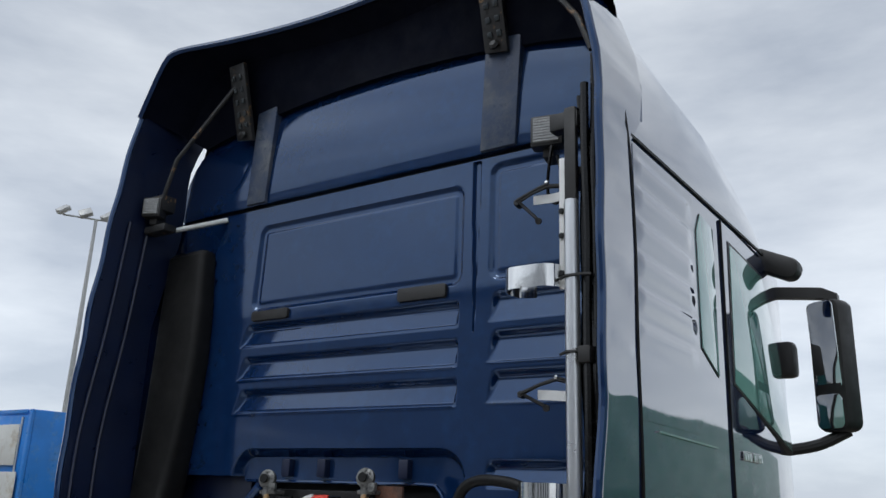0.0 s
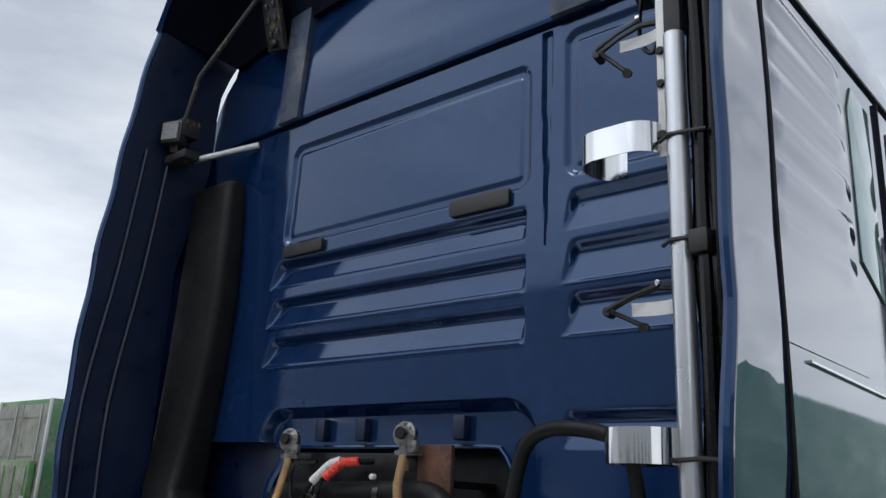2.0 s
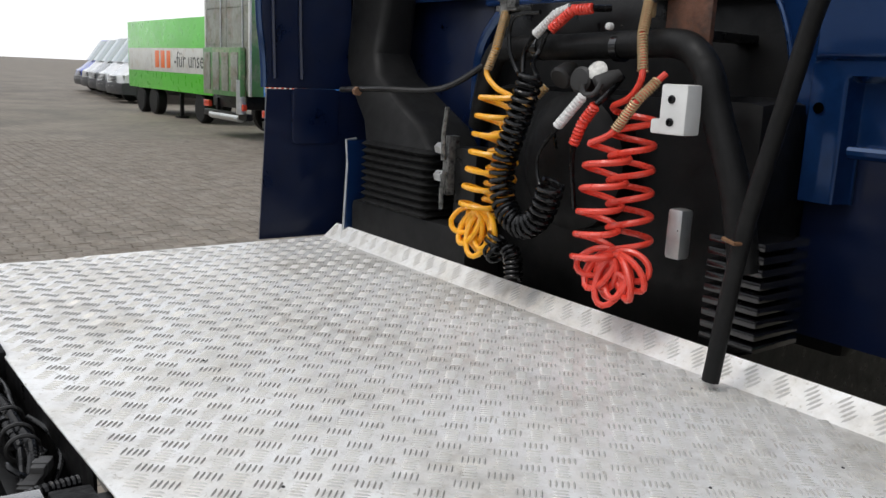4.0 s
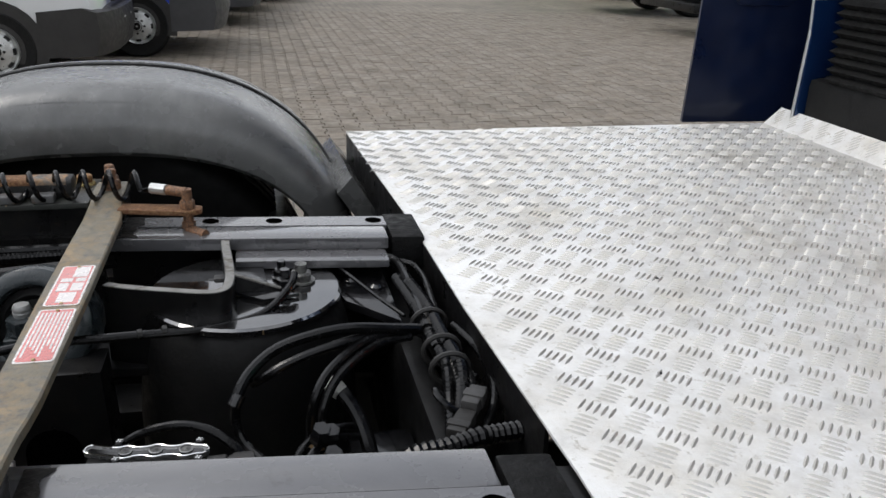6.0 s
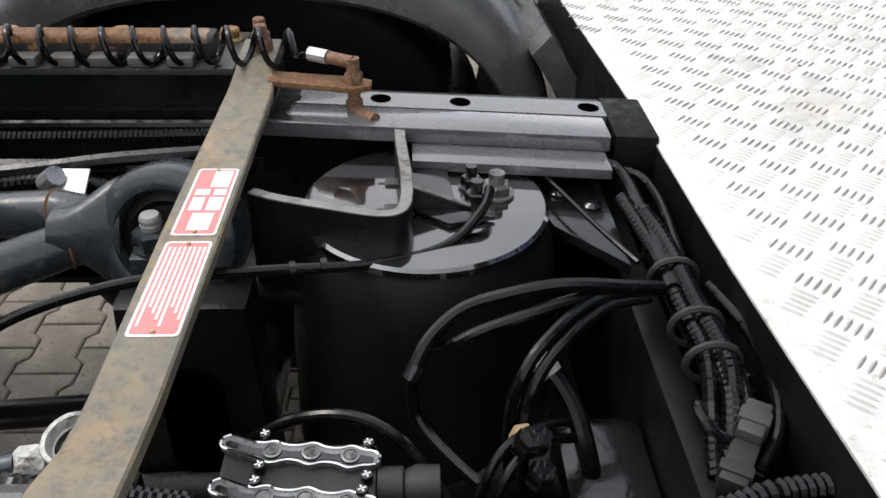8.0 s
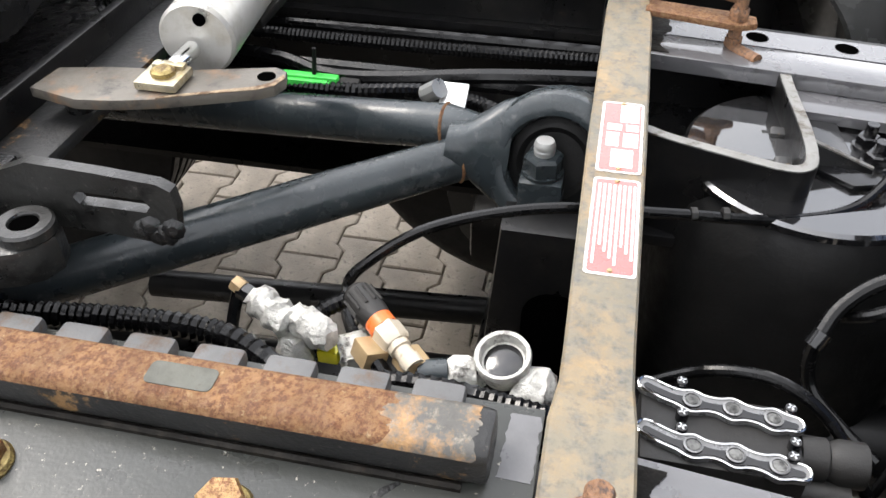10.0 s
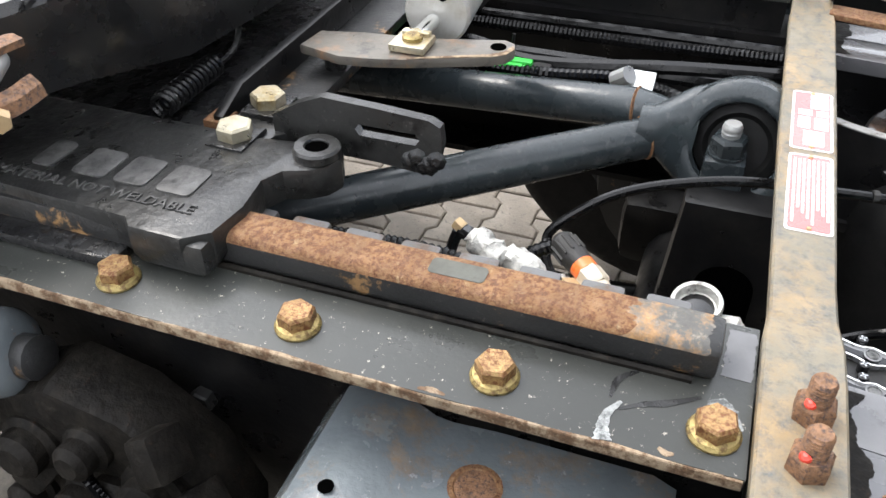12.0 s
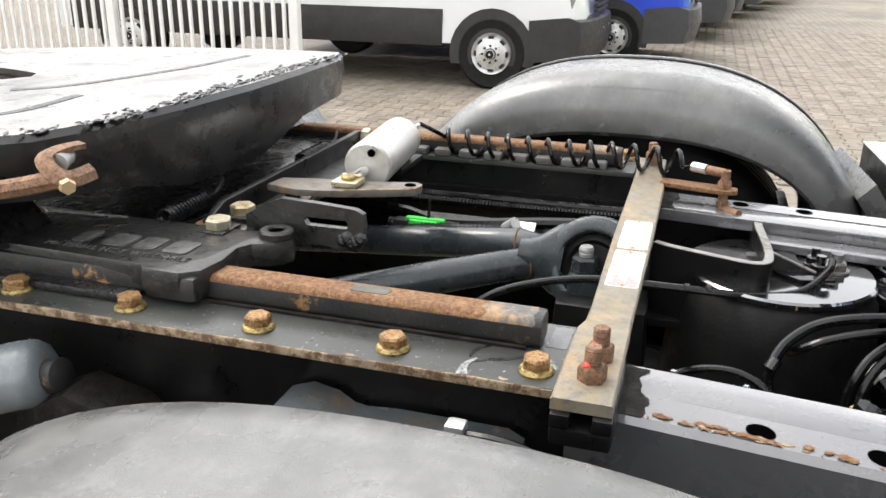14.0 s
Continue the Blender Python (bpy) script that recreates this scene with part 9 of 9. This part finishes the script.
def lorry(name, x0, x1, y0, y1, z0, z1, wall, doors, label, post=None):
    """A box body lorry seen from its tail, standing along y."""
    t = thing(name, ((x0 + x1) / 2, (y0 + y1) / 2, 0), label, "lorry", "parked lorries")
    bm = NB()
    box(bm, x0, x1, y0, y1, z0, z1, 0.03)
    part("box_body", bm, wall, t)
    xm = (x0 + x1) / 2
    for a, b in ((x0 + 0.09, xm - 0.01), (xm + 0.01, x1 - 0.09)):
        bm = NB()
        box(bm, a, b, y0 - 0.035, y0 - 0.001, z0 + 0.10, z1 - 0.10, 0.01)
        dr = part("rear_door", bm, doors, t)
        bm = NB()
        cyl(bm, ((a + b) / 2 + 0.3, y0 - 0.055, z0 + 0.12), ((a + b) / 2 + 0.3, y0 - 0.055, z1 - 0.12), 0.016, n=8)
        part("lock_bar", bm, ALU_GREY, dr)
        for k in range(3):
            bm = NB()
            box(bm, a + 0.04, b - 0.04, y0 - 0.043, y0 - 0.034, z0 + 0.3 + k * 0.75, z0 + 0.36 + k * 0.75, 0.004)
            part("door_rib", bm, doors, dr)
    for xx in (x0, x1 - 0.08):
        bm = NB()
        box(bm, xx, xx + 0.08, y0 - 0.05, y0 - 0.002, z0, z1, 0.012)
        part("corner_post", bm, post or wall, t)
    for k in range(5):
        yy = y0 + 0.6 + k * (y1 - y0 - 1) / 5
        bm = NB()
        box(bm, x1, x1 + 0.012, yy, yy + 0.06, z0 + 0.05, z1 - 0.05, 0.004)
        part("side_rib", bm, wall, t)
    bm = NB()
    box(bm, x0 + 0.3, x1 - 0.3, y0 + 0.02, y1 + 1.2, z0 - 0.28, z0, 0.02)
    part("chassis", bm, BLACK, t)
    bm = NB()
    box(bm, x0 + 0.05, x1 - 0.05, y0 - 0.10, y0 + 0.04, 0.42, 0.56, 0.02)
    part("under_run_bar", bm, BLACK, t)
    for xx in (x0 + 0.55, x1 - 0.70):
        bm = NB()
        box(bm, xx, xx + 0.10, y0 - 0.02, y0 + 0.06, 0.5, z0 - 0.1, 0.01)
        part("bar_hanger", bm, BLACK, t)
    for xx in (x0 + 0.12, x1 - 0.45):
        bm = NB()
        box(bm, xx, xx + 0.33, y0 - 0.14, y0 - 0.06, 0.62, 0.76, 0.015)
        part("tail_light", bm, REDLAMP, t, "red tail light")
    for xx in (x0 + 0.25, x1 - 0.25):
        truck_wheel(t, xx, y0 + 1.5)
        truck_wheel(t, xx, y1 + 0.6)
    bm = NB()
    box(bm, x0 + 0.1, x1 - 0.1, y1 + 0.12, y1 + 1.8, 0.55, 2.7, 0.12)
    part("driver_cab", bm, VAN_WHITE, t)
    return t


a = lorry("box_lorry", -17.2, -14.75, 7.45, 13.5, 0.92, 3.1, BOX_DKGREEN, LORRY_DOOR, "worn green box lorry with a folded tail lift", BOX_WHITE)
bm = NB()
box(bm, -17.0, -14.95, 7.28, 7.40, 0.9, 1.9, 0.02)
lift = part("tail_lift", bm, BOX_DKGREEN, a, "folded green tail lift platform")
for i in range(4):
    bm = NB()
    box(bm, -16.9 + 0.5 * i, -16.55 + 0.5 * i, 7.262, 7.279, 1.0, 1.8, 0.006)
    part("lift_panel", bm, LORRY_DOOR, lift)
bm = NB()
cyl(bm, (-15.05, 7.34, 0.55), (-15.05, 7.34, 1.25), 0.10)
cyl(bm, (-16.8, 7.40, 0.45), (-15.2, 7.40, 0.45), 0.08)
part("lift_ram", bm, ALU_GREY, a, "silver lift cylinder")
b = lorry("blue_box_lorry", -12.9, -10.9, 6.9, 12.6, 1.0, 2.86, BOX_BLUE, BOX_BLUE, "bright blue box lorry with a white rear panel")
bm = NB()
box(bm, -11.75, -11.15, 6.82, 6.83, 1.98, 2.62, 0.004)
part("rear_panel", bm, BOX_WHITE, b, "white panel on the blue rear door")
bm = NB()
box(bm, -12.78, -11.02, 6.82, 6.83, 1.08, 1.88, 0.004)
part("lower_panel", bm, BOX_WHITE, b, "white lower panel with red chevrons")
for k in range(5):
    for x0 in (-12.70, -11.9):
        bm = NB()
        prism(bm, [(x0 + 0.2 * k, 1.16), (x0 + 0.09 + 0.2 * k, 1.16), (x0 + 0.17 + 0.2 * k, 1.34), (x0 + 0.08 + 0.2 * k, 1.34)], "y", 6.812, 6.819)
        part("chevron", bm, REDLAMP, b, "red warning chevron")
bm = NB()
prism(bm, [(-12.55, 2.05), (-12.10, 2.05), (-12.20, 2.62)], "y", 6.82, 6.85)
part("warning_sign", bm, ORANGE, b, "orange warning triangle")
# green trailer standing along the lane
tr = thing("green_trailer", (-23.0, 9.5, 0), "bright green box trailer with a white lettered stripe", "trailer")
bm = NB()
box(bm, -26.2, -19.2, 8.35, 10.85, 0.75, 2.72, 0.03)
part("box_body", bm, BOX_GREEN, tr)
bm = NB()
box(bm, -26.1, -19.25, 8.342, 8.36, 1.27, 1.93, 0.002)
stripe = part("stripe", bm, BOX_WHITE, tr, "white stripe")
lettering("-für unse", 0.62, Matrix.Translation((-21.95, 8.340, 1.42)) @ Matrix.Rotation(radians(90), 4, "X"), surf("dark_print", (0.05, 0.06, 0.05), 0.5), "stripe_lettering", stripe, 0.001)
for i, w in enumerate((0.34, 0.32, 0.30)):
    bm = NB()
    box(bm, -23.55 + 0.5 * i, -23.55 + 0.5 * i + w, 8.333, 8.3415, 1.38, 1.86, 0.002)
    part("print_bar", bm, ORANGE, stripe)
bm = NB()
box(bm, -26.0, -19.4, 8.9, 10.4, 0.58, 0.75, 0.02)
part("chassis", bm, BLACK, tr)
for xx in (-25.2, -24.0, -20.2):
    for yy in (8.55, 10.6):
        bm = NB()
        lathe(bm, [(0.2, -0.15), (0.36, -0.15), (0.4, -0.1), (0.4, 0.1), (0.36, 0.15), (0.2, 0.15)], (xx, yy, 0.4), (0, 1, 0), 28)
        part("wheel", bm, RUBBER, tr)
for xx in (-22.3,):
    bm = NB()
    box(bm, xx, xx + 0.1, 8.6, 8.7, 0.06, 0.7, 0.01)
    box(bm, xx - 0.1, xx + 0.2, 8.5, 8.8, 0.0, 0.06, 0.01)
    part("support_leg", bm, BLACK, tr)

# tall dark green trailer beside the truck, mirrored in the cab's side
gt = thing("dark_green_trailer", (4.5, 9.0, 0), "tall dark green box trailer parked beside the truck", "trailer")
bm = NB()
box(bm, 3.25, 5.75, 3.2, 17.0, 0.45, 2.66, 0.03)
part("box_body", bm, surf("dark_green_box", (0.05, 0.19, 0.125), 0.35, 0.0, 0.15, 2.0, 0.03, 40, 0.2), gt)
bm = NB()
box(bm, 3.5, 5.5, 3.4, 16.8, 0.7, 0.95, 0.02)
part("chassis", bm, BLACK, gt)
for yy in (4.6, 5.9, 15.0):
    for xx in (3.5, 5.5):
        bm = NB()
        lathe(bm, [(0.27, -0.15), (0.46, -0.15), (0.5, -0.1), (0.5, 0.1), (0.46, 0.15), (0.27, 0.15)], (xx, yy, 0.5), (1, 0, 0), 28)
        part("wheel", bm, RUBBER, gt)

# long hall added out of view to shape reflections in the cab's back
HALL_GREY = surf("pale_grey_cladding", (0.58, 0.60, 0.63), 0.5, 0.0, 0.15, 2.0, 0.05, 40, 0.0)
hall = thing("reflection_hall", (-25.0, -51.0, 0), "long pale grey hall, added out of view for reflections", "warehouse")
bm = NB()
box(bm, -85.0, 35.0, -62.0, -40.0, 0.0, 14.4, 0.05)
part("wall", bm, HALL_GREY, hall)
bm = NB()
prism(bm, [(-62.4, 14.4), (-39.6, 14.4), (-39.6, 14.8), (-51.0, 16.2), (-62.4, 14.8)], "x", -85.4, 35.4, 0.03)
part("roof", bm, surf("dark_roof_sheet", (0.045, 0.047, 0.05), 0.6, 0.0, 0.15, 2.0, 0.05, 20), hall)
for k in range(12):
    bm = NB()
    box(bm, -78.0 + 9.2 * k, -74.2 + 9.2 * k, -39.98, -39.9, 0.1, 4.3, 0.02)
    part("roller_door", bm, BUMPER, hall)

# white picket fence
fence = thing("picket_fence", (-6.3, -6.5, 0), "white steel picket fence beside the parked van", "fence")
for k in range(46):
    y = -3.72 - 0.115 * k
    bm = NB()
    big = k % 18 == 0
    r = 0.045 if big else 0.016
    box(bm, -6.3 - r, -6.3 + r, y - r, y + r, 0.0 if big else 0.12, 2.0 if big else 1.9, 0.004)
    part("post" if big else "picket", bm, FENCE_WHITE, fence)
for z in (0.16, 1.75):
    bm = NB()
    box(bm, -6.325, -6.275, -9.0, -3.74, z, z + 0.05, 0.004)
    part("fence_rail", bm, FENCE_WHITE, fence)

# floodlight mast
mast = thing("floodlight_mast", (-36.31, 23.01, 0), "tall grey floodlight mast with four lamps", "floodlight mast")
bm = NB()
tube(bm, [(-36.31, 23.01, 0), (-36.31, 23.01, 15.0)], [0.17, 0.08], 14)
part("mast_pole", bm, POST_GREY, mast)
bm = NB()
tube(bm, [(-37.11, 21.61, 15.0), (-35.51, 24.41, 15.0)], 0.05, 8)
part("cross_arm", bm, POST_GREY, mast)
for k in range(4):
    bm = NB()
    f = k / 3
    box(bm, -0.22, 0.22, -0.32, 0.32, -0.13, 0.13, 0.04, Matrix.Translation((-37.11 + 1.6 * f, 21.61 + 2.8 * f, 15.26)) @ Matrix.Rotation(radians(20 + 30 * (k % 2)), 4, "Y") @ Matrix.Rotation(radians(42), 4, "X"))
    part("floodlight", bm, POST_GREY, mast)

# ---- ground ----
bm = NB()
gs = [-900, -300, -120, -60, -40, -25, -15, -8, 0, 8, 15, 25, 60, 120, 300, 900]
gv = [[bm.verts.new((x, y, 0.0)) for x in gs] for y in gs]
for j in range(len(gs) - 1):
    for i in range(len(gs) - 1):
        bm.faces.new((gv[j][i], gv[j][i + 1], gv[j + 1][i + 1], gv[j + 1][i]))


def ground_material():
    m = bpy.data.materials.new("paved_yard")
    m.use_nodes = True
    n, l = m.node_tree.nodes, m.node_tree.links
    p = n["Principled BSDF"]
    co = n.new("ShaderNodeTexCoord")
    br = n.new("ShaderNodeTexBrick")
    br.inputs["Scale"].default_value = 1.0
    br.inputs["Brick Width"].default_value, br.inputs["Row Height"].default_value = 0.20, 0.14
    br.inputs["Mortar Size"].default_value, br.inputs["Mortar Smooth"].default_value = 0.006, 0.4
    br.inputs["Color1"].default_value, br.inputs["Color2"].default_value = (0.175, 0.150, 0.120, 1), (0.230, 0.200, 0.162, 1)
    br.inputs["Mortar"].default_value = (0.07, 0.064, 0.055, 1)
    l.new(co.outputs["Object"], br.inputs["Vector"])
    nz = n.new("ShaderNodeTexNoise")
    nz.inputs["Scale"].default_value, nz.inputs["Detail"].default_value = 0.45, 8
    l.new(co.outputs["Object"], nz.inputs["Vector"])
    rp = n.new("ShaderNodeValToRGB")
    rp.color_ramp.elements[0].position, rp.color_ramp.elements[0].color = 0.35, (0.72, 0.72, 0.72, 1)
    rp.color_ramp.elements[1].position, rp.color_ramp.elements[1].color = 0.68, (1.2, 1.18, 1.15, 1)
    l.new(nz.outputs["Fac"], rp.inputs["Fac"])
    mx = n.new("ShaderNodeMixRGB")
    mx.blend_type, mx.inputs[0].default_value = "MULTIPLY", 1.0
    l.new(br.outputs["Color"], mx.inputs[1]), l.new(rp.outputs["Color"], mx.inputs[2])
    l.new(mx.outputs["Color"], p.inputs["Base Color"])
    p.inputs["Roughness"].default_value = 0.7
    bp = n.new("ShaderNodeBump")
    bp.inputs["Strength"].default_value, bp.inputs["Distance"].default_value = 0.5, 0.01
    inv = n.new("ShaderNodeMath")
    inv.operation = "SUBTRACT"
    inv.inputs[0].default_value = 1.0
    l.new(br.outputs["Fac"], inv.inputs[1])
    l.new(inv.outputs[0], bp.inputs["Height"])
    l.new(bp.outputs["Normal"], p.inputs["Normal"])
    return m


ground = single("ground", bm, ground_material(), "grey brown paved yard of interlocking blocks", "ground", kind="structure")

# interlocking blocks: waisted outline, rows along x
L_, W_, A_ = 0.200, 0.070, 0.0125


def block_outline(g=0.0022):
    e, w, h = L_ / 2 - g, W_ + A_ - g, W_ - A_ - g
    half = [(-e, w), (-e * 0.62, w), (-e * 0.38, h), (e * 0.38, h), (e * 0.62, w), (e, w)]
    return half + [(a, -b) for a, b in reversed(half)]


OUT = block_outline()
bm = NB()
prism(bm, OUT, "z", -0.02, 0.012)
bmesh.ops.bevel(bm, geom=[e for e in bm.edges if all(v.co.z > 0.011 for v in e.verts)], offset=0.004, segments=1, affect="EDGES")
block_mesh = mesh_from("paving_block", bm, PAVER, False)
NEAR = (-1.55, -0.55, -1.15, 0.05)
vs_, fs_ = [], []
rnd = random.Random(3)
top_ = [(a * 0.965, b * 0.955) for a, b in OUT]
count = 0
r = -60
y = -8.0
row = 0
while y < 9.0:
    x = -22.0 + (L_ / 2 if row % 2 else 0)
    while x < 1.6:
        dz, tilt = rnd.uniform(-0.002, 0.002), rnd.uniform(-0.01, 0.01)
        if NEAR[0] < x < NEAR[1] and NEAR[2] < y < NEAR[3]:
            if count < 300:
                o = new("paving_block", block_mesh)
                o.parent = ground
                o.location = (x, y, dz)
                count += 1
        elif -15.5 < x and not (x > -4.3 and y > 0.3) and not (x < -9 and y < -4) and not (x > -4 and y < -4):
            b0 = len(vs_)
            vs_.extend([(x + a, y + b, 0.002) for a, b in OUT] + [(x + a, y + b, 0.012 + dz + tilt * a) for a, b in top_])
            fs_.append(tuple(range(b0 + 12, b0 + 24)))
            fs_.extend([(b0 + i, b0 + (i + 1) % 12, b0 + 12 + (i + 1) % 12, b0 + 12 + i) for i in range(12)])
        x += L_
    y += 2 * W_
    row += 1
me = bpy.data.meshes.new("paving_blocks")
me.from_pydata(vs_, [], fs_)


def paver_rest():
    m = PAVER.copy()
    m.name = "concrete_paver_field"
    n, l = m.node_tree.nodes, m.node_tree.links
    for nd in list(n):
        if nd.type == "OBJECT_INFO":
            g = n.new("ShaderNodeNewGeometry")
            for lk in list(nd.outputs["Random"].links):
                l.new(g.outputs["Random Per Island"], lk.to_socket)
    return m


me.materials.append(paver_rest())
field = new("paving_blocks", me)
field.parent = ground
tagged(field, "field of grey brown interlocking paving blocks", kind="stuff")
